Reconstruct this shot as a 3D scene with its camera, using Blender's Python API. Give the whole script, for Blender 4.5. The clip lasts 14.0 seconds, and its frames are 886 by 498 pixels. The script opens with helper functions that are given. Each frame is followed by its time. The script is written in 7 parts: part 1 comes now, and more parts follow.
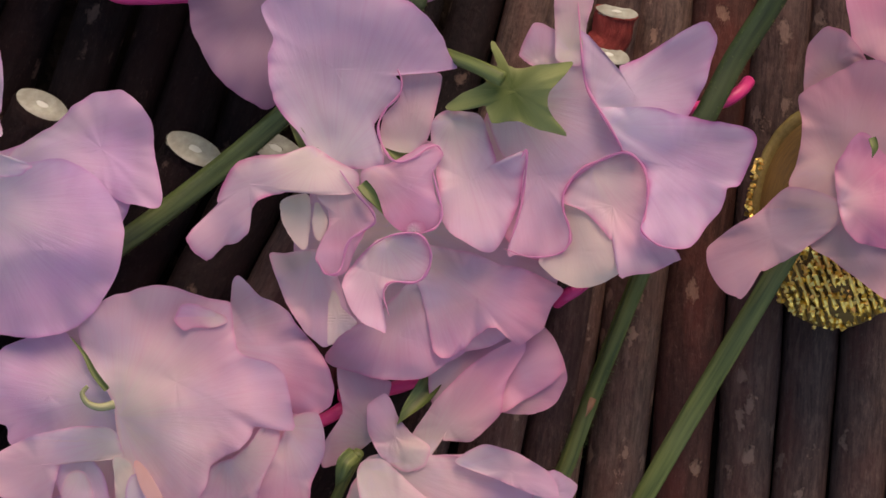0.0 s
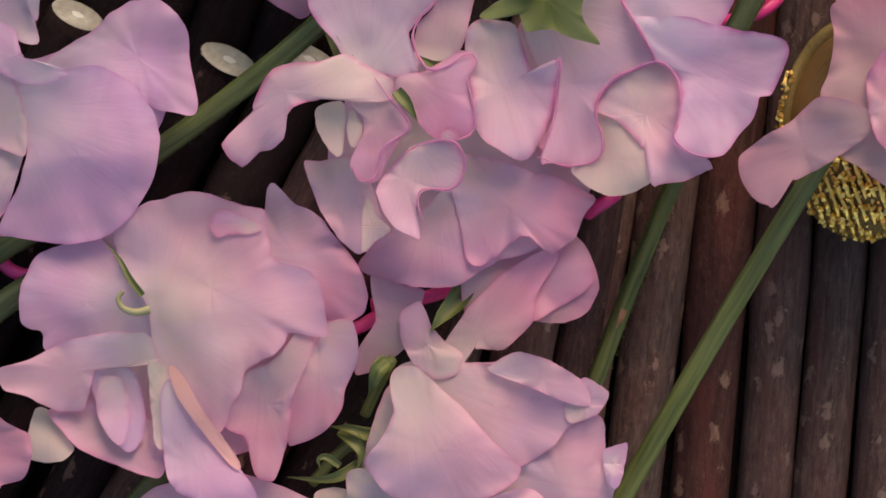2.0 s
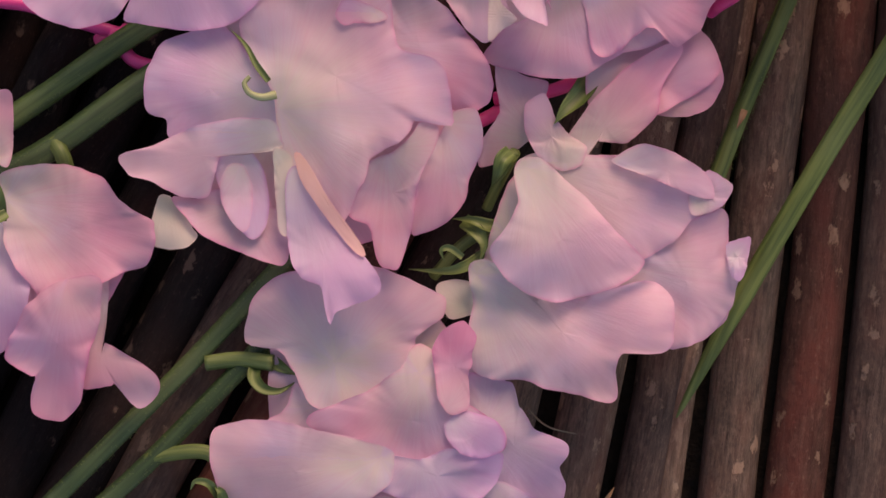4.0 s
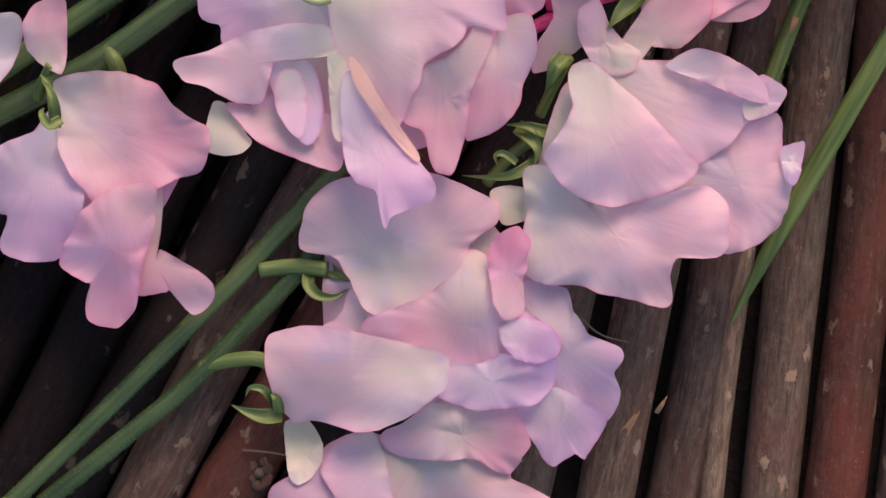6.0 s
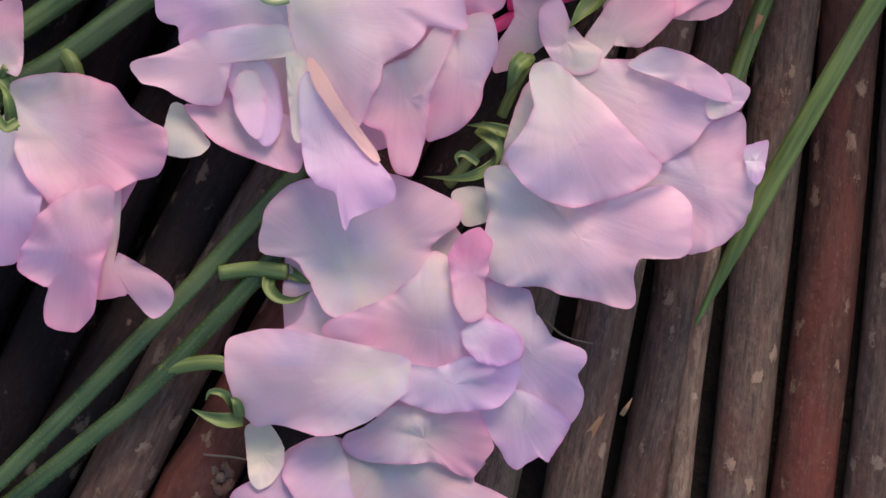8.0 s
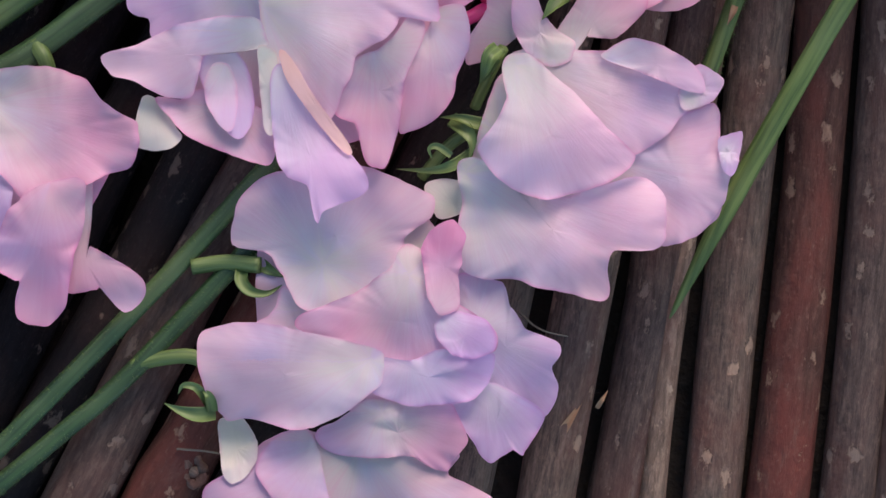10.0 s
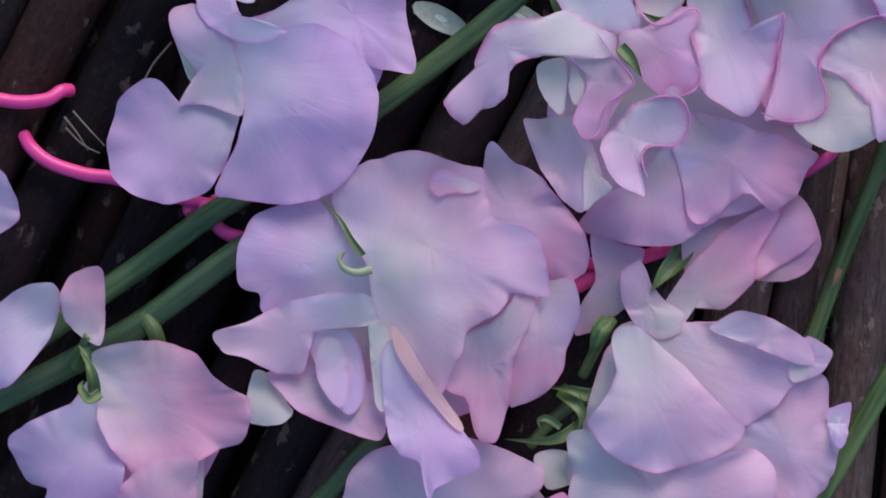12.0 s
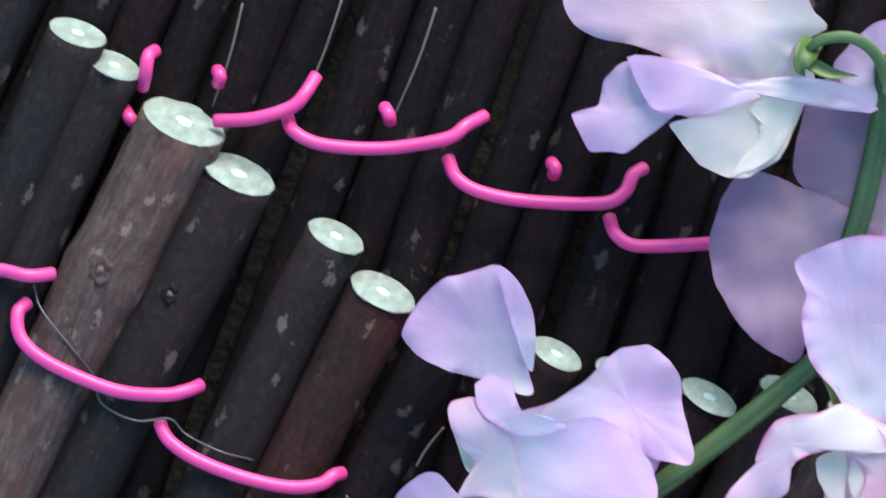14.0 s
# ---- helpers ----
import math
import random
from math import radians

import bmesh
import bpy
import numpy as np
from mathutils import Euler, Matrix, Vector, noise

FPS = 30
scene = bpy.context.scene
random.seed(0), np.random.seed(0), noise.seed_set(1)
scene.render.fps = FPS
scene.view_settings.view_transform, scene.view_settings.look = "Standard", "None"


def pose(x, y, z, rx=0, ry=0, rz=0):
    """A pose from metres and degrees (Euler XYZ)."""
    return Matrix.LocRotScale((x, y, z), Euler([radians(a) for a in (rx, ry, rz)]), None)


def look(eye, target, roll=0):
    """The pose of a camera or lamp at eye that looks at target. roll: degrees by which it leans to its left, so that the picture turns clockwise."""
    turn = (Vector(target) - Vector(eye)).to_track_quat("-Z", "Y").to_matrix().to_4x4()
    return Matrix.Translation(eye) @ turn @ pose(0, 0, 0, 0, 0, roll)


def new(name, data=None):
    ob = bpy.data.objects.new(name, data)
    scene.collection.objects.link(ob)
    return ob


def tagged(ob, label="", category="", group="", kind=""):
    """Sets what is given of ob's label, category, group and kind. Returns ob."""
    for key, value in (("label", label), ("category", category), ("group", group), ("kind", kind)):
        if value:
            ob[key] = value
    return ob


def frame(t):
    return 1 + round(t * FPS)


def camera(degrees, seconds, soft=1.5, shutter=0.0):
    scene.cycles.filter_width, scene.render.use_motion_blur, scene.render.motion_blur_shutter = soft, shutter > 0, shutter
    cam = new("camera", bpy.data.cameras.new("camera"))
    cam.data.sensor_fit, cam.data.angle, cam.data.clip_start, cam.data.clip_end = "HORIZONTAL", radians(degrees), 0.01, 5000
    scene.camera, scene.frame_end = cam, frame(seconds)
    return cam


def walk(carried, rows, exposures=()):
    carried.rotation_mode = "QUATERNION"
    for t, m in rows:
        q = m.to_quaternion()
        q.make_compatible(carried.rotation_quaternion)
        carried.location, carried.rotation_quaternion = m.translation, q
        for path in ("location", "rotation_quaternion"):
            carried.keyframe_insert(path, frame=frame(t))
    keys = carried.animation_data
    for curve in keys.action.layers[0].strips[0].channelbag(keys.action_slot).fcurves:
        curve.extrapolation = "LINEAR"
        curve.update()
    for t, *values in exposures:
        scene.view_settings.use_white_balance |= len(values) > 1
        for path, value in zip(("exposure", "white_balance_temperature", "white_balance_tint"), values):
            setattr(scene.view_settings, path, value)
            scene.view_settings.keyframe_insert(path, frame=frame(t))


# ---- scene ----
cam = camera(15.0, 14.0, soft=1.5, shutter=0.22)
PATH = [
    (0.0, 0.00000, 0.00000, 0.6077, -0.00),
    (0.5, 0.00566, 0.00075, 0.6068, 0.02),
    (1.0, 0.00939, 0.00218, 0.6071, 0.05),
    (1.5, 0.00355, -0.00557, 0.6094, 0.05),
    (2.0, -0.00590, -0.01635, 0.6114, 0.21),
    (2.5, -0.01360, -0.02728, 0.6116, 0.29),
    (3.0, -0.02168, -0.03843, 0.6108, 0.51),
    (3.5, -0.02536, -0.04729, 0.6063, 0.76),
    (4.0, -0.02778, -0.05391, 0.6107, 0.76),
    (4.2, -0.02863, -0.05617, 0.6104, 0.57),
    (6.3, -0.03811, -0.07132, 0.6109, 0.53),
    (6.5, -0.03835, -0.07052, 0.6115, 0.55),
    (7.0, -0.03449, -0.07041, 0.6100, 0.49),
    (7.5, -0.03081, -0.07050, 0.6078, 0.30),
    (8.0, -0.03040, -0.07054, 0.6053, 0.24),
    (8.5, -0.02664, -0.07037, 0.6028, 0.11),
    (8.7, -0.02480, -0.07100, 0.6028, 0.10),
    (10.8, -0.02836, -0.07189, 0.6031, -0.08),
    (11.0, -0.02988, -0.06365, 0.6043, -0.29),
    (11.5, -0.03570, -0.04000, 0.6052, -0.24),
    (12.0, -0.04499, -0.02362, 0.6047, -0.17),
    (12.5, -0.05274, -0.00688, 0.6039, -0.14),
    (13.0, -0.06244, 0.01120, 0.6045, -0.25),
    (13.5, -0.07649, 0.02508, 0.6056, -0.34),
    (14.0, -0.09356, 0.04554, 0.6058, -0.42),
]
EXPOSURES = [
    (0.0, 0.47, 8460, 24.0),
    (3.0, 0.52, 8830, 26.0),
    (4.2, 0.57, 8880, 23.0),
    (6.5, 0.94, 7670, 11.0),
    (8.5, 0.95, 7000, 8.0),
    (11.0, 0.89, 6050, 5.0),
    (12.0, 0.53, 5500, 6.0),
    (12.5, 0.38, 5390, 6.0),
    (13.2, 0.58, 5350, 0.0),
    (14.0, 1.44, 5550, -9.0),
]
walk(cam, [(t, pose(x, y, z, 0, 0, rz)) for t, x, y, z, rz in PATH], EXPOSURES)

# ---- light ----
SUN_ELEVATION, SUN_AZIMUTH = 34.0, 72.0   # degrees; azimuth counted anticlockwise from +x
world = bpy.data.worlds.new("sky")
scene.world = world
world.use_nodes = True
wn = world.node_tree.nodes
sky = wn.new("ShaderNodeTexSky")
sky.sky_type, sky.sun_disc = "NISHITA", False
sky.sun_elevation, sky.sun_rotation = radians(SUN_ELEVATION), radians(90 - SUN_AZIMUTH)
wn["Background"].inputs["Strength"].default_value = 0.15
world.node_tree.links.new(sky.outputs["Color"], wn["Background"].inputs["Color"])
sun_data = bpy.data.lights.new("sun", "SUN")
sun_data.energy, sun_data.angle, sun_data.color = 1.75, radians(32.0), (1.0, 0.72, 0.59)
sun_lamp = new("sun", sun_data)
sx, sy = math.cos(radians(SUN_AZIMUTH)), math.sin(radians(SUN_AZIMUTH))
sun_lamp.matrix_world = look((sx, sy, math.tan(radians(SUN_ELEVATION))), (0, 0, 0))

# ---- materials ----
def material(name, rough=0.6, metal=0.0, spec=0.4):
    m = bpy.data.materials.new(name)
    m.use_nodes = True
    nt = m.node_tree
    b = nt.nodes["Principled BSDF"]
    b.inputs["Roughness"].default_value = rough
    b.inputs["Metallic"].default_value = metal
    b.inputs["Specular IOR Level"].default_value = spec
    return m, nt, b


def node(nt, kind, **values):
    n = nt.nodes.new(kind)
    for key, value in values.items():
        n.inputs[key.replace("_", " ")].default_value = value
    return n


def ramp(nt, source, stops):
    r = nt.nodes.new("ShaderNodeValToRGB")
    while len(r.color_ramp.elements) < len(stops):
        r.color_ramp.elements.new(0.5)
    for e, (p, c) in zip(r.color_ramp.elements, stops):
        e.position, e.color = p, (*c, 1.0) if len(c) == 3 else (c[0], c[0], c[0], 1.0)
    nt.links.new(source, r.inputs["Fac"])
    return r.outputs["Color"]


def mix(nt, fac, a, b, blend="MIX"):
    m = nt.nodes.new("ShaderNodeMix")
    m.data_type, m.blend_type = "RGBA", blend
    for socket, value in ((m.inputs[0], fac), (m.inputs[6], a), (m.inputs[7], b)):
        if isinstance(value, bpy.types.NodeSocket):
            nt.links.new(value, socket)
        else:
            socket.default_value = value if isinstance(value, (int, float)) else (*value, 1.0)
    return m.outputs[2]


def bumped(nt, b, height, strength, distance):
    n = node(nt, "ShaderNodeBump", Strength=strength, Distance=distance)
    nt.links.new(height, n.inputs["Height"])
    nt.links.new(n.outputs["Normal"], b.inputs["Normal"])
    return n


def stretched(nt, sx, sy):
    """Noise coordinates from the mesh's own layout, in millimetres, stretched."""
    uv = nt.nodes.new("ShaderNodeUVMap")
    mp = nt.nodes.new("ShaderNodeMapping")
    mp.inputs["Scale"].default_value = (sx, sy, 1.0)
    oi = nt.nodes.new("ShaderNodeObjectInfo")
    sc = nt.nodes.new("ShaderNodeMath")
    sc.operation = "MULTIPLY"
    sc.inputs[1].default_value = 91.0
    nt.links.new(oi.outputs["Random"], sc.inputs[0])
    co = nt.nodes.new("ShaderNodeCombineXYZ")
    nt.links.new(sc.outputs[0], co.inputs["X"])
    nt.links.new(sc.outputs[0], co.inputs["Z"])
    nt.links.new(co.outputs[0], mp.inputs["Location"])
    nt.links.new(uv.outputs["UV"], mp.inputs["Vector"])
    return mp.outputs["Vector"]


def noise_tex(nt, vector, scale, detail=4.0, rough=0.55):
    n = node(nt, "ShaderNodeTexNoise", Scale=scale, Detail=detail, Roughness=rough)
    nt.links.new(vector, n.inputs["Vector"])
    return n.outputs["Fac"]


def petal_material(name, throat, blade, rim, pale=(0.84, 0.74, 0.78), cool_shade=(0.66, 0.60, 0.87), glow=0.56, margin=0.90, edge_tint=0.62):
    """Thin petal: pale at the claw, tinted blade, fine darker margin, veins fanning out from the claw."""
    m, nt, b = material(name, 0.5, 0.0, 0.22)
    at = nt.nodes.new("ShaderNodeAttribute")
    at.attribute_name = "throat"
    edge = nt.nodes.new("ShaderNodeAttribute")
    edge.attribute_name = "rim"
    # the tint runs out from the claw in soft rays
    rays = noise_tex(nt, stretched(nt, 0.22, 0.022), 1.0, 4.0, 0.6)
    blotch = noise_tex(nt, stretched(nt, 0.05, 0.05), 1.4, 2.0)
    push = mix(nt, 0.45, rays, blotch)
    add = nt.nodes.new("ShaderNodeMath")
    add.operation = "MULTIPLY_ADD"
    add.inputs[1].default_value = 0.62
    nt.links.new(push, add.inputs[0])
    nt.links.new(at.outputs["Fac"], add.inputs[2])
    fade = ramp(nt, add.outputs[0], [(0.42, (0.0,)), (0.72, (0.55,)), (1.02, (1.0,))])
    col = mix(nt, fade, throat, blade)
    cloud = noise_tex(nt, stretched(nt, 0.09, 0.05), 1.0, 2.0)
    col = mix(nt, ramp(nt, cloud, [(0.48, (0.0,)), (0.76, (0.36,))]), col, pale)
    # Lilac mottling and blue sky-lit shade, both mixed in as cool patches.
    tone = noise_tex(nt, stretched(nt, 0.05, 0.06), 1.2, 2.0)
    col = mix(nt, ramp(nt, tone, [(0.46, (0.0,)), (0.72, (0.50,))]), col, cool_shade)
    vein = noise_tex(nt, stretched(nt, 1.5, 0.04), 1.3, 4.0, 0.65)
    col = mix(nt, ramp(nt, vein, [(0.46, (0.0,)), (0.74, (0.15,))]), col, rim)
    col = mix(nt, ramp(nt, vein, [(0.24, (0.16,)), (0.44, (0.0,))]), col, pale)
    line = ramp(nt, edge.outputs["Fac"], [(2 * margin - 1.0, (0.0,)), (margin, (0.22 * edge_tint,)), (1.0, (edge_tint,))])
    part_rim = ramp(nt, noise_tex(nt, stretched(nt, 0.10, 0.10), 1.0, 3.0), [(0.34, (0.12,)), (0.62, (1.0,))])
    line = mix(nt, 1.0, line, part_rim, "MULTIPLY")
    col = mix(nt, line, col, rim)
    nt.links.new(col, b.inputs["Base Color"])
    fine = noise_tex(nt, stretched(nt, 1.3, 0.10), 1.2, 4.0, 0.65)
    crease = noise_tex(nt, stretched(nt, 0.24, 0.10), 1.0, 4.0, 0.6)
    open_blade = ramp(nt, at.outputs["Fac"], [(0.10, (0.0,)), (0.42, (1.0,))])      # smooth near the claw
    bumped(nt, b, mix(nt, open_blade, (0.5, 0.5, 0.5), mix(nt, 0.45, crease, fine)), 0.20, 0.0016)
    tr = nt.nodes.new("ShaderNodeBsdfTranslucent")
    nt.links.new(mix(nt, 0.35, col, pale), tr.inputs["Color"])
    ms = nt.nodes.new("ShaderNodeMixShader")
    ms.inputs["Fac"].default_value = glow
    nt.links.new(b.outputs[0], ms.inputs[1])
    nt.links.new(tr.outputs[0], ms.inputs[2])
    nt.links.new(ms.outputs[0], nt.nodes["Material Output"].inputs["Surface"])
    return m


PETAL = {
    "pink": petal_material("petal_pink", (0.72, 0.68, 0.65), (0.86, 0.46, 0.62), (0.72, 0.17, 0.42)),
    "lilac": petal_material("petal_lilac", (0.74, 0.72, 0.78), (0.78, 0.53, 0.80), (0.68, 0.21, 0.55)),
    "cream": petal_material("petal_cream", (0.69, 0.69, 0.64), (0.87, 0.59, 0.72), (0.76, 0.26, 0.50)),
    "ivory": petal_material("petal_ivory", (0.82, 0.84, 0.68), (0.90, 0.83, 0.76), (0.80, 0.56, 0.58), (0.90, 0.86, 0.76), (0.80, 0.77, 0.73)),
    "rose": petal_material("petal_rose", (0.80, 0.56, 0.64), (0.78, 0.31, 0.52), (0.66, 0.15, 0.40)),
    # Fold tint that carries the warm sun caught on its ridge.
    "salmon": petal_material("petal_sunlit_salmon", (0.86, 0.56, 0.46), (0.88, 0.60, 0.56), (0.84, 0.48, 0.48), (0.88, 0.68, 0.60), (0.84, 0.58, 0.60)),
    # Violet petals whose colour is darkened to carry the shade behind.
    "violet": petal_material("petal_shaded_violet", (0.42, 0.33, 0.42), (0.35, 0.23, 0.37), (0.36, 0.14, 0.32), (0.41, 0.33, 0.42), (0.33, 0.27, 0.44)),
    "picotee": petal_material("petal_picotee", (0.80, 0.76, 0.74), (0.89, 0.62, 0.77), (0.64, 0.11, 0.38), margin=0.84, edge_tint=0.95),
    "lilac_edged": petal_material("petal_lilac_edged", (0.80, 0.78, 0.86), (0.79, 0.57, 0.83), (0.62, 0.13, 0.48), margin=0.84, edge_tint=0.95),
    # Duller rose: shade over the flower by the ribbon is in this colour.
    "dusty": petal_material("petal_shaded_rose", (0.62, 0.52, 0.52), (0.68, 0.38, 0.47), (0.58, 0.20, 0.36), (0.66, 0.50, 0.54), (0.54, 0.44, 0.62)),
    "margin": petal_material("petal_margin", (0.76, 0.36, 0.58), (0.72, 0.28, 0.52), (0.62, 0.13, 0.42), (0.80, 0.50, 0.66), (0.66, 0.40, 0.72)),
    "green": petal_material("calyx_skin", (0.07, 0.12, 0.03), (0.24, 0.31, 0.11), (0.28, 0.30, 0.14), (0.28, 0.34, 0.15), (0.14, 0.21, 0.06), 0.25),
}


def bark_material(name, dark, light, red, fleck, gloss=0.14):
    m, nt, b = material(name, 0.75, 0.0, gloss)
    grain = noise_tex(nt, stretched(nt, 1.1, 0.14), 1.0, 7.0, 0.72)
    patch = noise_tex(nt, stretched(nt, 0.09, 0.03), 1.0, 3.0)
    col = mix(nt, ramp(nt, grain, [(0.30, (0.0,)), (0.85, (1.0,))]), dark, light)
    col = mix(nt, ramp(nt, patch, [(0.45, (0.0,)), (0.68, (0.75,))]), col, red)
    spots = node(nt, "ShaderNodeTexVoronoi", Scale=0.17, Randomness=1.0)
    nt.links.new(stretched(nt, 1.0, 0.65), spots.inputs["Vector"])
    ragged = nt.nodes.new("ShaderNodeMath")
    ragged.operation = "MULTIPLY_ADD"
    ragged.inputs[1].default_value = 0.85
    nt.links.new(noise_tex(nt, stretched(nt, 0.7, 0.45), 1.0, 5.0, 0.7), ragged.inputs[0])
    nt.links.new(spots.outputs["Distance"], ragged.inputs[2])
    dot = ramp(nt, ragged.outputs[0], [(0.56, (0.72,)), (0.63, (0.0,))])
    col = mix(nt, dot, col, fleck)
    flake = noise_tex(nt, stretched(nt, 0.55, 0.16), 1.0, 7.0, 0.72)
    col = mix(nt, ramp(nt, flake, [(0.51, (0.0,)), (0.66, (0.65,))]), col, light)
    speck = noise_tex(nt, stretched(nt, 1.9, 0.8), 1.0, 4.0, 0.7)
    col = mix(nt, ramp(nt, speck, [(0.58, (0.0,)), (0.70, (0.25,))]), col, fleck)
    nt.links.new(col, b.inputs["Base Color"])
    lump = noise_tex(nt, stretched(nt, 0.55, 0.38), 1.0, 3.0, 0.5)
    h = mix(nt, 0.3, mix(nt, 0.6, grain, lump), dot, "ADD")
    bumped(nt, b, h, 0.8, 0.0012)
    return m


BARK = {
    "brown": bark_material("bark_brown", (0.052, 0.036, 0.028), (0.28, 0.20, 0.15), (0.16, 0.075, 0.055), (0.40, 0.30, 0.22)),
    "grey": bark_material("bark_grey", (0.028, 0.022, 0.020), (0.19, 0.135, 0.105), (0.115, 0.053, 0.042), (0.32, 0.22, 0.16)),
    "umber": bark_material("bark_umber", (0.024, 0.017, 0.016), (0.125, 0.088, 0.074), (0.085, 0.038, 0.032), (0.20, 0.15, 0.12)),
    # Bark colour darkened to stand for shade on the left twigs.
    "dark": bark_material("bark_shade_dark", (0.0055, 0.0048, 0.0054), (0.021, 0.017, 0.0165), (0.020, 0.0105, 0.010), (0.13, 0.10, 0.08)),
    "red": bark_material("bark_red", (0.028, 0.012, 0.010), (0.105, 0.052, 0.040), (0.125, 0.034, 0.027), (0.26, 0.17, 0.12)),
    "scarlet": bark_material("bark_scarlet", (0.10, 0.018, 0.016), (0.30, 0.06, 0.05), (0.24, 0.03, 0.03), (0.34, 0.14, 0.11)),
    # Reddish bark, likewise darkened for the left side's shade.
    "maroon": bark_material("bark_shade_maroon", (0.009, 0.0045, 0.004), (0.034, 0.017, 0.014), (0.045, 0.013, 0.0115), (0.15, 0.10, 0.075)),
    # Dark stain plus deep shade, both put into this near-black bark.
    "black": bark_material("bark_shade_black", (0.004, 0.0033, 0.004), (0.014, 0.011, 0.012), (0.014, 0.007, 0.007), (0.085, 0.064, 0.055), 0.06),
}

wood_m, nt, b = material("cut_wood", 0.7)
rings = noise_tex(nt, stretched(nt, 0.5, 0.5), 1.0, 5.0)
uvn = nt.nodes.new("ShaderNodeUVMap")
grow = nt.nodes.new("ShaderNodeTexWave")
grow.wave_type, grow.rings_direction = "RINGS", "SPHERICAL"
grow.inputs["Scale"].default_value, grow.inputs["Distortion"].default_value = 0.22, 1.5
nt.links.new(uvn.outputs["UV"], grow.inputs["Vector"])
col = mix(nt, ramp(nt, rings, [(0.35, (0.0,)), (0.7, (1.0,))]), (0.20, 0.225, 0.19), (0.33, 0.385, 0.335))
col = mix(nt, ramp(nt, grow.outputs["Fac"], [(0.3, (0.0,)), (0.9, (0.12,))]), col, (0.26, 0.26, 0.20))
nt.links.new(col, b.inputs["Base Color"])
bumped(nt, b, rings, 0.5, 0.0005)
pith_m, nt, b = material("pith", 0.8)
b.inputs["Base Color"].default_value = (0.46, 0.54, 0.50, 1)

def green_material(name, dark, light, glow=0.15):
    m, nt, b = material(name, 0.5, 0.0, 0.4)
    streak = noise_tex(nt, stretched(nt, 0.8, 0.04), 1.4, 4.0)
    patch = noise_tex(nt, stretched(nt, 0.06, 0.05), 1.0, 3.0)
    col = mix(nt, ramp(nt, streak, [(0.35, (0.0,)), (0.7, (1.0,))]), dark, light)
    col = mix(nt, ramp(nt, patch, [(0.4, (0.0,)), (0.75, (0.5,))]), col, (0.10, 0.145, 0.060))
    nt.links.new(col, b.inputs["Base Color"])
    bumped(nt, b, streak, 0.4, 0.0004)
    return m


# Shade on the left stems is darkened into this green; the next stays lighter.
SHADED_STEM_M = green_material("shaded_stem_green", (0.010, 0.030, 0.011), (0.036, 0.078, 0.026))
PALE_STEM_M = green_material("pale_stem_green", (0.034, 0.066, 0.014), (0.125, 0.175, 0.046))
HAIRY_STEM_M = green_material("hairy_stem_green", (0.022, 0.050, 0.013), (0.080, 0.135, 0.040))
HOOK_M = green_material("pale_hook_green", (0.16, 0.19, 0.09), (0.34, 0.37, 0.21))
CALYX_M = green_material("calyx_green", (0.050, 0.085, 0.020), (0.15, 0.205, 0.060))

wire_m, nt, b = material("pink_wire", 0.38, 0.0, 0.5)
wv = noise_tex(nt, stretched(nt, 0.4, 0.1), 1.0, 3.0)
nt.links.new(mix(nt, wv, (0.56, 0.028, 0.18), (0.70, 0.06, 0.26)), b.inputs["Base Color"])
steel_m, nt, b = material("steel_wire", 0.45, 0.8)
b.inputs["Base Color"].default_value = (0.11, 0.105, 0.11, 1)
gold_m, nt, b = material("gold_thread", 0.36, 1.0)
gv = noise_tex(nt, stretched(nt, 1.2, 1.2), 1.0, 3.0)
nt.links.new(mix(nt, gv, (0.86, 0.56, 0.09), (1.0, 0.80, 0.30)), b.inputs["Base Color"])
gauze_m, nt, b = material("gold_gauze", 0.7, 0.0)
gg = noise_tex(nt, stretched(nt, 0.25, 2.2), 1.0, 3.0)
nt.links.new(mix(nt, gg, (0.060, 0.034, 0.008), (0.21, 0.125, 0.025)), b.inputs["Base Color"])
soil_m, nt, b = material("soil", 0.9)
tc = nt.nodes.new("ShaderNodeTexCoord")
sn = noise_tex(nt, tc.outputs["Object"], 220.0, 6.0)
sn2 = noise_tex(nt, tc.outputs["Object"], 30.0, 4.0)
nt.links.new(mix(nt, sn2, mix(nt, sn, (0.010, 0.008, 0.007), (0.040, 0.031, 0.025)), (0.018, 0.014, 0.012)), b.inputs["Base Color"])
bumped(nt, b, sn, 0.8, 0.004)

# ---- builders (plan in millimetres) ----
MM = 0.001


def link_mesh(name, verts, faces, mat, parent=None, uvs=None, floats=None, label=""):
    me = bpy.data.meshes.new(name)
    me.from_pydata([(x * MM, y * MM, z * MM) for x, y, z in verts], [], faces)
    if uvs is not None:
        layer = me.uv_layers.new(name="UVMap")
        index = np.empty(len(me.loops), dtype=np.int32)
        me.loops.foreach_get("vertex_index", index)
        layer.data.foreach_set("uv", np.asarray(uvs, dtype=np.float32)[index].ravel())
    for key, values in (floats or {}).items():
        me.attributes.new(key, "FLOAT", "POINT").data.foreach_set("value", np.asarray(values, dtype=np.float32))
    me.polygons.foreach_set("use_smooth", [True] * len(me.polygons))
    me.materials.append(mat)
    me.update()
    ob = new(name, me)
    if parent is not None:
        ob.parent = parent
    if label:
        tagged(ob, label)
    return ob


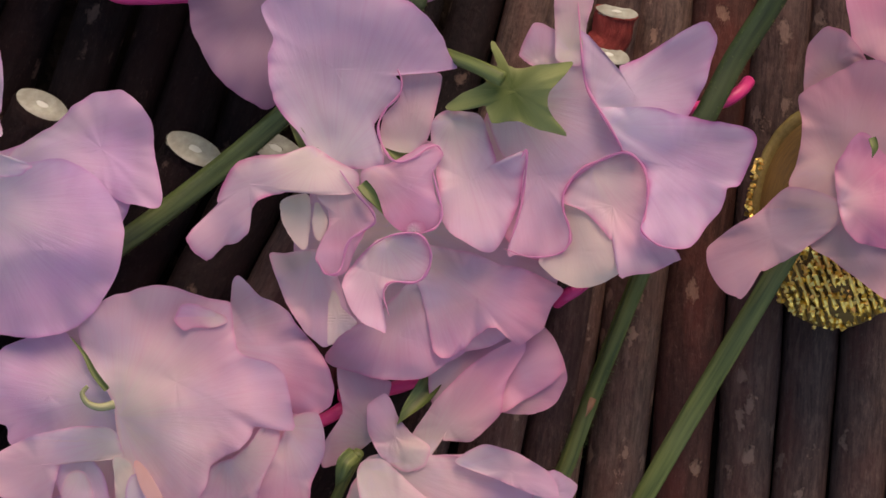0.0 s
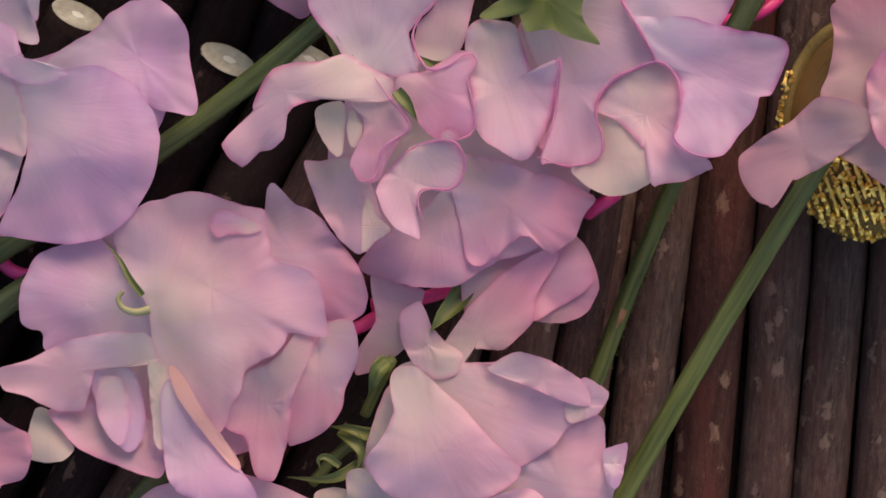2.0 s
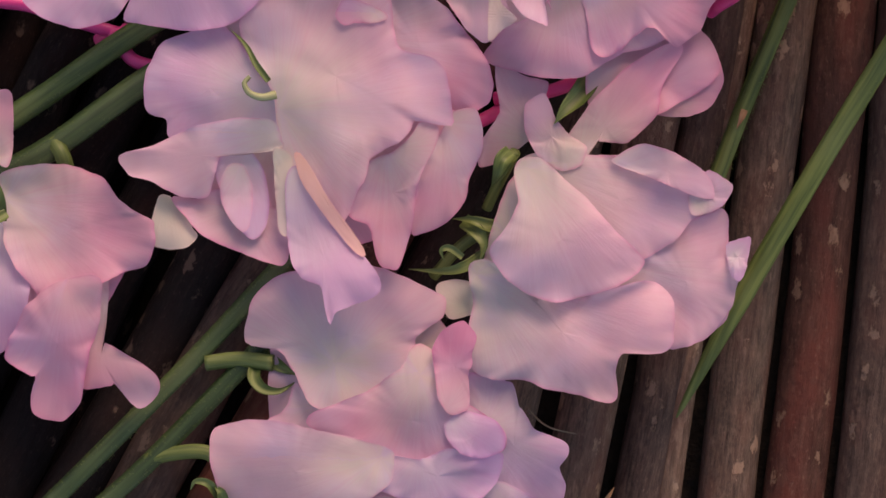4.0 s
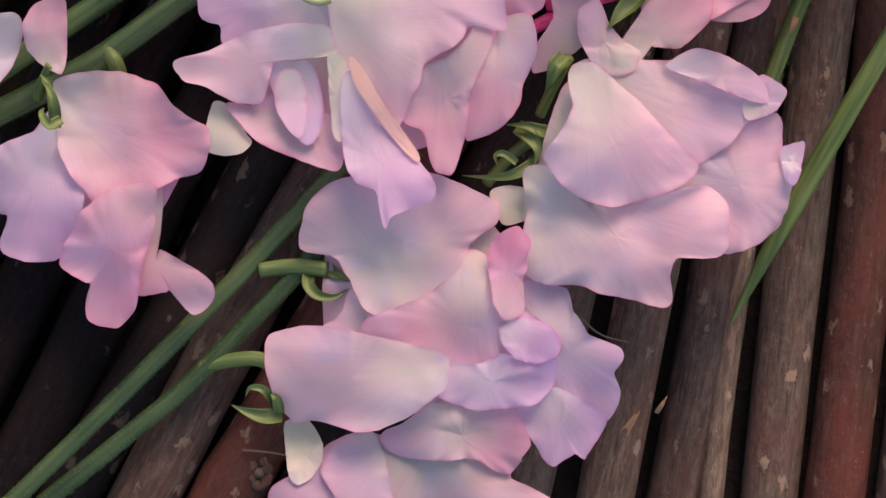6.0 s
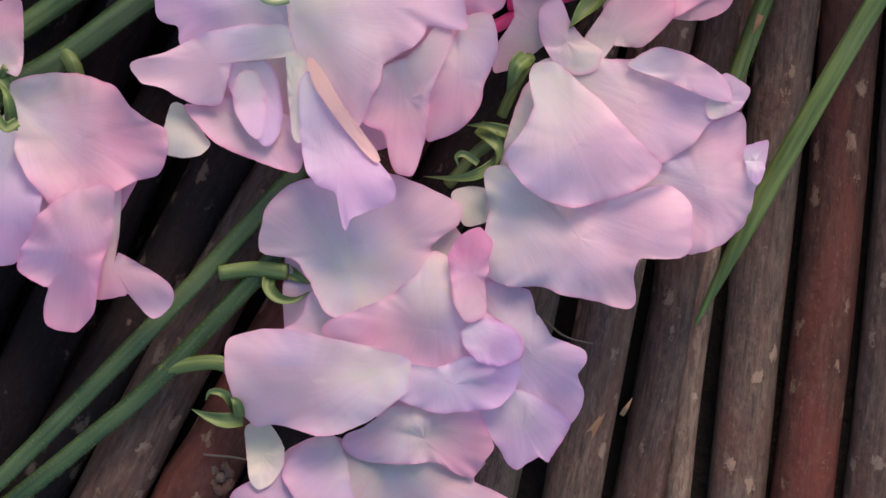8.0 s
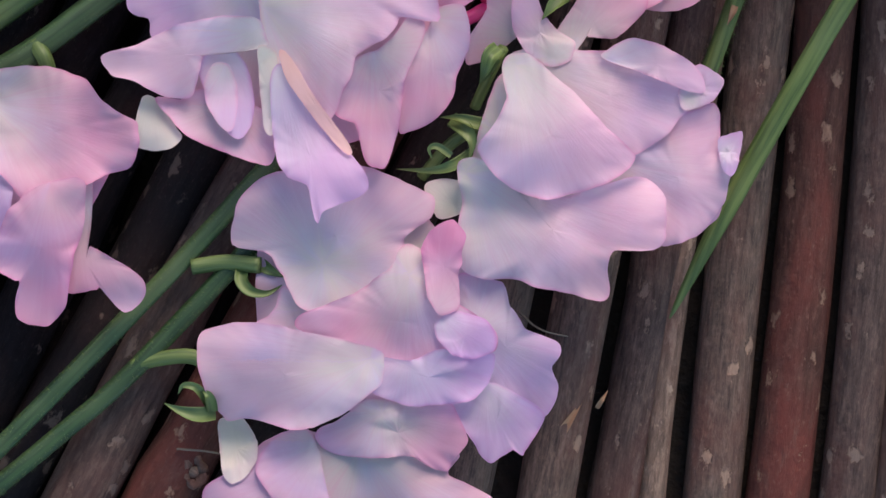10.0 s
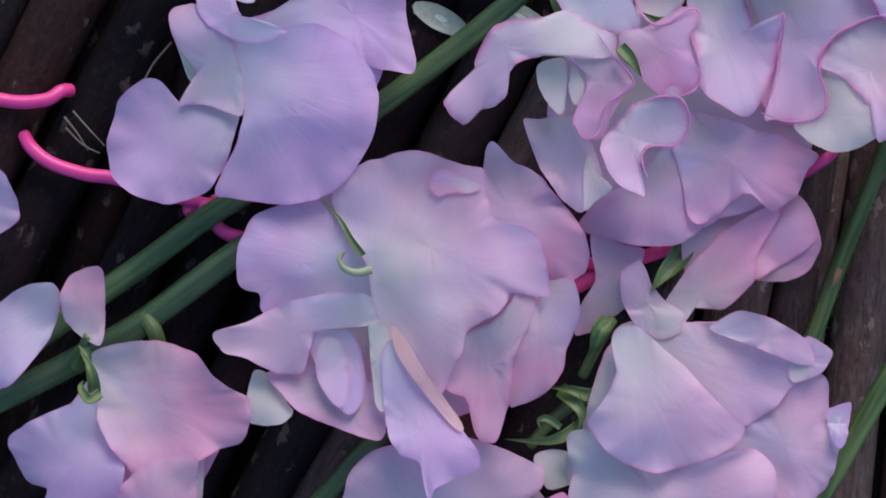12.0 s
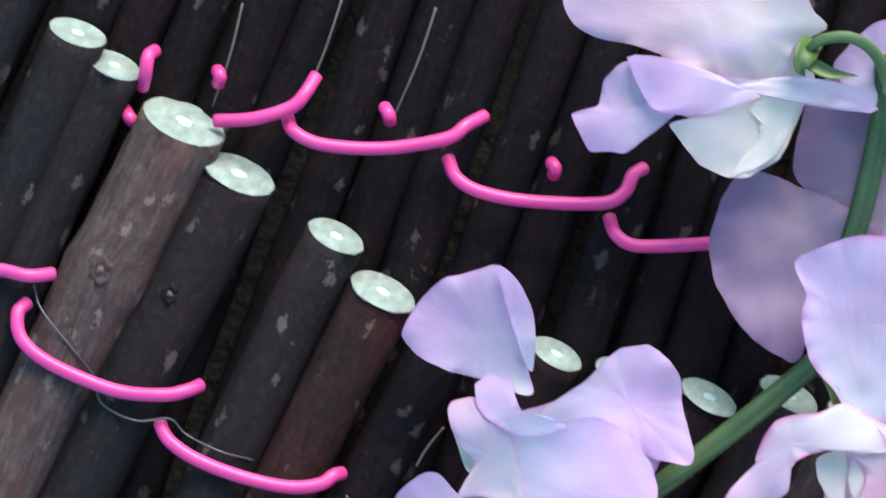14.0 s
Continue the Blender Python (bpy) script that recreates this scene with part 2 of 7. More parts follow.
def smooth_line(points, per=6):
    """Catmull-Rom through a few 3D points."""
    p = [np.array(q, float) for q in points]
    p = [2 * p[0] - p[1]] + p + [2 * p[-1] - p[-2]]
    out = []
    for i in range(1, len(p) - 2):
        a, b0, c, d = p[i - 1], p[i], p[i + 1], p[i + 2]
        for s in np.linspace(0, 1, per, endpoint=False):
            out.append(0.5 * (2 * b0 + (c - a) * s + (2 * a - 5 * b0 + 4 * c - d) * s * s + (3 * b0 - a - 3 * c + d) * s ** 3))
    out.append(p[-2])
    return np.array(out)


def tube(line, radii, sides=10, flat=1.0, rib=0.0, rough=0.0, seed=0, slant=0.0):
    """Verts, faces, uvs of a tube. flat squeezes its height; slant cuts its first end obliquely."""
    rng = np.random.RandomState(seed)
    line = np.asarray(line, float)
    n = len(line)
    tang = np.gradient(line, axis=0)
    tang /= np.linalg.norm(tang, axis=1)[:, None]
    run = np.concatenate([[0], np.cumsum(np.linalg.norm(np.diff(line, axis=0), axis=1))])
    verts, uvs, faces = [], [], []
    phases = rng.rand(3) * 6.28
    for i in range(n):
        side = np.cross(tang[i], (0, 0, 1.0))
        side /= max(np.linalg.norm(side), 1e-6)
        up = np.cross(side, tang[i])
        for k in range(sides):
            a = 2 * math.pi * k / sides
            r = radii[i] * (1 + rib * math.cos(5 * a)) + rough * (rng.rand() - 0.5)
            off = side * math.cos(a) * r + up * math.sin(a) * r * flat
            v = line[i] + off
            if slant:
                v = v + tang[0] * max(0.0, slant * (math.sin(a) + 1) * radii[0] - run[i])
            verts.append(v)
            uvs.append((a * radii[i], run[i]))
    for i in range(n - 1):
        for k in range(sides):
            k2 = (k + 1) % sides
            faces.append((i * sides + k, i * sides + k2, (i + 1) * sides + k2, (i + 1) * sides + k))
    faces.append(tuple(reversed(range(sides))))
    faces.append(tuple((n - 1) * sides + k for k in range(sides)))
    return verts, faces, uvs


CELL, GX, GY = 0.5, -200.0, -160.0
relief = np.full((640, 580), -9.0)      # what already lies there, in half-millimetre cells
waiting = []


def petal(parent, name, *shape):
    """Queues a petal: the lower ones are laid first, so that the upper ones drape over them."""
    waiting.append((shape[2], len(waiting), parent, name, shape))


def lay_petals():
    hearts, stack = {}, {}
    for z, _, parent, _, _ in waiting:
        hearts.setdefault(parent.name, []).append(z)
    for z, _, parent, name, shape in sorted(waiting, key=lambda w: w[:2]):
        layer = stack[parent.name] = stack.get(parent.name, -1) + 1
        heart = 0.6 * float(np.median(hearts[parent.name])) + 0.2 * z
        lay_petal(parent, name, heart, layer, *shape)


def lay_petal(parent, name, heart, layer, cx, cy, z, claw, radii, mat, rise=2.0, ruffle=1.0, waves=4, bow=0.0):
    """A thin petal: radii fan round its middle, raised from its claw, ruffled, its rim sinking towards what lies under it."""
    seed = int(abs(cx * 31 + cy * 17 + z * 7)) % 9973
    rng = np.random.RandomState(seed)
    n, sides, rings = len(radii), 160, 18
    r = np.array(radii, float)
    mean = r.mean()
    ruffle = ruffle * min(1.0, mean / 9.0)
    ph = rng.rand(6) * 6.28
    turn = 2 * math.pi * np.arange(n) / n
    reach = np.hypot(cx + r * np.cos(turn) - claw[0], cy + r * np.sin(turn) - claw[1]).max()
    crumple = rng.rand() * 50
    pleats = 1 + int(waves) // 2
    ang = 2 * math.pi * np.arange(sides) / sides
    u = ang / (2 * math.pi) * n
    k0 = u.astype(int) % n
    s = u - u.astype(int)
    p0, p1, p2, p3 = r[k0 - 1], r[k0], r[(k0 + 1) % n], r[(k0 + 2) % n]
    rad = 0.5 * (2 * p1 + (p2 - p0) * s + (2 * p0 - 5 * p1 + 4 * p2 - p3) * s * s + (3 * p1 - p0 - 3 * p2 + p3) * s ** 3)
    # frilled margin: irregular small scallops along the rim
    frill = np.array([noise.noise((0.15 * q * math.cos(t) + crumple, 0.15 * q * math.sin(t), 3.7)) + 0.3 * noise.noise((0.42 * q * math.cos(t), 0.42 * q * math.sin(t) + crumple, 9.1)) for q, t in zip(rad, ang)])
    rad = rad + 0.9 * max(0.0, ruffle - 0.3) * frill
    rho = (np.arange(rings + 1) / rings) ** 0.65
    X = cx + np.outer(rho, rad * np.cos(ang))
    Y = cy + np.outer(rho, rad * np.sin(ang))
    D = np.hypot(X - claw[0], Y - claw[1]) / reach
    PHI = np.arctan2(Y - claw[1], X - claw[0])
    RHO = np.repeat(rho[:, None], sides, 1)
    A = np.repeat(ang[None, :], rings + 1, 0)

    def field(k, dx):
        return np.array([noise.noise((x * k + dx + crumple, y * k - dx, z * 0.1)) for x, y in zip(X.ravel(), Y.ravel())]).reshape(X.shape)

    def shared(k, dx):
        return np.array([noise.noise((x * k + dx, y * k - dx, 0.5)) for x, y in zip(X.ravel(), Y.ravel())]).reshape(X.shape)

    fringe = RHO ** 2 * np.exp(-(1 - RHO) * rad[None, :] / 2.8)      # the ruffles die away within a few millimetres of the margin
    # all petals of a flower follow one billowing form; each adds its own small ripples
    billow = 3.2 * shared(0.05, 3.0) + 1.9 * shared(0.10, 11.0) + 0.35 * shared(0.21, 23.0)
    wob, wob2 = field(0.07, 0.0), field(0.15, 7.0)
    H = heart + 0.26 * layer + billow + 0.5 * rise * (D - 0.5) + 0.6 * bow * np.sin(math.pi * np.minimum(D, 1))
    H += 0.65 * ruffle * (np.minimum(1, 1.3 * D) * np.sin(pleats * PHI + ph[0] + 2.4 * wob) + 1.2 * wob + 0.5 * wob2)
    H += 1.7 * ruffle * fringe * frill[None, :]
    H += 0.6 * ruffle * fringe * np.sin(int(waves) * A + ph[2] + 3.0 * wob2)
    # drape over what is below
    ix = np.clip(((X - GX) / CELL).astype(int), 2, relief.shape[0] - 3)
    iy = np.clip(((Y - GY) / CELL).astype(int), 2, relief.shape[1] - 3)
    below = relief[ix, iy]
    gap = np.clip(below[-2] + 0.18 - H[-1], -1.6, 3.0)
    # the sheet settles as a whole: it sinks, tilts and bends, with no local dents
    c0, c1, s1 = gap.mean(), 2 * (gap * np.cos(ang)).mean(), 2 * (gap * np.sin(ang)).mean()
    c2, s2 = 2 * (gap * np.cos(2 * ang)).mean(), 2 * (gap * np.sin(2 * ang)).mean()
    U, V = (X - cx) / rad.max(), (Y - cy) / rad.max()
    H += 0.6 * (c0 * (0.55 + 0.45 * (U * U + V * V)) + 0.9 * (c1 * U + s1 * V) + 0.9 * (c2 * (U * U - V * V) + s2 * 2 * U * V))
    low = np.maximum(0, below + 0.13 - H)
    for _ in range(5):
        soft = (np.roll(low, 1, 1) + low + np.roll(low, -1, 1)) / 3
        soft[1:-1] = (soft[:-2] + soft[1:-1] + soft[2:]) / 3
        low = np.maximum(low, soft)
        low[0] = low[:3].mean()
    for _ in range(4):
        low = (np.roll(low, 1, 1) + low + np.roll(low, -1, 1)) / 3
        low[1:-1] = (low[:-2] + low[1:-1] + low[2:]) / 3
    H += 1.1 * low
    for du in (-2, -1, 0, 1, 2):
        for dv in (-2, -1, 0, 1, 2):
            np.maximum.at(relief, (ix + du, iy + dv), H)
    top = np.stack([X, Y, H], 2).reshape(-1, 3)
    m = len(top)
    lip = top[-sides:] + np.stack([-0.10 * np.cos(ang), -0.10 * np.sin(ang), np.full(sides, -0.16)], 1)
    verts = np.concatenate([top, top[-sides:], lip])
    uvs = np.stack([PHI * mean, D * reach], 2).reshape(-1, 2)
    uvs = np.concatenate([uvs, uvs[-sides:], uvs[-sides:]])
    near = np.clip(1 - (1 - RHO) * rad[None, :] / 5.0, 0, 1)      # 1 at the margin, 0 from 5 mm inwards
    rim, throat = np.concatenate([near.ravel(), np.ones(2 * sides)]), np.concatenate([D.ravel(), D[-1], D[-1]])
    faces = []
    for i in [*range(rings), rings + 1]:      # the blade, then the thin cut edge
        for k in range(sides):
            k2 = (k + 1) % sides
            faces.append((i * sides + k, (i + 1) * sides + k, (i + 1) * sides + k2, i * sides + k2))
    return link_mesh(name, verts.tolist(), faces, PETAL[mat], parent, uvs, {"rim": rim, "throat": throat})


def rolled_margin(parent, line, r=0.23):
    """The curled, deeper tinted edge of a petal, lying on what is there; it thins out towards its ends."""
    pts = smooth_line([(x, y, 0.0) for x, y in line], 7)
    ix = np.clip(((pts[:, 0] - GX) / CELL).astype(int), 2, relief.shape[0] - 3)
    iy = np.clip(((pts[:, 1] - GY) / CELL).astype(int), 2, relief.shape[1] - 3)
    z = np.array([relief[i - 1:i + 2, j - 1:j + 2].max() for i, j in zip(ix, iy)])
    for _ in range(6):
        z[1:-1] = np.maximum(z[1:-1], (z[:-2] + z[1:-1] + z[2:]) / 3)
    pts[:, 2] = z + 0.05
    n = len(pts)
    radii = [r * (0.15 + 0.85 * math.sin(math.pi * k / (n - 1)) ** 0.5) * (1 + 0.25 * math.sin(k * 0.9)) for k in range(n)]
    v, f, u = tube(pts, radii, 8, 0.8, 0.0, 0.04, n)
    return link_mesh("rolled_margin", v, f, PETAL["margin"], parent, u)


def leaflet(parent, name, line, width, mat, curl=0.6, label=""):
    """A pointed green blade along a line: sepal, leaf tip or tendril base, with a keel and thickness."""
    pts = smooth_line(line, 6)
    n = len(pts)
    tang = np.gradient(pts, axis=0)
    verts, uvs, faces = [], [], []
    across = 7
    for i in range(n):
        t = i / (n - 1)
        w = width * (1 - t ** 1.6) * (0.75 + 0.25 * math.sin(math.pi * t)) + 0.05
        side = np.cross(tang[i], (0, 0, 1.0))
        side /= max(np.linalg.norm(side), 1e-6)
        for k in range(across):
            s = 2 * k / (across - 1) - 1
            p = pts[i] + side * s * w + np.array((0, 0, curl * w * (s * s - 0.4)))
            verts.append(p)
            uvs.append((s * w, t * 12))
    m = len(verts)
    verts += [v - np.array((0, 0, 0.35)) for v in verts]
    uvs = uvs * 2
    for i in range(n - 1):
        for k in range(across - 1):
            q = (i * across + k, i * across + k + 1, (i + 1) * across + k + 1, (i + 1) * across + k)
            faces.append(tuple(reversed(q)))
            faces.append(tuple(m + v for v in q))
        for k in (0, across - 1):
            a, b0 = i * across + k, (i + 1) * across + k
            faces.append((a, b0, m + b0, m + a))
    return link_mesh(name, verts, faces, mat, parent, uvs, label=label)


def stalk(parent, name, line, r0, r1, mat, flat=0.8, rib=0.12, seed=1, per=8, sides=12):
    pts = smooth_line(line, per)
    radii = np.linspace(r0, r1, len(pts))
    v, f, u = tube(pts, radii, sides, flat, rib, 0.0, seed)
    return link_mesh(name, v, f, mat, parent, u)


def hairs(parent, line, r, count, seed):
    """Short soft hairs along both flanks of a stem, one mesh."""
    rng = random.Random(seed)
    pts = smooth_line(line, 8)
    verts, faces = [], []
    for _ in range(2 * count):
        i = rng.randrange(len(pts) - 1)
        p = pts[i] + (pts[i + 1] - pts[i]) * rng.random()
        t = pts[i + 1] - pts[i]
        t = t / np.linalg.norm(t)
        side = np.cross(t, (0, 0, 1.0)) * rng.choice((-1, 1))
        a = rng.uniform(-0.3, 1.3)
        out = side * math.cos(a) + np.array((0, 0, math.sin(a)))
        base = p + out * r * 0.92
        tip = base + out * rng.uniform(0.3, 0.8) + t * rng.uniform(-0.2, 0.3)
        k = len(verts)
        verts += [base + t * 0.07, base - t * 0.07, base + np.array((0, 0, 0.08)), tip]
        faces += [(k, k + 1, k + 3), (k + 1, k + 2, k + 3), (k + 2, k, k + 3)]
    ob = link_mesh("hair", verts, faces, CALYX_M, parent, [(0, 0)] * len(verts))
    return tagged(ob, "short pale green stem hairs", kind="stuff")


def group_thing(name, label, category, group, xyz, kind=""):
    return tagged(new(name), label, category, group, kind)


# ---- ground ----
bm = bmesh.new()
bmesh.ops.create_grid(bm, x_segments=60, y_segments=60, size=0.6)
for v in bm.verts:
    v.co.z = 0.002 * noise.noise(v.co * 40)
edge = [e for e in bm.edges if e.is_boundary]
far = bmesh.ops.extrude_edge_only(bm, edges=edge)
for v in far["geom"]:
    if isinstance(v, bmesh.types.BMVert):
        v.co.x, v.co.y, v.co.z = v.co.x * 60, v.co.y * 60, 0
me = bpy.data.meshes.new("ground")
bm.to_mesh(me)
me.materials.append(soil_m)
ground = tagged(new("ground", me), "dark bare soil under the twig mats", "ground", kind="structure")
ground.location.z = -27.0 * MM

# ---- twig mats ----
def twig(parent, x0, y0, x1, y1, r, z, bark, cut, seed):
    """A bark-covered twig, its first end cut obliquely, slightly crooked, with knots."""
    rng = np.random.RandomState(seed)
    n = 34
    line, radii = [], []
    length = math.hypot(x1 - x0, y1 - y0)
    nx, ny = -(y1 - y0) / length, (x1 - x0) / length
    knots = rng.rand(3)
    for i in range(n):
        t = (i / (n - 1)) ** 1.25
        bend = 0.9 * math.sin(t * 5.0 + seed) * min(1, 4 * t) + 0.5 * math.sin(t * 13 + seed * 2) * min(1, 4 * t)
        line.append((x0 + (x1 - x0) * t + nx * bend, y0 + (y1 - y0) * t + ny * bend, z + 0.6 * math.sin(t * 7 + seed) * min(1, 3 * t)))
        swell = sum(0.09 * math.exp(-((t - k) / 0.012) ** 2) for k in knots)
        radii.append(r * (1 + swell) * (1 + 0.05 * math.sin(t * 9 + seed)))
    v, f, u = tube(line, radii, 20, 1.0, 0.0, 0.26, seed, cut)
    ob = link_mesh("twig", v, f, BARK[bark], parent, u)
    if cut:
        # pale sawn face with a raised bark lip and pith
        ring = [np.array(q) for q in v[:20]]
        mid = sum(ring) / 20
        a = np.array(line[0]) - np.array(line[1])
        a /= np.linalg.norm(a)
        out = np.array((a[0], a[1], a[2] + 2.0))
        out /= np.linalg.norm(out)
        vs, fs, us = [], [], []
        for q, (s, h) in enumerate(((1.01, -0.25), (0.96, 0.16), (0.6, 0.22), (0.22, 0.18))):
            for p in ring:
                w = mid + (p - mid) * s + out * (h + 0.10 * (rng.rand() - 0.5))
                vs.append(w)
                us.append(((p - mid)[0] * s, (p - mid)[1] * s))
        for q in range(3):
            for k in range(20):
                k2 = (k + 1) % 20
                fs.append((q * 20 + k, (q + 1) * 20 + k, (q + 1) * 20 + k2, q * 20 + k2))
        fs.append(tuple(60 + k for k in range(20)))
        face = link_mesh("cut_face", vs, fs, wood_m, ob, us, label="pale greenish sawn wood face")
        vs = [mid + (p - mid) * 0.25 + out * 0.12 for p in ring] + [mid + (p - mid) * 0.17 + out * 0.26 for p in ring]
        fs = [(k, (k + 1) % 20, 20 + (k + 1) % 20, 20 + k) for k in range(20)] + [tuple(20 + k for k in range(20))]
        link_mesh("pith", vs, fs, pith_m, ob, [(0, 0)] * 40)
    return ob


def knot(parent, x, y, z, r, bark):
    """A healed side shoot: a swollen ring of bark round a sunken, paler stub."""
    ring = [(x + r * math.cos(a) * 0.8, y + r * math.sin(a) * 1.15, z + 0.25 * math.sin(3 * a)) for a in np.linspace(0, 2 * math.pi, 17)]
    v, f, u = tube(ring, [0.55 * r * (0.8 + 0.3 * math.sin(2.3 * k)) for k in range(17)], 8, 0.7, 0.0, 0.25, int(abs(x)))
    ob = link_mesh("knot", v, f, BARK[bark], parent, u)
    stub = [(x, y, z - 0.6), (x + 0.1, y - 0.2, z + 0.25), (x + 0.2, y - 0.5, z + 0.45)]
    v, f, u = tube(stub, [0.7 * r, 0.55 * r, 0.3 * r], 8, 1.0, 0.0, 0.2, 2)
    link_mesh("stub", v, f, BARK["brown"], ob, u)
    return ob


def wire_loop(parent, line, r=1.25):
    pts = smooth_line(line, 7)
    v, f, u = tube(pts, [r] * len(pts), 12, 1.0, 0.0, 0.0, 3)
    return link_mesh("wire", v, f, wire_m, parent, u, label="bright pink plastic-coated binding wire")



back_mat = group_thing("twig_screen", "screen of long stained twigs bound with pink wire, left bark darkened for shade", "twig screen", "twig screens", None)
front_mat = group_thing("twig_screen", "sawn brown twigs bound side by side with pink wire", "twig screen", "twig screens", None)
for row in (
    # x, y of the end, x, y of the foot, radius, height, bark, slant of the cut
    (102.1, 150.6, 78, -194.4, 5.7, -19.9, "umber", 0),
    (91.6, 150.6, 65.7, -194.3, 5.5, -19.9, "umber", 0),
    (81.0, 150.6, 54.2, -194.3, 5.3, -19.8, "umber", 0),
    (71.1, 150.6, 42.9, -194.2, 5.4, -19.9, "umber", 0),
    (61.2, 150.5, 29.2, -194.2, 5.9, -19.8, "red", 0),
    (52.1, 150.6, 14.9, -194.2, 5.6, -19.6, "grey", 0),
    (47, 150.6, 4.6, -194.2, 2.3, -17.2, "brown", 0),
    (47.8, 150.6, -5, -194.2, 5.1, -18.8, "umber", 0),
    (43.9, 150.5, -22, -194.1, 5.7, -17.1, "grey", 0),
    (41.8, 150.6, -41, -194.2, 5.5, -16.5, "grey", 0),
):
    twig(back_mat, *row, seed=int(abs(row[0] * 7)) + 5)
# Left part of the screen: its shade comes from the bark colour.
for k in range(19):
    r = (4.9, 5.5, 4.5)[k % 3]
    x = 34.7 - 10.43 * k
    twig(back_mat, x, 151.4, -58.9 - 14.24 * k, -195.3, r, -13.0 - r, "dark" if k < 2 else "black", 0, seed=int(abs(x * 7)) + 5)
for row in (
    (32.2, 45.4, 26.6, 25, 3.9, -10.5, "scarlet"),
    (30.6, 37.2, 19.9, -4.5, 4.1, -5.6, "dark"),
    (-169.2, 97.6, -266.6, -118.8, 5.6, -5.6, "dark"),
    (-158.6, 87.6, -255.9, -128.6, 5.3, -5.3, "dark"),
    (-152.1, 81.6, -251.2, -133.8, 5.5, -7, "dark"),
    (-138.9, 72.4, -248.8, -138.9, 7.8, -7.3, "umber"),
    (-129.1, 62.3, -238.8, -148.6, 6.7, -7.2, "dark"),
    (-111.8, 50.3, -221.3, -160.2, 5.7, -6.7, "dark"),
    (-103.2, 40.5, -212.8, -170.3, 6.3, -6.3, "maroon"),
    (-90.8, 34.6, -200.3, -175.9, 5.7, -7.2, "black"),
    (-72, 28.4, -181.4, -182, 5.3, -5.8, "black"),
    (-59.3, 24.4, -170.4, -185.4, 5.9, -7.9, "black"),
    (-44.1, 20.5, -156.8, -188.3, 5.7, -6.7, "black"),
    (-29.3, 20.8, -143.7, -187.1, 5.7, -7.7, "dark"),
    (-17.1, 16.2, -133.1, -190.9, 5.9, -6.9, "umber"),
    (-4.8, 10.5, -122.4, -195.8, 6.1, -7.1, "red"),
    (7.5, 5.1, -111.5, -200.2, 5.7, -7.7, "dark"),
):
    twig(front_mat, *row, 0.45, seed=int(abs(row[0] * 7)) + 3)
wire_loop(back_mat, ((-116.5, 77.3, -9), (-118.4, 74.1, -6.5), (-121, 71.5, -6), (-127.7, 69.5, -6), (-135, 69.2, -8)))
wire_loop(back_mat, ((-121.9, 70.2, -10), (-120.6, 67.2, -7), (-115.4, 64.7, -6), (-104.1, 63.9, -6), (-92.8, 65.6, -6), (-89.2, 68, -7), (-85.7, 69.9, -10)))
wire_loop(back_mat, ((-92.5, 62.2, -10), (-91, 58.5, -7), (-86.7, 55.9, -6), (-78.5, 54.2, -6), (-65.1, 53.6, -6), (-60.5, 55.5, -7), (-58.8, 58.8, -8), (-56.6, 60.1, -10)))
wire_loop(back_mat, ((-63.1, 51.1, -10), (-62.1, 48, -7), (-59, 46, -6), (-52.9, 45.8, -6), (-44.1, 46.3, -6), (-37.3, 47.3, -8)))
wire_loop(back_mat, ((-145.8, 82.1, -8), (-146.8, 80.9, -5), (-147.3, 77.8, -5), (-148.2, 75.4, -8)))
wire_loop(back_mat, ((-151.4, 71.4, -9), (-150.3, 69.7, -6), (-149.6, 69, -9)))
wire_loop(back_mat, ((-104.1, 71.6, -10), (-103.3, 70.1, -8), (-103.1, 69, -10)))
wire_loop(back_mat, ((-73.6, 61.2, -10), (-73, 60.1, -8), (-73.2, 58.9, -10)))
wire_loop(back_mat, ((-134.6, 78.5, -10), (-134, 77.4, -8), (-134.5, 76.1, -10)))
wire_loop(back_mat, ((44.6, 25, -9), (47.1, 25.9, -7), (51.6, 27.1, -6), (54.5, 29, -7), (56.1, 30.7, -10)))
wire_loop(back_mat, ((20.8, -9.7, -8), (22.2, -8.6, -5), (24.3, -7.3, -5), (25.9, -6.1, -8)))
wire_loop(front_mat, ((-181.3, 43.2, 1), (-173.2, 42.4, 1), (-168.1, 41.3, 1.5), (-163.8, 41.6, -1)))
wire_loop(front_mat, ((-168.6, 36.5, -2), (-170.2, 34.5, 0), (-169.4, 29.9, 1), (-164.1, 25.4, 1.5), (-153, 20.7, 1.5), (-144.4, 19.7, 1.5), (-139.9, 20.4, 0.5), (-137.5, 21.3, -2)))
wire_loop(front_mat, ((-145, 14.6, -2), (-143.1, 11.4, 0), (-137.9, 7.9, 1), (-129.8, 4.8, 1.5), (-121.7, 3, 1.5), (-116.1, 3.4, 1), (-113.6, 4.9, 0), (-112.1, 5.2, -2)))
wire_loop(front_mat, ((-120.5, -2.8, -2), (-118.8, -5.3, 0), (-115.2, -8, 1), (-109.1, -10, 1.5), (-103, -10.9, 1.5), (-92.9, -14, 1.5), (-86.8, -15.6, 0), (-85.9, -14.7, -2)))
wire_loop(front_mat, ((-91, -16.7, -2), (-87.8, -15.8, 1), (-84.8, -20.1, 1), (-80.2, -21.7, 1.5), (-72.7, -23.2, 1.5), (-66.6, -24.4, -1)))
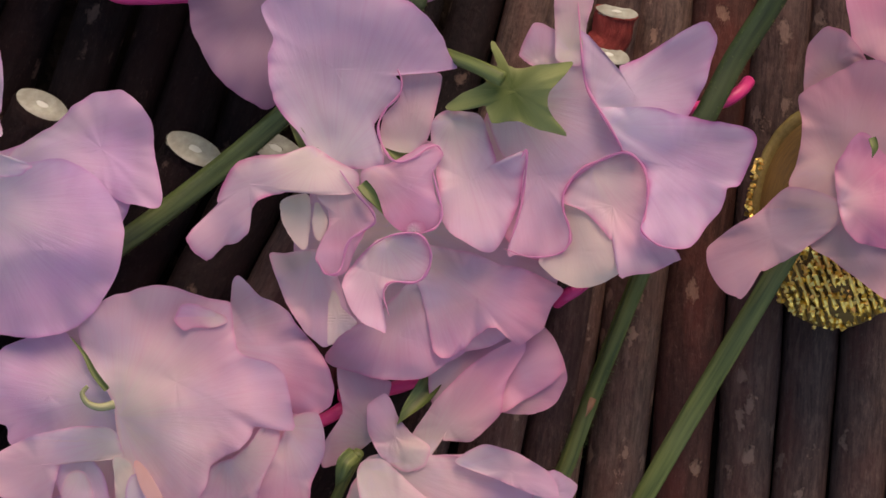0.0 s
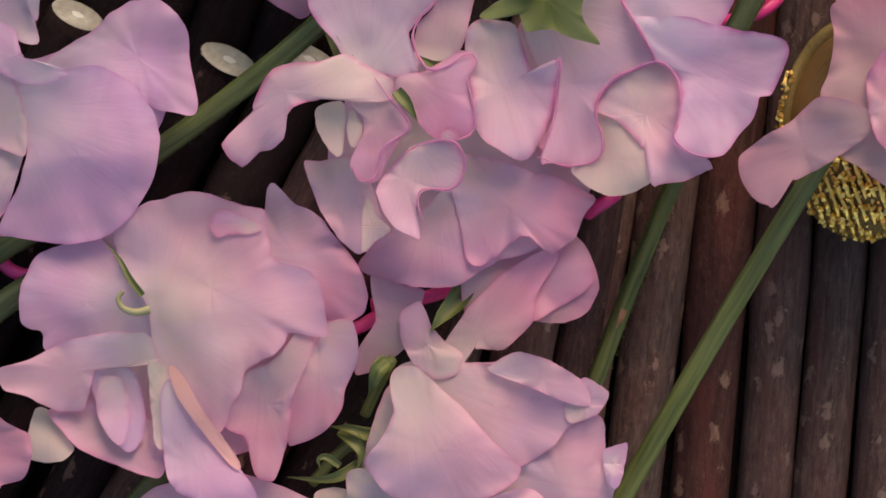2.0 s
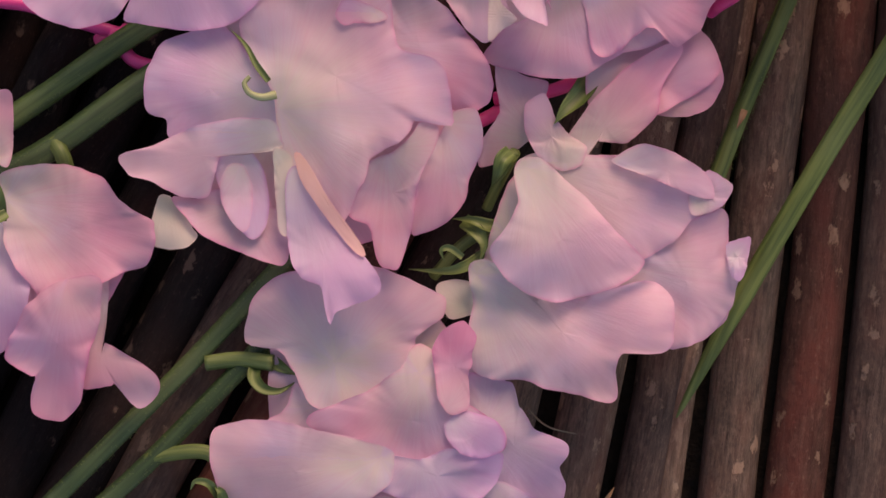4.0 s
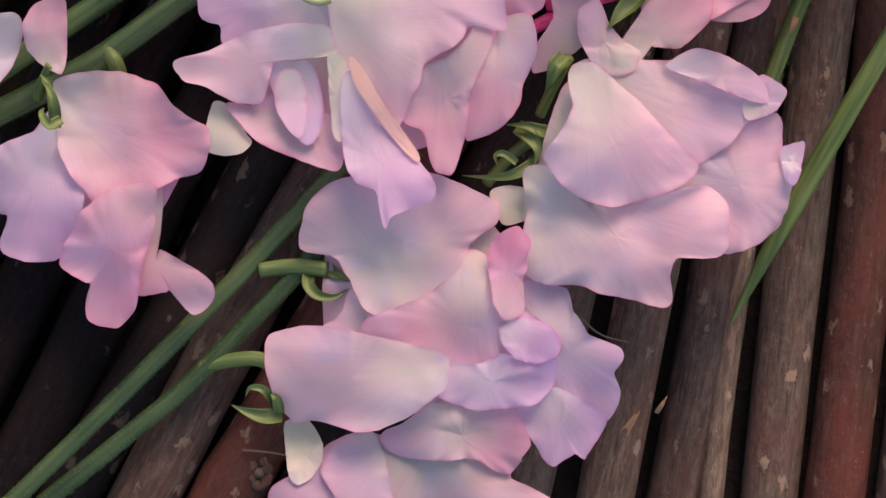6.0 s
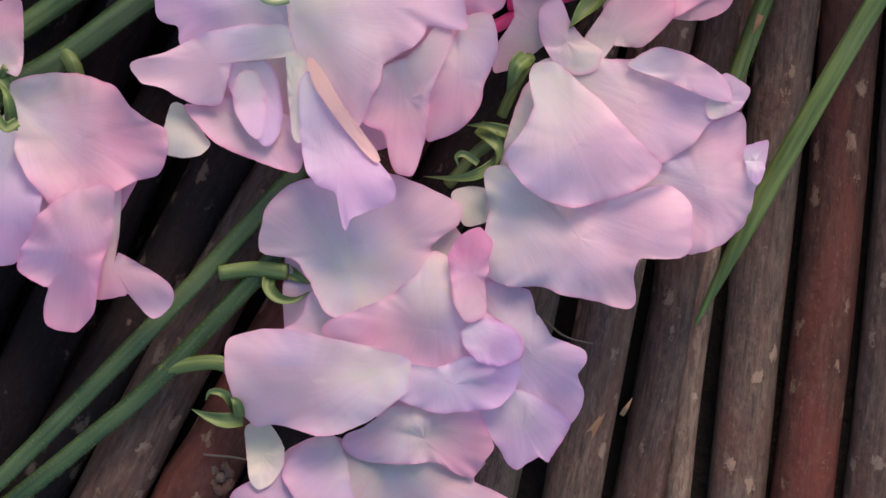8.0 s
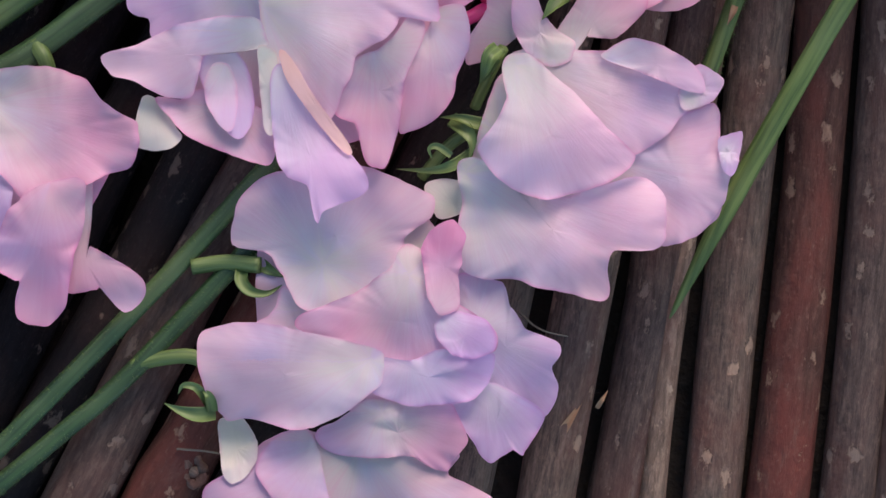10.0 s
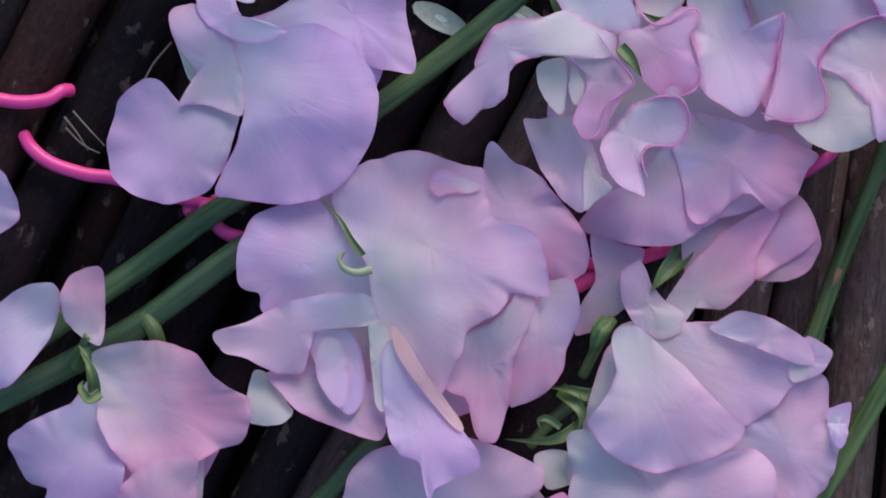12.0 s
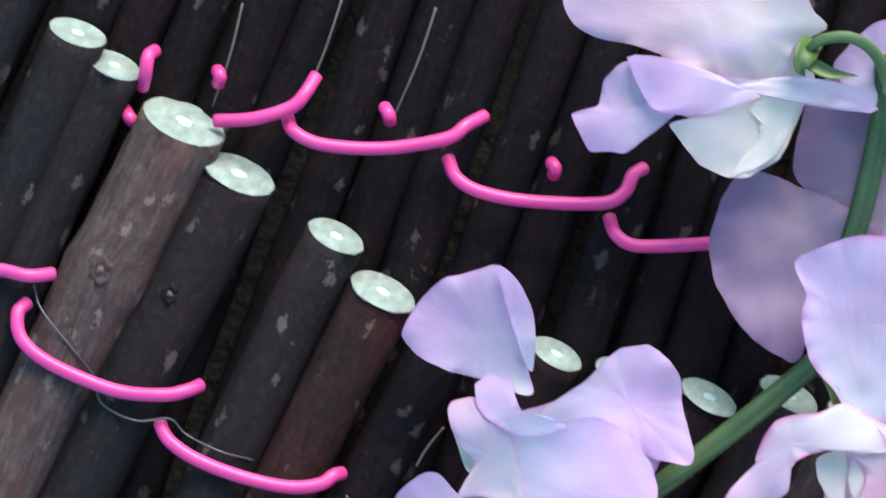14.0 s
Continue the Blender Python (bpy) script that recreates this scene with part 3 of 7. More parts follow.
wire_loop(front_mat, ((-31.1, -35.7, -1), (-24.9, -32.2, 1), (-20.8, -30.4, 1.5), (-18, -28.7, -1)))
wire_loop(front_mat, ((-18.8, -26.5, -1), (-10.6, -25.4, 1), (-6.5, -24.3, 1.5), (-3, -22.6, 0), (0.6, -20.4, -2)))
pts = smooth_line(((-167.5, 39.5, -2), (-165.7, 35, 1), (-160.1, 27.8, 1), (-156.8, 23.2, -1), (-155.3, 18.1, -1), (-149, 15.1, 1), (-143, 15.3, 0), (-140.1, 12.4, -1), (-133.8, 9.4, 1), (-127.9, 7.6, -2)), 8)
v, f, u = tube(pts, [0.22] * len(pts), 8, 1.0, 0.0, 0.0, 3)
link_mesh("tie_wire", v, f, steel_m, front_mat, u, label="thin dull steel tie wire")
splinter_m, nt, b = material("torn_wood", 0.8)
sv = noise_tex(nt, stretched(nt, 1.0, 0.2), 1.0, 4.0)
nt.links.new(mix(nt, sv, (0.18, 0.085, 0.04), (0.38, 0.24, 0.14)), b.inputs["Base Color"])
leaflet(back_mat, "splinter", ((-5.2, -107.2, -13.6), (-2.6, -103.3, -11.6), (0.3, -98.9, -13)), 0.95, splinter_m, label="torn orange-brown splinter")
leaflet(back_mat, "splinter", ((2.6, -101, -14), (3.5, -99.4, -12.8), (4.6, -97.8, -14)), 0.5, splinter_m, label="torn orange-brown splinter")
knot(front_mat, -155.1, 42.2, 1.2, 1.8, "umber")
knot(front_mat, -142.8, 37.9, 0.2, 1.2, "dark")
knot(front_mat, -70.3, -111.9, -1.4, 2.0, "grey")
straw_m, nt, b = material("dry_straw", 0.7)
b.inputs["Base Color"].default_value = (0.13, 0.105, 0.08, 1)
fibre = group_thing("fibre_or_highlight", "thin dry straw fibre lying on the twigs", "straw", "dry fibres", None)
stalk(fibre, "strand", ((-112.9, 0.3, 1), (-110.5, -2.6, 2), (-108.6, -5.8, 1)), 0.22, 0.14, straw_m, 1.0, 0.0, 2, 6, 6)
fibre = group_thing("fibre_or_highlight", "thin dry straw fibre lying on the twigs", "straw", "dry fibres", None)
stalk(fibre, "strand", ((-111.3, 1.3, 1), (-108.2, -2.1, 2.2), (-105.6, -5, 1)), 0.22, 0.14, straw_m, 1.0, 0.0, 2, 6, 6)
fibre = group_thing("fibre_or_highlight", "thin dry straw fibre lying on the twigs", "straw", "dry fibres", None)
stalk(fibre, "strand", ((-11.8, -83.4, -11.4), (-7.6, -86.6, -10.6), (-0.2, -88.3, -12.5)), 0.22, 0.14, straw_m, 1.0, 0.0, 2, 6, 6)
fibre = group_thing("fibre_or_highlight", "thin dry straw fibre lying on the twigs", "straw", "dry fibres", None)
stalk(fibre, "strand", ((-112.6, -1.7, 1), (-109.5, -4.7, 2), (-106.5, -6.3, 1)), 0.22, 0.14, straw_m, 1.0, 0.0, 2, 6, 6)
fibre = group_thing("fibre_or_highlight", "thin dry straw fibre lying on the twigs", "straw", "dry fibres", None)
stalk(fibre, "strand", ((-73.3, -107.7, 0), (-67.1, -108.2, 1), (-61, -109.7, 0)), 0.22, 0.14, straw_m, 1.0, 0.0, 2, 6, 6)
fibre = group_thing("fibre_or_highlight", "thin dry straw fibre lying on the twigs", "straw", "dry fibres", None)
stalk(fibre, "strand", ((-98.7, 6.5, 1), (-96.6, 10, 1.6), (-93.6, 13.6, 1)), 0.22, 0.14, straw_m, 1.0, 0.0, 2, 6, 6)

# Edge highlights between the back twigs, added as thin strands in straw colour.
for top, foot in (((-111.7, 92), (-119.5, 72)), ((-94.5, 90), (-102.4, 70)), ((-130.1, 91), (-135.8, 72))):
    fibre = group_thing("fibre_or_highlight", "long pale strand modelled as the highlight along a twig groove", "straw", "bark shreds", None)
    mid = ((top[0] + foot[0]) / 2 + 0.5, (top[1] + foot[1]) / 2)
    stalk(fibre, "strand", ((*top, -13.2), (*mid, -13.0), (*foot, -13.2)), 0.24, 0.14, straw_m, 1.0, 0.0, 2, 8, 6)

# ---- stems ----
stem_line = ((6.7, 72.1, 4), (2, 60, 5), (-1.4, 51.7, 5), (-5, 43.1, 5))
flower_stem = group_thing("flower_stem", "thin green stem rising behind the lilac banner", "stem", "sweet pea stems", None)
stalk(flower_stem, "stalk", stem_line, 1.6, 1.6, SHADED_STEM_M, 0.7, 0.10, 0)
stalk(flower_stem, "wing_ridge", [(x + 0.96, y, z + 0.5) for x, y, z in stem_line], 0.5, 0.3, SHADED_STEM_M, 0.8, 0.0, 3, 8, 6)
stalk(flower_stem, "wing_ridge", [(x + -0.96, y, z + 0.5) for x, y, z in stem_line], 0.5, 0.3, SHADED_STEM_M, 0.8, 0.0, 3, 8, 6)
hairs(flower_stem, stem_line, 1.6, 60, 0)
stem_line = ((-22.6, 29.3, 8), (-27.1, 25.1, 7), (-36.8, 16.8, 5), (-49.1, 7.2, 4), (-60.3, -0.9, 3.5), (-73.5, -9.5, 3), (-86.4, -17.4, 3), (-97.9, -25.8, 3), (-105.2, -30.9, 3), (-122.5, -43.1, 2))
flower_stem = group_thing("flower_stem", "thick hairy green sweet pea stem across the twig ends", "stem", "sweet pea stems", None)
stalk(flower_stem, "stalk", stem_line, 1.9, 2.1, HAIRY_STEM_M, 0.7, 0.10, 1)
stalk(flower_stem, "wing_ridge", [(x + 1.1, y, z + 0.5) for x, y, z in stem_line], 0.5, 0.3, HAIRY_STEM_M, 0.8, 0.0, 4, 8, 6)
stalk(flower_stem, "wing_ridge", [(x + -1.1, y, z + 0.5) for x, y, z in stem_line], 0.5, 0.3, HAIRY_STEM_M, 0.8, 0.0, 4, 8, 6)
hairs(flower_stem, stem_line, 1.95, 520, 1)
stem_line = ((-65.3, -15.1, 4), (-73.4, -19.7, 4), (-82.2, -24.7, 4), (-97.4, -35.9, 3.5), (-106, -41, 3), (-117.8, -47.2, 3), (-132.6, -54.3, 2))
flower_stem = group_thing("flower_stem", "green sweet pea stem lying under the flowers", "stem", "sweet pea stems", None)
stalk(flower_stem, "stalk", stem_line, 2.3, 2.3, SHADED_STEM_M, 0.7, 0.10, 2)
stalk(flower_stem, "wing_ridge", [(x + 1.38, y, z + 0.5) for x, y, z in stem_line], 0.5, 0.3, SHADED_STEM_M, 0.8, 0.0, 5, 8, 6)
stalk(flower_stem, "wing_ridge", [(x + -1.38, y, z + 0.5) for x, y, z in stem_line], 0.5, 0.3, SHADED_STEM_M, 0.8, 0.0, 5, 8, 6)
hairs(flower_stem, stem_line, 2.3, 240, 2)
stem_line = ((-48, -47.5, 4.5), (-57, -57.5, 4), (-71.8, -73.8, 4), (-87.4, -90, 3.5), (-102.2, -105, 3), (-111.3, -114, 2.5), (-116.6, -119.2, 2))
flower_stem = group_thing("flower_stem", "slender ridged green stem slanting over bare twigs", "stem", "sweet pea stems", None)
stalk(flower_stem, "stalk", stem_line, 1.7, 1.6, SHADED_STEM_M, 0.7, 0.10, 3)
stalk(flower_stem, "wing_ridge", [(x + 0.95, y, z + 0.5) for x, y, z in stem_line], 0.5, 0.3, SHADED_STEM_M, 0.8, 0.0, 6, 8, 6)
stalk(flower_stem, "wing_ridge", [(x + -0.95, y, z + 0.5) for x, y, z in stem_line], 0.5, 0.3, SHADED_STEM_M, 0.8, 0.0, 6, 8, 6)
hairs(flower_stem, stem_line, 1.55, 400, 3)
stem_line = ((-52.2, -62.6, 5), (-60.8, -72.6, 4.5), (-72.2, -84.8, 4), (-83.6, -96.4, 3.5), (-94.8, -105.9, 3), (-104.2, -113.6, 2.5), (-109.4, -117.8, 2))
flower_stem = group_thing("flower_stem", "slender ridged green stem beside its twin", "stem", "sweet pea stems", None)
stalk(flower_stem, "stalk", stem_line, 1.7, 1.6, SHADED_STEM_M, 0.7, 0.10, 4)
stalk(flower_stem, "wing_ridge", [(x + 0.95, y, z + 0.5) for x, y, z in stem_line], 0.5, 0.3, SHADED_STEM_M, 0.8, 0.0, 7, 8, 6)
stalk(flower_stem, "wing_ridge", [(x + -0.95, y, z + 0.5) for x, y, z in stem_line], 0.5, 0.3, SHADED_STEM_M, 0.8, 0.0, 7, 8, 6)
hairs(flower_stem, stem_line, 1.5, 400, 4)
stem_line = ((41.2, 6.2, -6), (36.6, -4.2, -10), (31.7, -16.6, -12), (27.6, -27, -12.8), (22.8, -40, -13), (17.6, -51, -13))
flower_stem = group_thing("flower_stem", "dark green stem with a brown node across upright twigs", "stem", "sweet pea stems", None)
stalk(flower_stem, "stalk", stem_line, 1.6, 1.55, PALE_STEM_M, 0.7, 0.10, 5)
stalk(flower_stem, "wing_ridge", [(x + 0.9, y, z + 0.5) for x, y, z in stem_line], 0.5, 0.3, SHADED_STEM_M, 0.8, 0.0, 8, 8, 6)
stalk(flower_stem, "wing_ridge", [(x + -0.9, y, z + 0.5) for x, y, z in stem_line], 0.5, 0.3, SHADED_STEM_M, 0.8, 0.0, 8, 8, 6)
leaflet(flower_stem, "node", ((27.6, -27.4, -11), (27, -29, -10.4), (26.2, -30.9, -11)), 0.7, splinter_m, label="dry brown node sheath")
hairs(flower_stem, stem_line, 1.9, 160, 5)
stem_line = ((68.5, 10, 5), (64.9, 4, 4.4), (60.7, -3, 3.7), (52.4, -17, 2.3), (44.2, -31, 0.9), (36.3, -45, -0.5), (25.3, -65, -3), (15.6, -84.4, -9))
flower_stem = group_thing("flower_stem", "long pale green leaf stalk tapering to a point", "stem", "sweet pea stems", None)
pts = smooth_line(stem_line, 10)
left_over = np.concatenate([np.cumsum(np.linalg.norm(np.diff(pts, axis=0), axis=1)[::-1])[::-1], [0]])
v, f, u = tube(pts, [0.15 + 1.65 * min(1.0, d / 24.0) ** 0.7 for d in left_over], 14, 0.6, 0.14, 0.0, 6)
link_mesh("stalk", v, f, PALE_STEM_M, flower_stem, u)
hairs(flower_stem, stem_line[:6], 1.4, 60, 6)
stem_line = ((62.9, 51.1, 0), (60, 45.1, -2), (53, 34, -4), (47.9, 24.3, -4.5), (41.8, 14.5, -5))
flower_stem = group_thing("flower_stem", "green stem behind the flowers", "stem", "sweet pea stems", None)
stalk(flower_stem, "stalk", stem_line, 2.2, 2.0, SHADED_STEM_M, 0.7, 0.10, 7)
stalk(flower_stem, "wing_ridge", [(x + 1.32, y, z + 0.5) for x, y, z in stem_line], 0.5, 0.3, SHADED_STEM_M, 0.8, 0.0, 10, 8, 6)
stalk(flower_stem, "wing_ridge", [(x + -1.32, y, z + 0.5) for x, y, z in stem_line], 0.5, 0.3, SHADED_STEM_M, 0.8, 0.0, 10, 8, 6)
hairs(flower_stem, stem_line, 2.2, 80, 7)
stem_line = ((-15.2, 78.9, 14), (-15.2, 72, 12), (-16.8, 62.1, 10), (-19.6, 50.1, 8), (-22.5, 41.1, 6))
flower_stem = group_thing("flower_stem", "green stem beside the violet flower", "stem", "sweet pea stems", None)
stalk(flower_stem, "stalk", stem_line, 2.0, 2.0, SHADED_STEM_M, 0.7, 0.10, 8)
stalk(flower_stem, "wing_ridge", [(x + 1.2, y, z + 0.5) for x, y, z in stem_line], 0.5, 0.3, SHADED_STEM_M, 0.8, 0.0, 11, 8, 6)
stalk(flower_stem, "wing_ridge", [(x + -1.2, y, z + 0.5) for x, y, z in stem_line], 0.5, 0.3, SHADED_STEM_M, 0.8, 0.0, 11, 8, 6)
hairs(flower_stem, stem_line, 2.0, 160, 8)

# ---- gold ribbon ----
gold_ribbon = group_thing("gold_ribbon", "puffed loop of glittering gold mesh ribbon on the twigs", "ribbon", "", None)
gx, gy = 72, 5.9
ga, gb, gh = 15.5, 20.5, 9.0


def ribbon_point(u, v, lift=0.0):
    """u turns round the oval, v runs from its rim (0) to its crown (1)."""
    k = math.cos(v * math.pi / 2)
    return (gx + (ga + lift) * k * math.cos(u), gy + (gb + lift) * k * math.sin(u), -8.0 + (gh + lift) * math.sin(v * math.pi / 2) + 0.5 * math.sin(7 * u))


vs, us, fs = [], [], []
for i in range(14):
    for k in range(64):
        u = 2 * math.pi * k / 64
        vs.append(ribbon_point(u, i / 14))
        us.append((u * 18, i * 1.8))
for i in range(13):
    for k in range(64):
        k2 = (k + 1) % 64
        fs.append((i * 64 + k, i * 64 + k2, (i + 1) * 64 + k2, (i + 1) * 64 + k))
fs.append(tuple(13 * 64 + k for k in range(64)))
link_mesh("gauze", vs, fs, gauze_m, gold_ribbon, us, label="dark gold gauze")
rim_line = []
for k in range(30):
    x, y, z = ribbon_point(radians(64 + 118 * k / 29), 0.12)
    rim_line.append((x, y, z + 1.2))
v, f, u = tube(rim_line, [1.3] * 30, 8, 0.35, 0.0, 0.3, 7)
selvedge_m, nt, b = material("gold_selvedge", 0.5, 0.3)
sg = noise_tex(nt, stretched(nt, 2.0, 1.0), 1.0, 3.0)
nt.links.new(mix(nt, sg, (0.10, 0.085, 0.02), (0.30, 0.25, 0.08)), b.inputs["Base Color"])
link_mesh("selvedge", v, f, selvedge_m, gold_ribbon, u, label="dull olive gold edge band")
# slanting rows of gold thread over the puffed end, each carrying glitter grains
rng = random.Random(4)
slope = radians(118)
vs, fs = [], []


def grain(c, r):
    """A tiny eight-faced bead, turned at random so that some of its faces flash."""
    k = len(vs)
    turn = Euler((rng.uniform(0, 6.3), rng.uniform(0, 6.3), rng.uniform(0, 6.3))).to_matrix()
    for p in ((r, 0, 0), (0, r, 0), (-r, 0, 0), (0, -r, 0), (0, 0, r), (0, 0, -r)):
        w = turn @ Vector(p)
        vs.append((c[0] + w.x, c[1] + w.y, c[2] + w.z))
    for p, q in ((0, 1), (1, 2), (2, 3), (3, 0)):
        fs.extend([(k + p, k + q, k + 4), (k + q, k + p, k + 5)])


for q in range(-11, 12):
    c = q / 11.8
    half = math.sqrt(1 - c * c) * 0.97
    line = []
    for k in range(26):
        t = half * (2 * k / 25 - 1)
        ex, ey = c * math.sin(slope) + t * math.cos(slope), -c * math.cos(slope) + t * math.sin(slope)
        if ey > 0.05 and ex < 0.5:
            continue
        rr = min(1.0, math.hypot(ex, ey))
        line.append((gx + ga * ex, gy + gb * ey, -7.9 + gh * math.sqrt(max(0.0, 1 - rr * rr)) + 0.4 * math.sin(k * 1.7 + q)))
    if len(line) < 4:
        continue
    v, f, u = tube(line, [0.46 + 0.14 * math.sin(2.1 * k + q) for k in range(len(line))], 6, 1.0, 0.0, 0.2, q + 20)
    link_mesh("cord", v, f, gold_m, gold_ribbon, u, label="twisted gold cord")
    for p0, p1 in zip(line, line[1:]):
        for w in (0.0, 0.5):
            if rng.random() < 0.9:
                grain([p0[i] + w * (p1[i] - p0[i]) + rng.gauss(0, 0.35) for i in range(2)] + [p0[2] + 0.35], rng.uniform(0.4, 0.85))
for k in range(70):
    c = ribbon_point(radians(rng.uniform(150, 205)), rng.uniform(0.0, 0.2), 1.2)
    grain((c[0], c[1], c[2] + 2.0), rng.uniform(0.3, 0.7))
sparkle = link_mesh("glitter", vs, fs, gold_m, gold_ribbon, [(0, 0)] * len(vs))
sparkle.data.polygons.foreach_set("use_smooth", [False] * len(fs))
tagged(sparkle, "fine gold glitter grains", kind="stuff")


# ---- flowers ----
curled_flower = blossom = group_thing("sweet_pea_flower", "pale pink sweet pea flower with curled wings beside cut twigs", "flower", "sweet pea flowers", None)
petal(blossom, "banner_fold", -5.7, 24, 16, (-6.4, 16),
      (4.3, 4.5, 4.7, 5.1, 5.6, 6.4, 7.4, 8.6, 8.5, 8.2, 8, 7.9, 8.1, 8.4, 8.8, 4.8, 4, 3.5, 3.3, 3.2, 3.2, 3.3, 3.4, 3.7, 4, 4.4, 4.9, 5.2, 5.6, 6.1, 6.7, 7.4, 8.2, 8.6, 8.7, 8.8, 8.3, 7.7, 7, 6.5, 6.1, 5.8, 5.5, 5.1, 4.8, 4.5, 4.3, 4.2, 4.2, 4.2), "cream", 2.0, 0.5, 4, 0.0)
petal(blossom, "banner", -19.1, 31.7, 20, (-19.1, 14.9),
      (21.5, 20.6, 20.2, 19.9, 19.3, 18.8, 18.2, 17.8, 17.2, 16.8, 16.4, 16.1, 15.9, 15.8, 15.8, 15.8, 15.9, 15.9, 15.9, 15.8, 15.7, 15.7, 15.9, 16.3, 16.7, 16.5, 14.2, 12.4, 12, 12, 12.1, 12, 11.9, 11.8, 11.8, 11.8, 11.8, 11.9, 11.9, 12, 12.1, 12.3, 12.6, 13.1, 14, 15.3, 16.1, 16.7, 17.4, 17.9, 18.2, 18.6, 18.8, 19, 12.7, 11.8, 11.5, 11.4, 11.8, 12.2, 12.4, 12.5, 12, 11.3), "lilac_edged", 3, 0.9, 3, 0.0)
petal(blossom, "keel", -25.6, 5.4, 18, (-25.2, 9),
      (2.4, 2.4, 2.6, 2.8, 3.1, 3.6, 4.3, 4.6, 4.4, 4.2, 4.1, 4.1, 4.1, 4.1, 3.9, 3.5, 3.1, 2.9, 2.8, 2.7, 2.7, 2.7, 2.7, 2.9, 3.2, 3.5, 4.1, 4.8, 5.6, 5.2, 4, 3.3, 2.9, 2.6, 2.4, 2.4), "ivory", 2.0, 0.4, 4, 0.0)
petal(blossom, "keel", -21.7, 4.8, 18.2, (-21.2, 9),
      (1.5, 1.5, 1.5, 1.6, 1.6, 1.8, 2, 2.4, 3.2, 3.4, 2.5, 1.9, 1.6, 1.4, 1.3, 1.3, 1.3, 1.3, 1.4, 1.4, 1.6, 1.9, 2.3, 3, 3.3, 2.8, 2.3, 2, 1.8, 1.6, 1.5, 1.5), "ivory", 2.0, 0.3, 4, 0.0)
petal(blossom, "wing", -33.8, 11.4, 23, (-22, 15.8),
      (18.9, 18.9, 16.9, 15.3, 14.3, 13.4, 12.3, 8.7, 7.4, 6.7, 6.1, 5.7, 5.4, 5.1, 4.9, 4.7, 4.6, 4.5, 4.4, 4.4, 4.4, 4.4, 4.3, 4.2, 4.1, 4.1, 4.1, 4.1, 4.2, 4.2, 4.3, 4.4, 4.6, 4.8, 5.1, 5.5, 6, 6.5, 7.2, 14, 14.9, 15.3, 15.3, 15.1, 11.9, 11.2, 10.5, 9.4, 8.3, 4.6, 4, 3.6, 3.4, 3.3, 3.3, 3.4, 3.5, 3.7, 4, 4.4, 5, 6, 7.7, 18.2), "picotee", 1, 0.9, 3, 0.0)
petal(blossom, "wing", -17.6, 5.5, 22, (-19.1, 13.9),
      (5.7, 5.7, 5.6, 5.6, 5.7, 5.7, 5.8, 5.8, 5.9, 6.2, 6.6, 7.2, 8.2, 9.1, 9.4, 9.4, 9.5, 9.6, 9.8, 9.7, 7.9, 6.4, 5.1, 3.1, 2.8, 2.6, 2.5, 2.5, 2.4, 2.5, 2.5, 2.6, 2.8, 3.3, 4.2, 6.1, 8.5, 9.3, 9.9, 10.3, 10.5, 10.1, 9.4, 7.7, 6.6, 5.9, 5.4, 5.1, 4.9, 4.7, 4.6, 4.7, 4.8, 5.1, 5.4), "pink", 2.0, 0.8, 4, 0.0)
petal(blossom, "wing", -6.3, 10.5, 24, (-12.2, 13.8),
      (4.9, 4.8, 4.8, 4.8, 5, 5.3, 6.5, 8.8, 9.3, 9.6, 9.3, 8.7, 7.8, 7, 6.5, 6.2, 5.9, 5.7, 5.6, 5.6, 5.6, 5.8, 6.1, 6.6, 7.2, 7.9, 8.5, 8.4, 8.2, 7.9, 7.3, 6.9, 6.5, 6.2, 6, 5.9, 5.9, 6, 6.2, 6.4, 6.7, 6.9, 7.2, 7.5, 7.7, 7.9, 8, 8.1, 8.1, 8.2, 8.3, 8.1, 7.7, 7.3, 6.5, 5.9, 5.5, 5.2, 5), "rose", 2.0, 0.9, 4, 0.0)
petal(blossom, "fold", -4.8, 3.7, 24.5, (-5.3, 3),
      (1.7, 1.6, 1.6, 1.7, 1.5, 1.4, 1.3, 1.3, 1.3, 1.3, 1.4, 1.3, 1.4, 1.4, 1.5, 1.7, 1.8, 1.7, 1.7, 1.6, 1.6, 1.4, 1.3, 1.3, 1.3, 1.3, 1.3, 1.3, 1.4, 1.5, 1.7, 1.7), "pink", 2.0, 0.2, 4, 0.0)
petal(blossom, "frill", -13, -4, 22.5, (-10.2, 1.6),
      (10.5, 10.9, 11.2, 11.2, 11.2, 11, 10.9, 10.3, 9.4, 8.7, 8, 7.2, 6.6, 6.1, 5.6, 4.9, 4.4, 4, 3.7, 3.5, 3.3, 3.2, 3.1, 3, 3, 3, 3, 3, 3.1, 3.2, 3.4, 3.5, 3.7, 4, 4.3, 4.6, 4.9, 5.2, 5.3, 5.5, 5.7, 6, 6.4, 6.8, 7.3, 7.8, 8.4, 8.9, 9.3, 9.7, 10.3, 10.7, 5.9, 5.1, 4.6, 4.3, 4.2, 4.1, 4.1, 4.3, 4.9, 6.1, 8.9, 10), "picotee", 2.0, 0.9, 4, 0.0)
leaflet(blossom, "sepal", ((-24.3, 17.8, 14), (-25.2, 20, 16), (-26.5, 22.5, 15), (-26.8, 24.6, 12)), 1.15, CALYX_M)
leaflet(blossom, "sepal", ((-14.2, 11.4, 21), (-12.2, 8.9, 22), (-10.4, 6, 21.5)), 1.3, CALYX_M)
leaflet(blossom, "sepal", ((-4.4, 15.5, 15), (-7.4, 16, 15.5), (-10.3, 17.8, 15.5)), 1.44, CALYX_M)
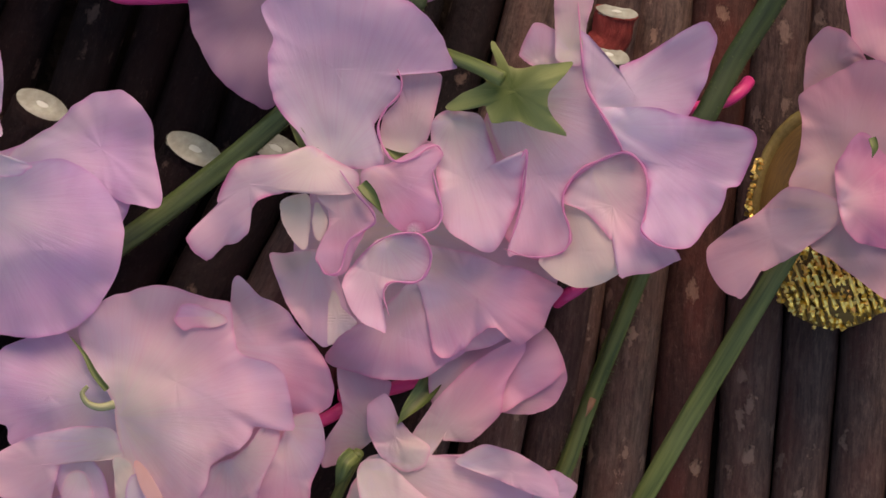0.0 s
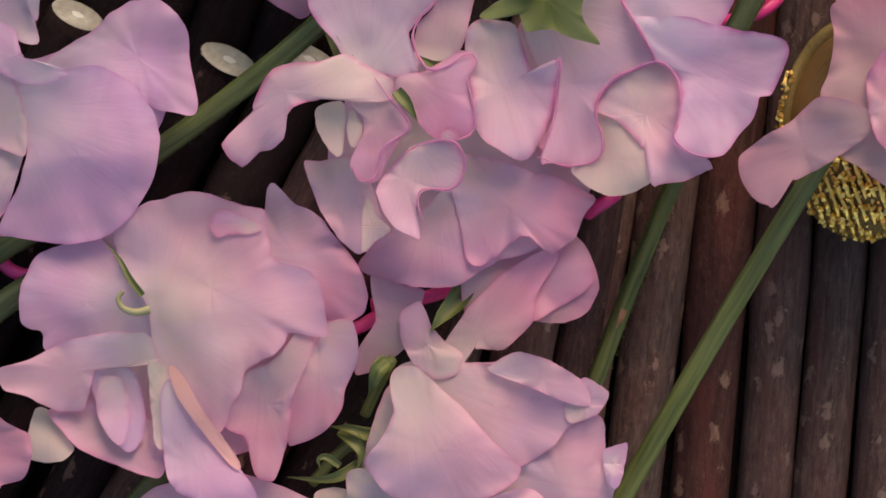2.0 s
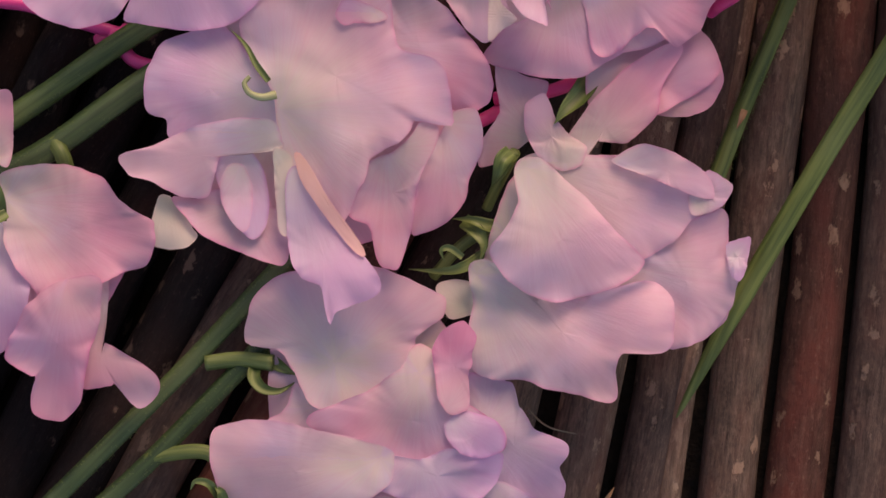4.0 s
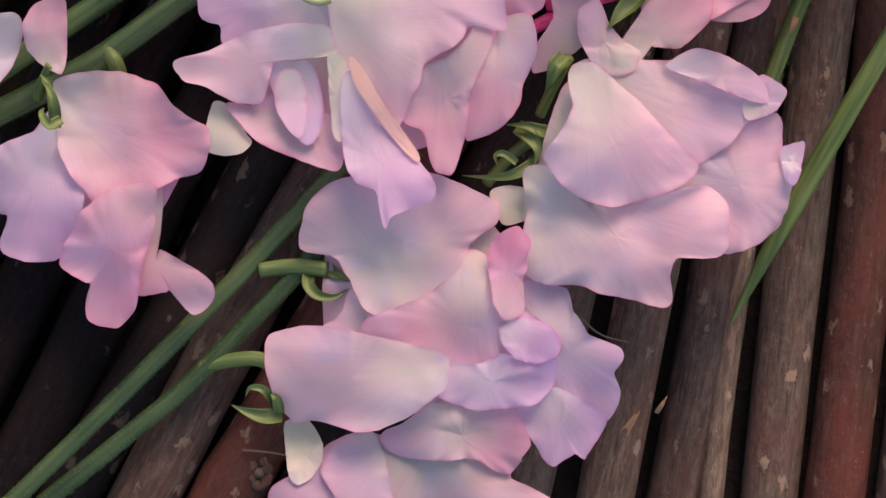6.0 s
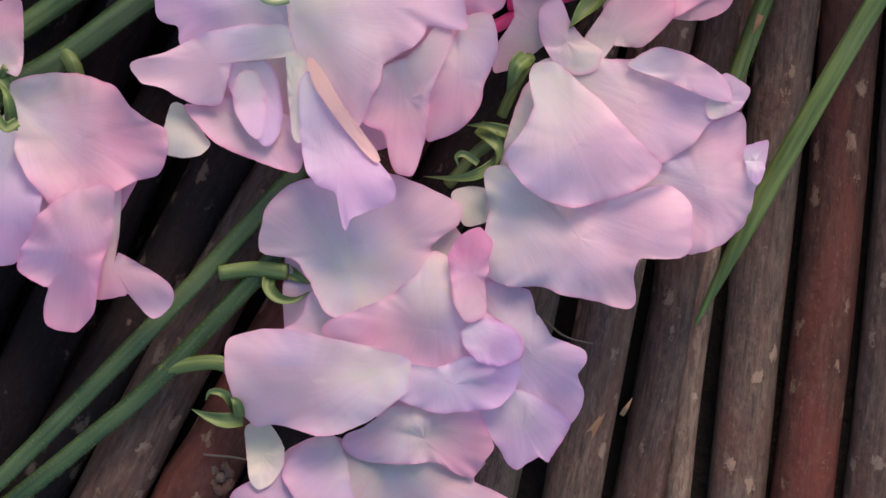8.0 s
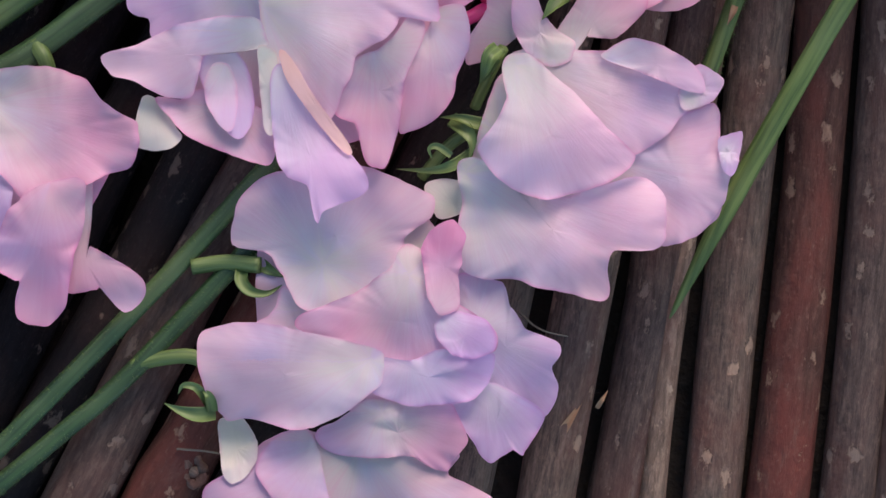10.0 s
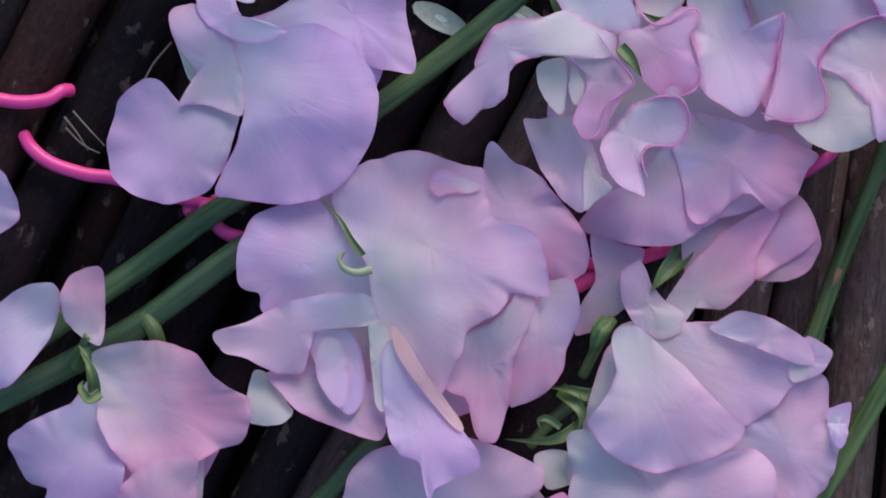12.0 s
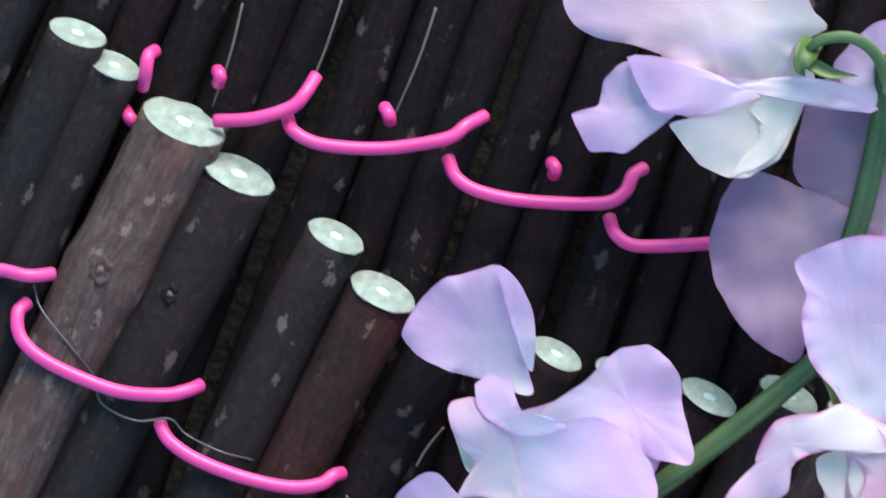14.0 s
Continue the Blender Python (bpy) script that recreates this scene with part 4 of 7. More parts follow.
stalk(blossom, "pedicel", ((-27.1, 25.1, 7), (-24.9, 21.6, 12), (-22.3, 17, 15)), 1.3, 1.5, CALYX_M, 0.9, 0.05, 0)
edged_flower = blossom = group_thing("sweet_pea_flower", "lilac-edged sweet pea flower seen from behind its green calyx", "flower", "sweet pea flowers", None)
petal(blossom, "petal", 25.6, 14.1, 11, (16.6, 24.1),
      (21.5, 20.6, 19.9, 19.4, 18.2, 17.1, 16.3, 16, 16, 16.3, 17.3, 18.8, 19.7, 19.3, 19.1, 19.3, 19.8, 20.5, 20.2, 19.7, 19.3, 19.2, 19, 18.6, 18.5, 18.7, 19, 18.8, 18.2, 17.9, 17.8, 18, 17.7, 17.5, 17.5, 17.8, 18.4, 18.8, 19.6, 20.8, 22.1), "pink", 1, 0.8, 4, 0.0)
petal(blossom, "petal", 17.4, 35.7, 12, (17.6, 32.1),
      (3.4, 3.4, 3.5, 3.7, 3.8, 3.8, 3.8, 3.8, 4, 4.2, 4.4, 4.4, 3.9, 3.6, 3.4, 3.3, 3.3, 3.4, 3.6, 3.8, 4.2, 4, 3.9, 3.8, 3.8, 3.8, 3.9, 3.8, 3.8, 3.8, 4, 4.1, 4.3, 3.9, 3.7, 3.5), "pink", 2.0, 0.4, 4, 0.0)
petal(blossom, "keel", 24.9, -0.3, 14, (21.5, 11.1),
      (7.6, 6.7, 6.1, 5.7, 5.5, 5.4, 5.4, 5.6, 5.8, 6.1, 6.6, 7.3, 7.9, 8.6, 9.6, 9.2, 5.9, 5.4, 5.1, 5, 5, 5.1, 5.6, 6.4, 7.7, 8.2, 7.8, 7.4, 7.2, 7, 6.8, 6.7, 6.7, 6.7, 6.6, 6.5, 6.5, 6.5, 6.6, 6.7, 6.8, 7.1, 7.4, 7.7, 8.2, 8.5), "ivory", 2.0, 0.5, 4, 2)
petal(blossom, "wing", 30, 7.6, 15, (26.5, 14),
      (6.7, 6.9, 7.1, 7.3, 7.6, 7.9, 8.2, 8.7, 9.2, 9.5, 9.6, 9.7, 9.8, 9.7, 9.5, 9.4, 9.1, 8.9, 8.7, 8.6, 8.5, 8.5, 8.5, 8.6, 8.7, 8.9, 8.9, 8.8, 8.8, 8.3, 6.3, 5.3, 4.9, 4.6, 4.4, 4.3, 4.2, 4.2, 4.2, 4.4, 4.6, 4.9, 5.3, 5.9, 6.7, 12.4, 12.5, 12.6, 12.9, 13.3, 13.7, 14.1, 14.6, 14.8, 7.7, 7.1, 6.8, 6.7, 6.7), "picotee", 2.0, 0.8, 4, 0.0)
petal(blossom, "banner", 17, 13, 17, (11.5, 26.9),
      (7.2, 8.4, 10.3, 15.6, 15.5, 15.5, 15.5, 15.7, 16.1, 16.8, 17.9, 19.2, 20.7, 20, 17.5, 16.5, 16, 15.6, 15.4, 15, 14.8, 14.6, 14.5, 14.3, 12.6, 10.5, 9, 7.3, 6.1, 5.5, 5.1, 4.8, 4.5, 4.4, 4.2, 4.2, 4.1, 4.2, 4.2, 4.4, 4.5, 4.8, 5.4, 6.7, 14.7, 14.5, 14.4, 14.5, 14.7, 14.7, 14.5, 14.2, 13.4, 12.2, 8.4, 6.9, 6, 5.7, 5.6, 5.6, 5.6, 5.8, 6.1, 6.5), "picotee", 2.0, 0.8, 4, 0.0)
petal(blossom, "banner", 22.8, 41.9, 17.5, (22.4, 34.8),
      (3.3, 3.5, 3.7, 4.1, 4.4, 5, 5.7, 6.8, 8.2, 8.5, 8.4, 8.3, 8.4, 8.4, 8.4, 7.1, 5.8, 4.9, 4.3, 3.8, 3.5, 3.4, 3.2, 3.2, 3.2, 3.3, 3.4, 3.6, 4, 4.5, 5.3, 6.7, 8.9, 9.4, 9.5, 9.8, 9.3, 6.7, 5.2, 4.2, 3.7, 3.3, 3.2, 3.1, 3.1, 3.1), "cream", 2.0, 0.5, 4, 0.0)
petal(blossom, "frill", 4.7, 12.1, 21, (1.6, 22.8),
      (9.5, 9.7, 10, 10.4, 10.8, 10.8, 6, 6.1, 6.4, 6.7, 7.2, 8, 9.1, 10.2, 11.4, 12.1, 12.4, 12.7, 12.8, 13, 12.8, 12.4, 11.8, 10.8, 9.6, 8.6, 7.8, 7.2, 6.7, 6.4, 6.1, 5.9, 5.7, 5.6, 5.5, 5.6, 5.6, 5.8, 6.3, 7, 7.9, 8.5, 8.9, 9.3, 9.6, 9.9, 10.2, 10.7, 11.4, 12.3, 13.1, 13.3, 12.8, 12.3, 11.6, 11, 10.6, 10.2, 10, 9.8, 9.5, 9.4, 9.3, 9.3), "picotee", 2.0, 1.1, 5, 0.0)
petal(blossom, "banner", 33.7, 27.3, 19.5, (26.3, 24.8),
      (11.4, 12, 12.8, 13.8, 15, 16.6, 17.7, 18, 17.9, 15, 11.8, 9.8, 8.5, 7.6, 7, 6.5, 6.2, 5.9, 5.8, 5.6, 5.6, 5.6, 5.7, 14.1, 12.8, 11.8, 11, 10.3, 9.6, 9, 8.6, 8.2, 7.9, 7.5, 7.2, 7, 6.8, 6.7, 6.7, 6.8, 6.9, 7.1, 7.4, 7.9, 8.4, 9, 9.8, 10.3, 10.3, 10.4, 10.5, 10.7, 10.9, 11.2, 11.5, 11.3, 11, 10.7, 10.5, 10.3, 10.4, 10.5, 10.7, 11), "lilac_edged", 2.0, 0.9, 4, 0.0)
petal(blossom, "wing", 42, 14.1, 22, (29.1, 21.7),
      (11.9, 12.3, 12.9, 13.5, 14.1, 14, 13.1, 12, 11.1, 10.5, 9.9, 9.6, 9.3, 9.2, 9.1, 9.1, 9.2, 9.5, 9.9, 10.4, 11.1, 11.9, 12.8, 13.9, 15.4, 17.2, 17.5, 13.6, 11.8, 10.7, 7.6, 6.8, 6.5, 6.3, 6.3, 6.3, 6.4, 6.7, 7.2, 7.8, 8.7, 10.6, 13.3, 14, 14.2, 14.2, 14.3, 14.2, 14, 13.7, 12.8, 12, 11.3, 10.8, 10.3, 10, 9.7, 9.3, 9, 8.7, 8.7, 10.6, 11.3, 11.6), "lilac_edged", 2.0, 1.1, 5, 0.0)
petal(blossom, "calyx", 12.8, 27.4, 26, (11.8, 27.9),
      (5.7, 6.2, 7.1, 8.4, 9.8, 11.3, 9.3, 7.7, 6.7, 6, 5.4, 5, 4.7, 4.5, 4.4, 4.3, 4.3, 4.5, 4.9, 5.4, 9.5, 9.4, 5.9, 6.1, 6.4, 6.8, 7.3, 7.6, 5.7, 5.8, 6.6, 7.7, 9.3, 10.7, 12.6, 11.1, 6.1, 6, 6.1, 6.3, 6.6, 6.9, 6.6, 6.2, 5.8, 5.5, 5.3, 5.2, 5.1, 5.1, 5.3, 5.7, 6.2, 6.9, 7.9, 8.9, 10.3, 11.9, 8.2, 6.7, 6.1, 5.8, 5.6, 5.6), "green", -2, 1.2, 5, 1.5)
stalk(blossom, "pedicel", ((-0.4, 35, 10), (2.6, 33.5, 16), (6.5, 31.7, 20), (10.4, 29.6, 21.5)), 1.1, 1.4, CALYX_M, 0.9, 0.05, 1)
blossom = group_thing("sweet_pea_flower", "blush pink sweet pea flower with drooping ruffled petals", "flower", "sweet pea flowers", None)
petal(blossom, "petal", -4.5, -1.4, 9, (-6.4, 4.1),
      (23.5, 21.6, 20.3, 19.6, 19.3, 19.4, 19.7, 19.8, 20, 20.4, 20.6, 20.4, 20.4, 20.8, 21.3, 21.9, 22.5, 22.3, 22, 22, 22.1, 21.5, 21.3, 21.3, 21.7, 22.3, 21.7, 20.9, 20.3, 20, 19.5, 18.9, 18.6, 18.7, 19.2, 20.1, 21.1, 22.4, 23.9, 24.7, 25.4), "cream", 1, 0.8, 4, 0.0)
petal(blossom, "banner", -7.2, -15.6, 11, (-7.3, -5),
      (10.5, 10.3, 10.2, 10.2, 10.3, 10.6, 11, 11.1, 11.1, 11.1, 11.1, 10.3, 9, 8, 7.3, 6.9, 6.6, 6.4, 6.3, 6.3, 6.4, 6.7, 7.2, 8.3, 9.8, 11, 12.5, 14.4, 13.9, 12.2, 10.9, 10, 9.3, 8.7, 8.3, 7.9, 7.7, 7.6, 7.6, 7.6, 7.8, 8, 8.2, 8.3, 8.5, 8.9, 9.4, 10.4, 11.3, 11), "pink", -3, 0.7, 4, 0.0)
petal(blossom, "banner", 6.1, -8.5, 13, (-4.3, -1),
      (14.7, 15.2, 13.7, 12.3, 11.1, 9.9, 9, 8.3, 7.8, 7.4, 7.1, 7, 6.9, 6.9, 7, 7.1, 7.3, 7.6, 8, 8.5, 9.2, 10, 11, 12.3, 14, 15.7, 16.1, 14.1, 12.5, 11.4, 10.8, 10.3, 10, 9.9, 9.8, 9.8, 9.9, 10.1, 10.5, 11, 11.6, 12.2, 12.2, 11.9, 11.2, 10, 8.9, 7.8, 6.9, 6.3, 5.9, 5.6, 5.7, 6.1, 7, 11.7, 12.1, 12.2, 12.5, 12.8, 12.9, 13, 13.2, 13.8), "pink", 2.0, 1.2, 5, 0.0)
petal(blossom, "wing", -23, -7.8, 15, (-23.4, -0.3),
      (5.3, 5.2, 5.1, 5.1, 5.2, 5.3, 5.5, 5.8, 6.2, 6.7, 7.3, 7.9, 7.9, 7.9, 7.8, 7.9, 8, 8.1, 8.4, 8.7, 9.5, 10.5, 9.3, 8.2, 7.3, 6.6, 6.1, 5.7, 5.5, 5.3, 5.2, 5.1, 5, 5, 5.1, 5.2, 5.5, 5.8, 6.2, 6.8, 7.4, 8, 8.8, 9.7, 9.6, 9.1, 8.9, 8.9, 9, 9.2, 9, 6.9, 6.2, 5.8, 5.5), "cream", 2.0, 0.8, 4, 0.0)
petal(blossom, "keel", -18.6, -12.4, 15.7, (-19.2, -6.8),
      (3, 2.6, 2.3, 2.1, 2, 2, 2.1, 2.2, 2.8, 4.3, 5.2, 4.1, 3.3, 2.6, 2.2, 2, 1.8, 1.8, 1.7, 1.8, 1.9, 2, 2.3, 2.7, 3.5, 4.8, 4.3, 3.3, 2.9, 2.7, 2.6, 2.6, 2.8, 2.9, 3.2, 3.5), "ivory", 2.0, 0.3, 4, 0.0)
blossom = group_thing("sweet_pea_flower", "pale pink sweet pea flower with a trumpet fold and green throat", "flower", "sweet pea flowers", None)
petal(blossom, "banner", 8.9, -21.8, 8, (-6, -33),
      (12, 12.2, 12.2, 12, 12, 12.3, 12.6, 12.2, 11.4, 12, 13, 10.5, 8, 7.2, 7.6, 9.6), "pink", 2.0, 0.9, 4, 0.0)
petal(blossom, "wing", 15, -23.3, 7.5, (8.2, -26.9),
      (7.1, 7.1, 7.1, 7.2, 7.4, 7.6, 7.4, 7.2, 7.2, 7.2, 7.3, 7.4, 7.1, 6.7, 6.3, 6.1, 5.9, 5.9, 5.9, 5.9, 6, 6.1, 6.4, 6.8, 7.3, 7.9, 8.1, 8, 7.8, 7.7, 7.4, 7, 6.7, 6.5, 6.3, 6.3, 6.3, 6.2, 6.3, 6.4, 6.5, 6.6, 6.6, 6.6, 6.7, 6.9), "pink", 2.0, 0.6, 4, 0.0)
petal(blossom, "banner", -15.6, -29.7, 8.5, (-11, -34.2),
      (4.9, 5.1, 5.5, 6, 6.7, 7.7, 8.7, 8.3, 7.9, 7.5, 7.4, 7.5, 7.8, 8.3, 9.1, 9.9, 7.6, 5.5, 4.1, 3.4, 2.9, 2.7, 2.5, 2.4, 2.4, 2.6, 2.8, 3.1, 3.6, 4.4, 5.9, 8, 9.6, 11.1, 10.2, 9.2, 8.1, 7.3, 6.7, 6.2, 5.9, 5.6, 5.5, 5.2, 5, 4.8, 4.7, 4.6, 4.7, 4.7), "cream", 2.0, 0.6, 4, 0.0)
petal(blossom, "banner", 1.1, -31.6, 10, (-3.9, -37.2),
      (7.3, 8.2, 9.3, 10, 10.7, 11.6, 13.8, 19.7, 19.2, 16.1, 13.2, 11.2, 9.3, 8, 7.1, 6.4, 5.9, 5.5, 5.3, 5, 4.9, 4.8, 4.7, 4.8, 4.8, 5, 5.2, 5.5, 6, 6.5, 7.3, 8, 8.8, 9.7, 10.7, 10.4, 9.1, 3.1, 2.9, 2.7, 2.7, 2.6, 2.7, 2.8, 2.9, 3.1, 3.3, 3.6, 4.1, 4.6, 5, 5.2, 5.6, 6, 6.5), "pink", 2.0, 0.7, 4, 0.0)
petal(blossom, "wing", -8.6, -33.5, 10.6, (-6, -38.2),
      (3.9, 3.3, 3, 2.8, 2.7, 2.7, 2.6, 2.7, 2.8, 2.9, 3.1, 3.5, 4.3, 6.1, 7.9, 7.8, 7.7, 7.6, 7.5, 6.8, 6.2, 5.7, 5.3, 5, 4.7, 4.4, 4.2, 4.1, 4, 4, 4, 4.1, 4.2, 4.3, 4.4, 4.6, 4.8, 5.1, 5.5, 6, 6.5, 6.7, 7, 7.2, 7.4, 7.2, 7, 6.8, 6.4, 4.9), "cream", 2.0, 0.6, 4, 0.0)
leaflet(blossom, "sepal", ((-1.4, -22.4, 5), (-3.4, -25.5, 6.5), (-6.2, -28.6, 8), (-8.2, -31.3, 8)), 2.3, CALYX_M)
leaflet(blossom, "sepal", ((-15.5, -36.2, 7), (-16.8, -38.3, 8), (-17.8, -40.6, 7), (-19.2, -42.6, 5)), 1.58, CALYX_M)
stalk(blossom, "pedicel", ((-20, -46.5, 0), (-17.8, -41.6, 3), (-15, -36.2, 7)), 1.0, 1.0, CALYX_M, 0.9, 0.05, 3)
blossom = group_thing("sweet_pea_flower", "large creamy pink sweet pea flower with layered petals", "flower", "sweet pea flowers", None)
petal(blossom, "petal", 1, -55.5, 5, (-16.5, -50.9),
      (22.8, 22.7, 23, 22.9, 22.7, 22.5, 22.4, 21.1, 20, 19.2, 18.8, 18.9, 19.3, 20.1, 21, 21.9, 22, 21.2, 20.8, 20.7, 21.1, 21.9, 22.8, 24.1, 25.7, 25.8, 23.6, 21.7, 20.3, 19.1, 18.1, 17.5, 17.2, 17.4, 17.9, 18.9, 20.4, 22.6, 24.7, 24.2, 23.4), "cream", 1, 0.8, 4, 0.0)
petal(blossom, "banner", 3.8, -44.8, 10, (-12.8, -37.9),
      (18.6, 18.1, 17.2, 15, 13.2, 11.8, 10.6, 9.5, 8.7, 8, 7.6, 7.4, 7.3, 7.3, 7.6, 8, 8.6, 9.4, 10.7, 12.5, 14.7, 17.3, 19, 17.7, 16.2, 14.8, 13.7, 12.8, 11.9, 11.3, 10.9, 10.7, 10.6, 10.5, 10.4, 10.3, 10.3, 10.5, 10.7, 11.1, 11.6, 11.6, 11.6, 11.6, 11.7, 12, 12.3, 12.7, 13.4, 15.4), "cream", 2.0, 1, 4, 0.0)
petal(blossom, "frill", 12, -39.2, 14, (3.1, -38.9),
      (6.3, 5.3, 4.6, 4.1, 3.8, 3.5, 3.4, 3.3, 3.3, 3.3, 3.3, 3.4, 3.6, 3.8, 4.1, 4.6, 5.3, 6.2, 6.9, 7.5, 8.3, 9.2, 10.1, 7.2, 5.1, 4.1, 3.4, 3, 2.8, 2.6, 2.5, 2.4, 2.4, 2.5, 2.6, 2.7, 3, 3.3, 3.8, 4.6, 5.9, 7.9, 9.8, 9.4, 8.5, 7.3), "cream", 2.0, 1, 4, 0.0)
petal(blossom, "frill", 19.6, -43.4, 12.5, (17.3, -44.7),
      (3.9, 4.3, 4.5, 4.2, 4, 3.8, 3.8, 3.9, 4, 4.2, 4, 3.6, 3.4, 3.2, 3.1, 3.1, 3.2, 3.3, 3.6, 3.9, 4, 4.2, 4.5, 4.8, 4.6, 4, 3.6, 3.3, 3.2, 3.1, 3.1, 3.2, 3.3, 3.3, 3.4, 3.6), "cream", 2.0, 0.5, 4, 0.0)
petal(blossom, "wing", -6.9, -52, 17, (-13.1, -39.2),
      (11.8, 10.6, 9.9, 9.4, 9, 8.8, 8.7, 8.8, 8.9, 9.1, 9.3, 9.6, 10.1, 10.8, 11.8, 13.3, 15.3, 15.9, 16.1, 14.9, 12.2, 10.2, 9.8, 9.6, 9.7, 9.9, 10.2, 10.8, 11.8, 12.8, 12.6, 12.2, 12, 11.8, 11.6, 11.5, 11.4, 11.3, 11.1, 11, 11, 11.1, 11, 10.9, 10.9, 11.1, 11.4, 11.8, 12.3, 13, 13.7, 14.6, 15.3, 15.5, 13.5), "cream", 2, 0.8, 3, 3)
petal(blossom, "banner", 15.8, -59.3, 9, (3.6, -55.9),
      (8.7, 8.8, 9, 9.4, 9.8, 10.2, 10.8, 11.7, 13.4, 14.6, 13.1, 11.9, 11, 10.4, 9.9, 9.5, 9, 8.8, 8.6, 8.6, 8.7, 9.1, 9.8, 10.9, 11.9, 11.8, 11, 10.4, 10, 9.7, 9.6, 9.7, 10, 10.5, 11.2, 12.1, 12.3, 12, 11.8, 11.5, 11.3, 11, 10.7, 10.2, 9.8, 9.6, 9.5, 9.1, 8.9, 8.7), "cream", 2.0, 1.5, 5, 0.0)
petal(blossom, "frill", 25, -54.6, 10.5, (23.2, -54.7),
      (1.9, 2, 2.2, 2.5, 2.9, 3.7, 4.2, 3.7, 3.4, 3.2, 3, 3, 3.1, 3.1, 2.9, 2.5, 2.3, 2.1, 2.1, 2, 2.1, 2.2, 2.4, 2.7, 3.2, 3.7, 4.1, 4.4, 3.8, 3, 2.5, 2.2, 2, 1.9, 1.8, 1.8), "lilac", 2.0, 0.3, 4, 0.0)
petal(blossom, "wing", -6.3, -68.5, 13, (-21.8, -58.2),
      (20.2, 20.2, 20.3, 20.5, 20.2, 19.5, 16.8, 12.7, 10.4, 8.9, 7.9, 7.1, 6.6, 6.2, 6, 5.8, 5.8, 5.8, 5.8, 6, 6.2, 6.5, 7, 8, 17.6, 20, 20.5, 19.3, 18.2, 17.4, 17, 16.9, 17, 17.2, 17.3, 17.5, 17.6, 16.9, 15.2, 13.8, 12.7, 11.9, 11.3, 10.8, 10.5, 10.3, 10.2, 10.2, 10.3, 10.6, 11, 11.5, 12.2, 13.2, 14.3, 14.7, 13.8, 12.3, 11.2, 10.8, 11, 12.1, 17.8, 19.7), "cream", 3, 1.4, 4, 0.0)
leaflet(blossom, "sepal", ((-24.2, -48.7, 5), (-22.2, -50.2, 7), (-20.5, -52.8, 8), (-21.1, -56, 7)), 1.73, CALYX_M)
leaflet(blossom, "sepal", ((-20.1, -54.5, 6), (-23.7, -56.9, 7), (-27.7, -57.9, 6), (-34, -57.6, 4)), 1.22, CALYX_M)
leaflet(blossom, "sepal", ((-24.2, -55.3, 8), (-26.6, -53.7, 8.5), (-28.1, -54.2, 8.5), (-27.5, -56.1, 8)), 0.72, CALYX_M)
leaflet(blossom, "sepal", ((-16.6, -49.9, 6), (-19.7, -49.5, 7.5), (-22.7, -48.6, 7.5), (-26.2, -48.4, 5)), 1.37, CALYX_M)
stalk(blossom, "pedicel", ((-29.6, -59, 0), (-24.1, -52.9, 3), (-17.6, -49.1, 6)), 1.0, 1.2, CALYX_M, 0.9, 0.05, 4)
leaflet(blossom, "sepal", ((-15.8, -36.3, 9), (-17.4, -37.9, 11), (-18.3, -40.4, 10), (-19.2, -42.3, 7)), 1.73, CALYX_M)
blossom = group_thing("sweet_pea_flower", "large pink and white sweet pea flower with a green tendril hook", "flower", "sweet pea flowers", None)
petal(blossom, "petal", -49.8, -31.1, 7, (-57.7, -27.5),
      (27.8, 27.9, 27.9, 26, 24.5, 23.6, 23, 22.9, 22.6, 21.9, 21.5, 21.4, 21.6, 22.3, 22.8, 23.7, 25.3, 27.4, 29.5, 28.9, 27.9, 27.3, 26.1, 25.2, 24.7, 24.6, 23.8, 22.8, 22.1, 21.6, 21.7, 22.1, 23, 23.4, 23.6, 24.1, 24.8, 25.3, 26.1, 27.2, 27.8), "pink", 1, 0.8, 4, 0.0)
petal(blossom, "banner", -69.7, -25.9, 9, (-60.6, -26.5),
      (11.3, 10.4, 9.7, 9.4, 9.2, 9.2, 9.2, 9.4, 9.6, 9.8, 10.1, 10.6, 11.1, 11.7, 11.6, 11.3, 11, 10.9, 10.8, 10.9, 11.1, 11.3, 11.7, 11.9, 11.9, 11.8, 11.9, 12, 12, 12, 12, 12.1, 12.3, 12.1, 11.3, 9.9, 10.1, 11.2, 11.6, 10.8, 10.1, 9.5, 9.1, 8.9, 8.8, 8.9, 9, 9.3, 9.7, 10.2, 11, 11.9, 13.1, 14.2, 14.2, 14, 13.7, 13.4, 12.4), "lilac", 2, 0.8, 4, 0.0)
petal(blossom, "frill", -32.3, -17.8, 11, (-44.4, -16.4),
      (10.3, 9.8, 9.4, 8.9, 8.3, 7.9, 7.7, 7.6, 7.7, 7.9, 8.1, 8.3, 8.7, 8.9, 9, 9.1, 9.5, 10.5, 12, 13.3, 12.7, 11.2, 10, 8.8, 8.1, 7.9, 8.5, 9.4, 10.9, 15.3, 15.6, 14.8, 14, 13.4, 12.4, 11.5, 10.7, 10.1, 9.6, 9.3, 9, 8.8, 8.6, 8.4, 8.3, 8.3, 8.4, 8.6, 8.8, 9.1, 9.7, 10.5, 11.9, 13.2, 14.2, 15.1, 15.5, 15.8, 15.4, 14.8, 13.7, 12.7, 11.7, 11), "pink", 2.0, 1.3, 6, 0.0)
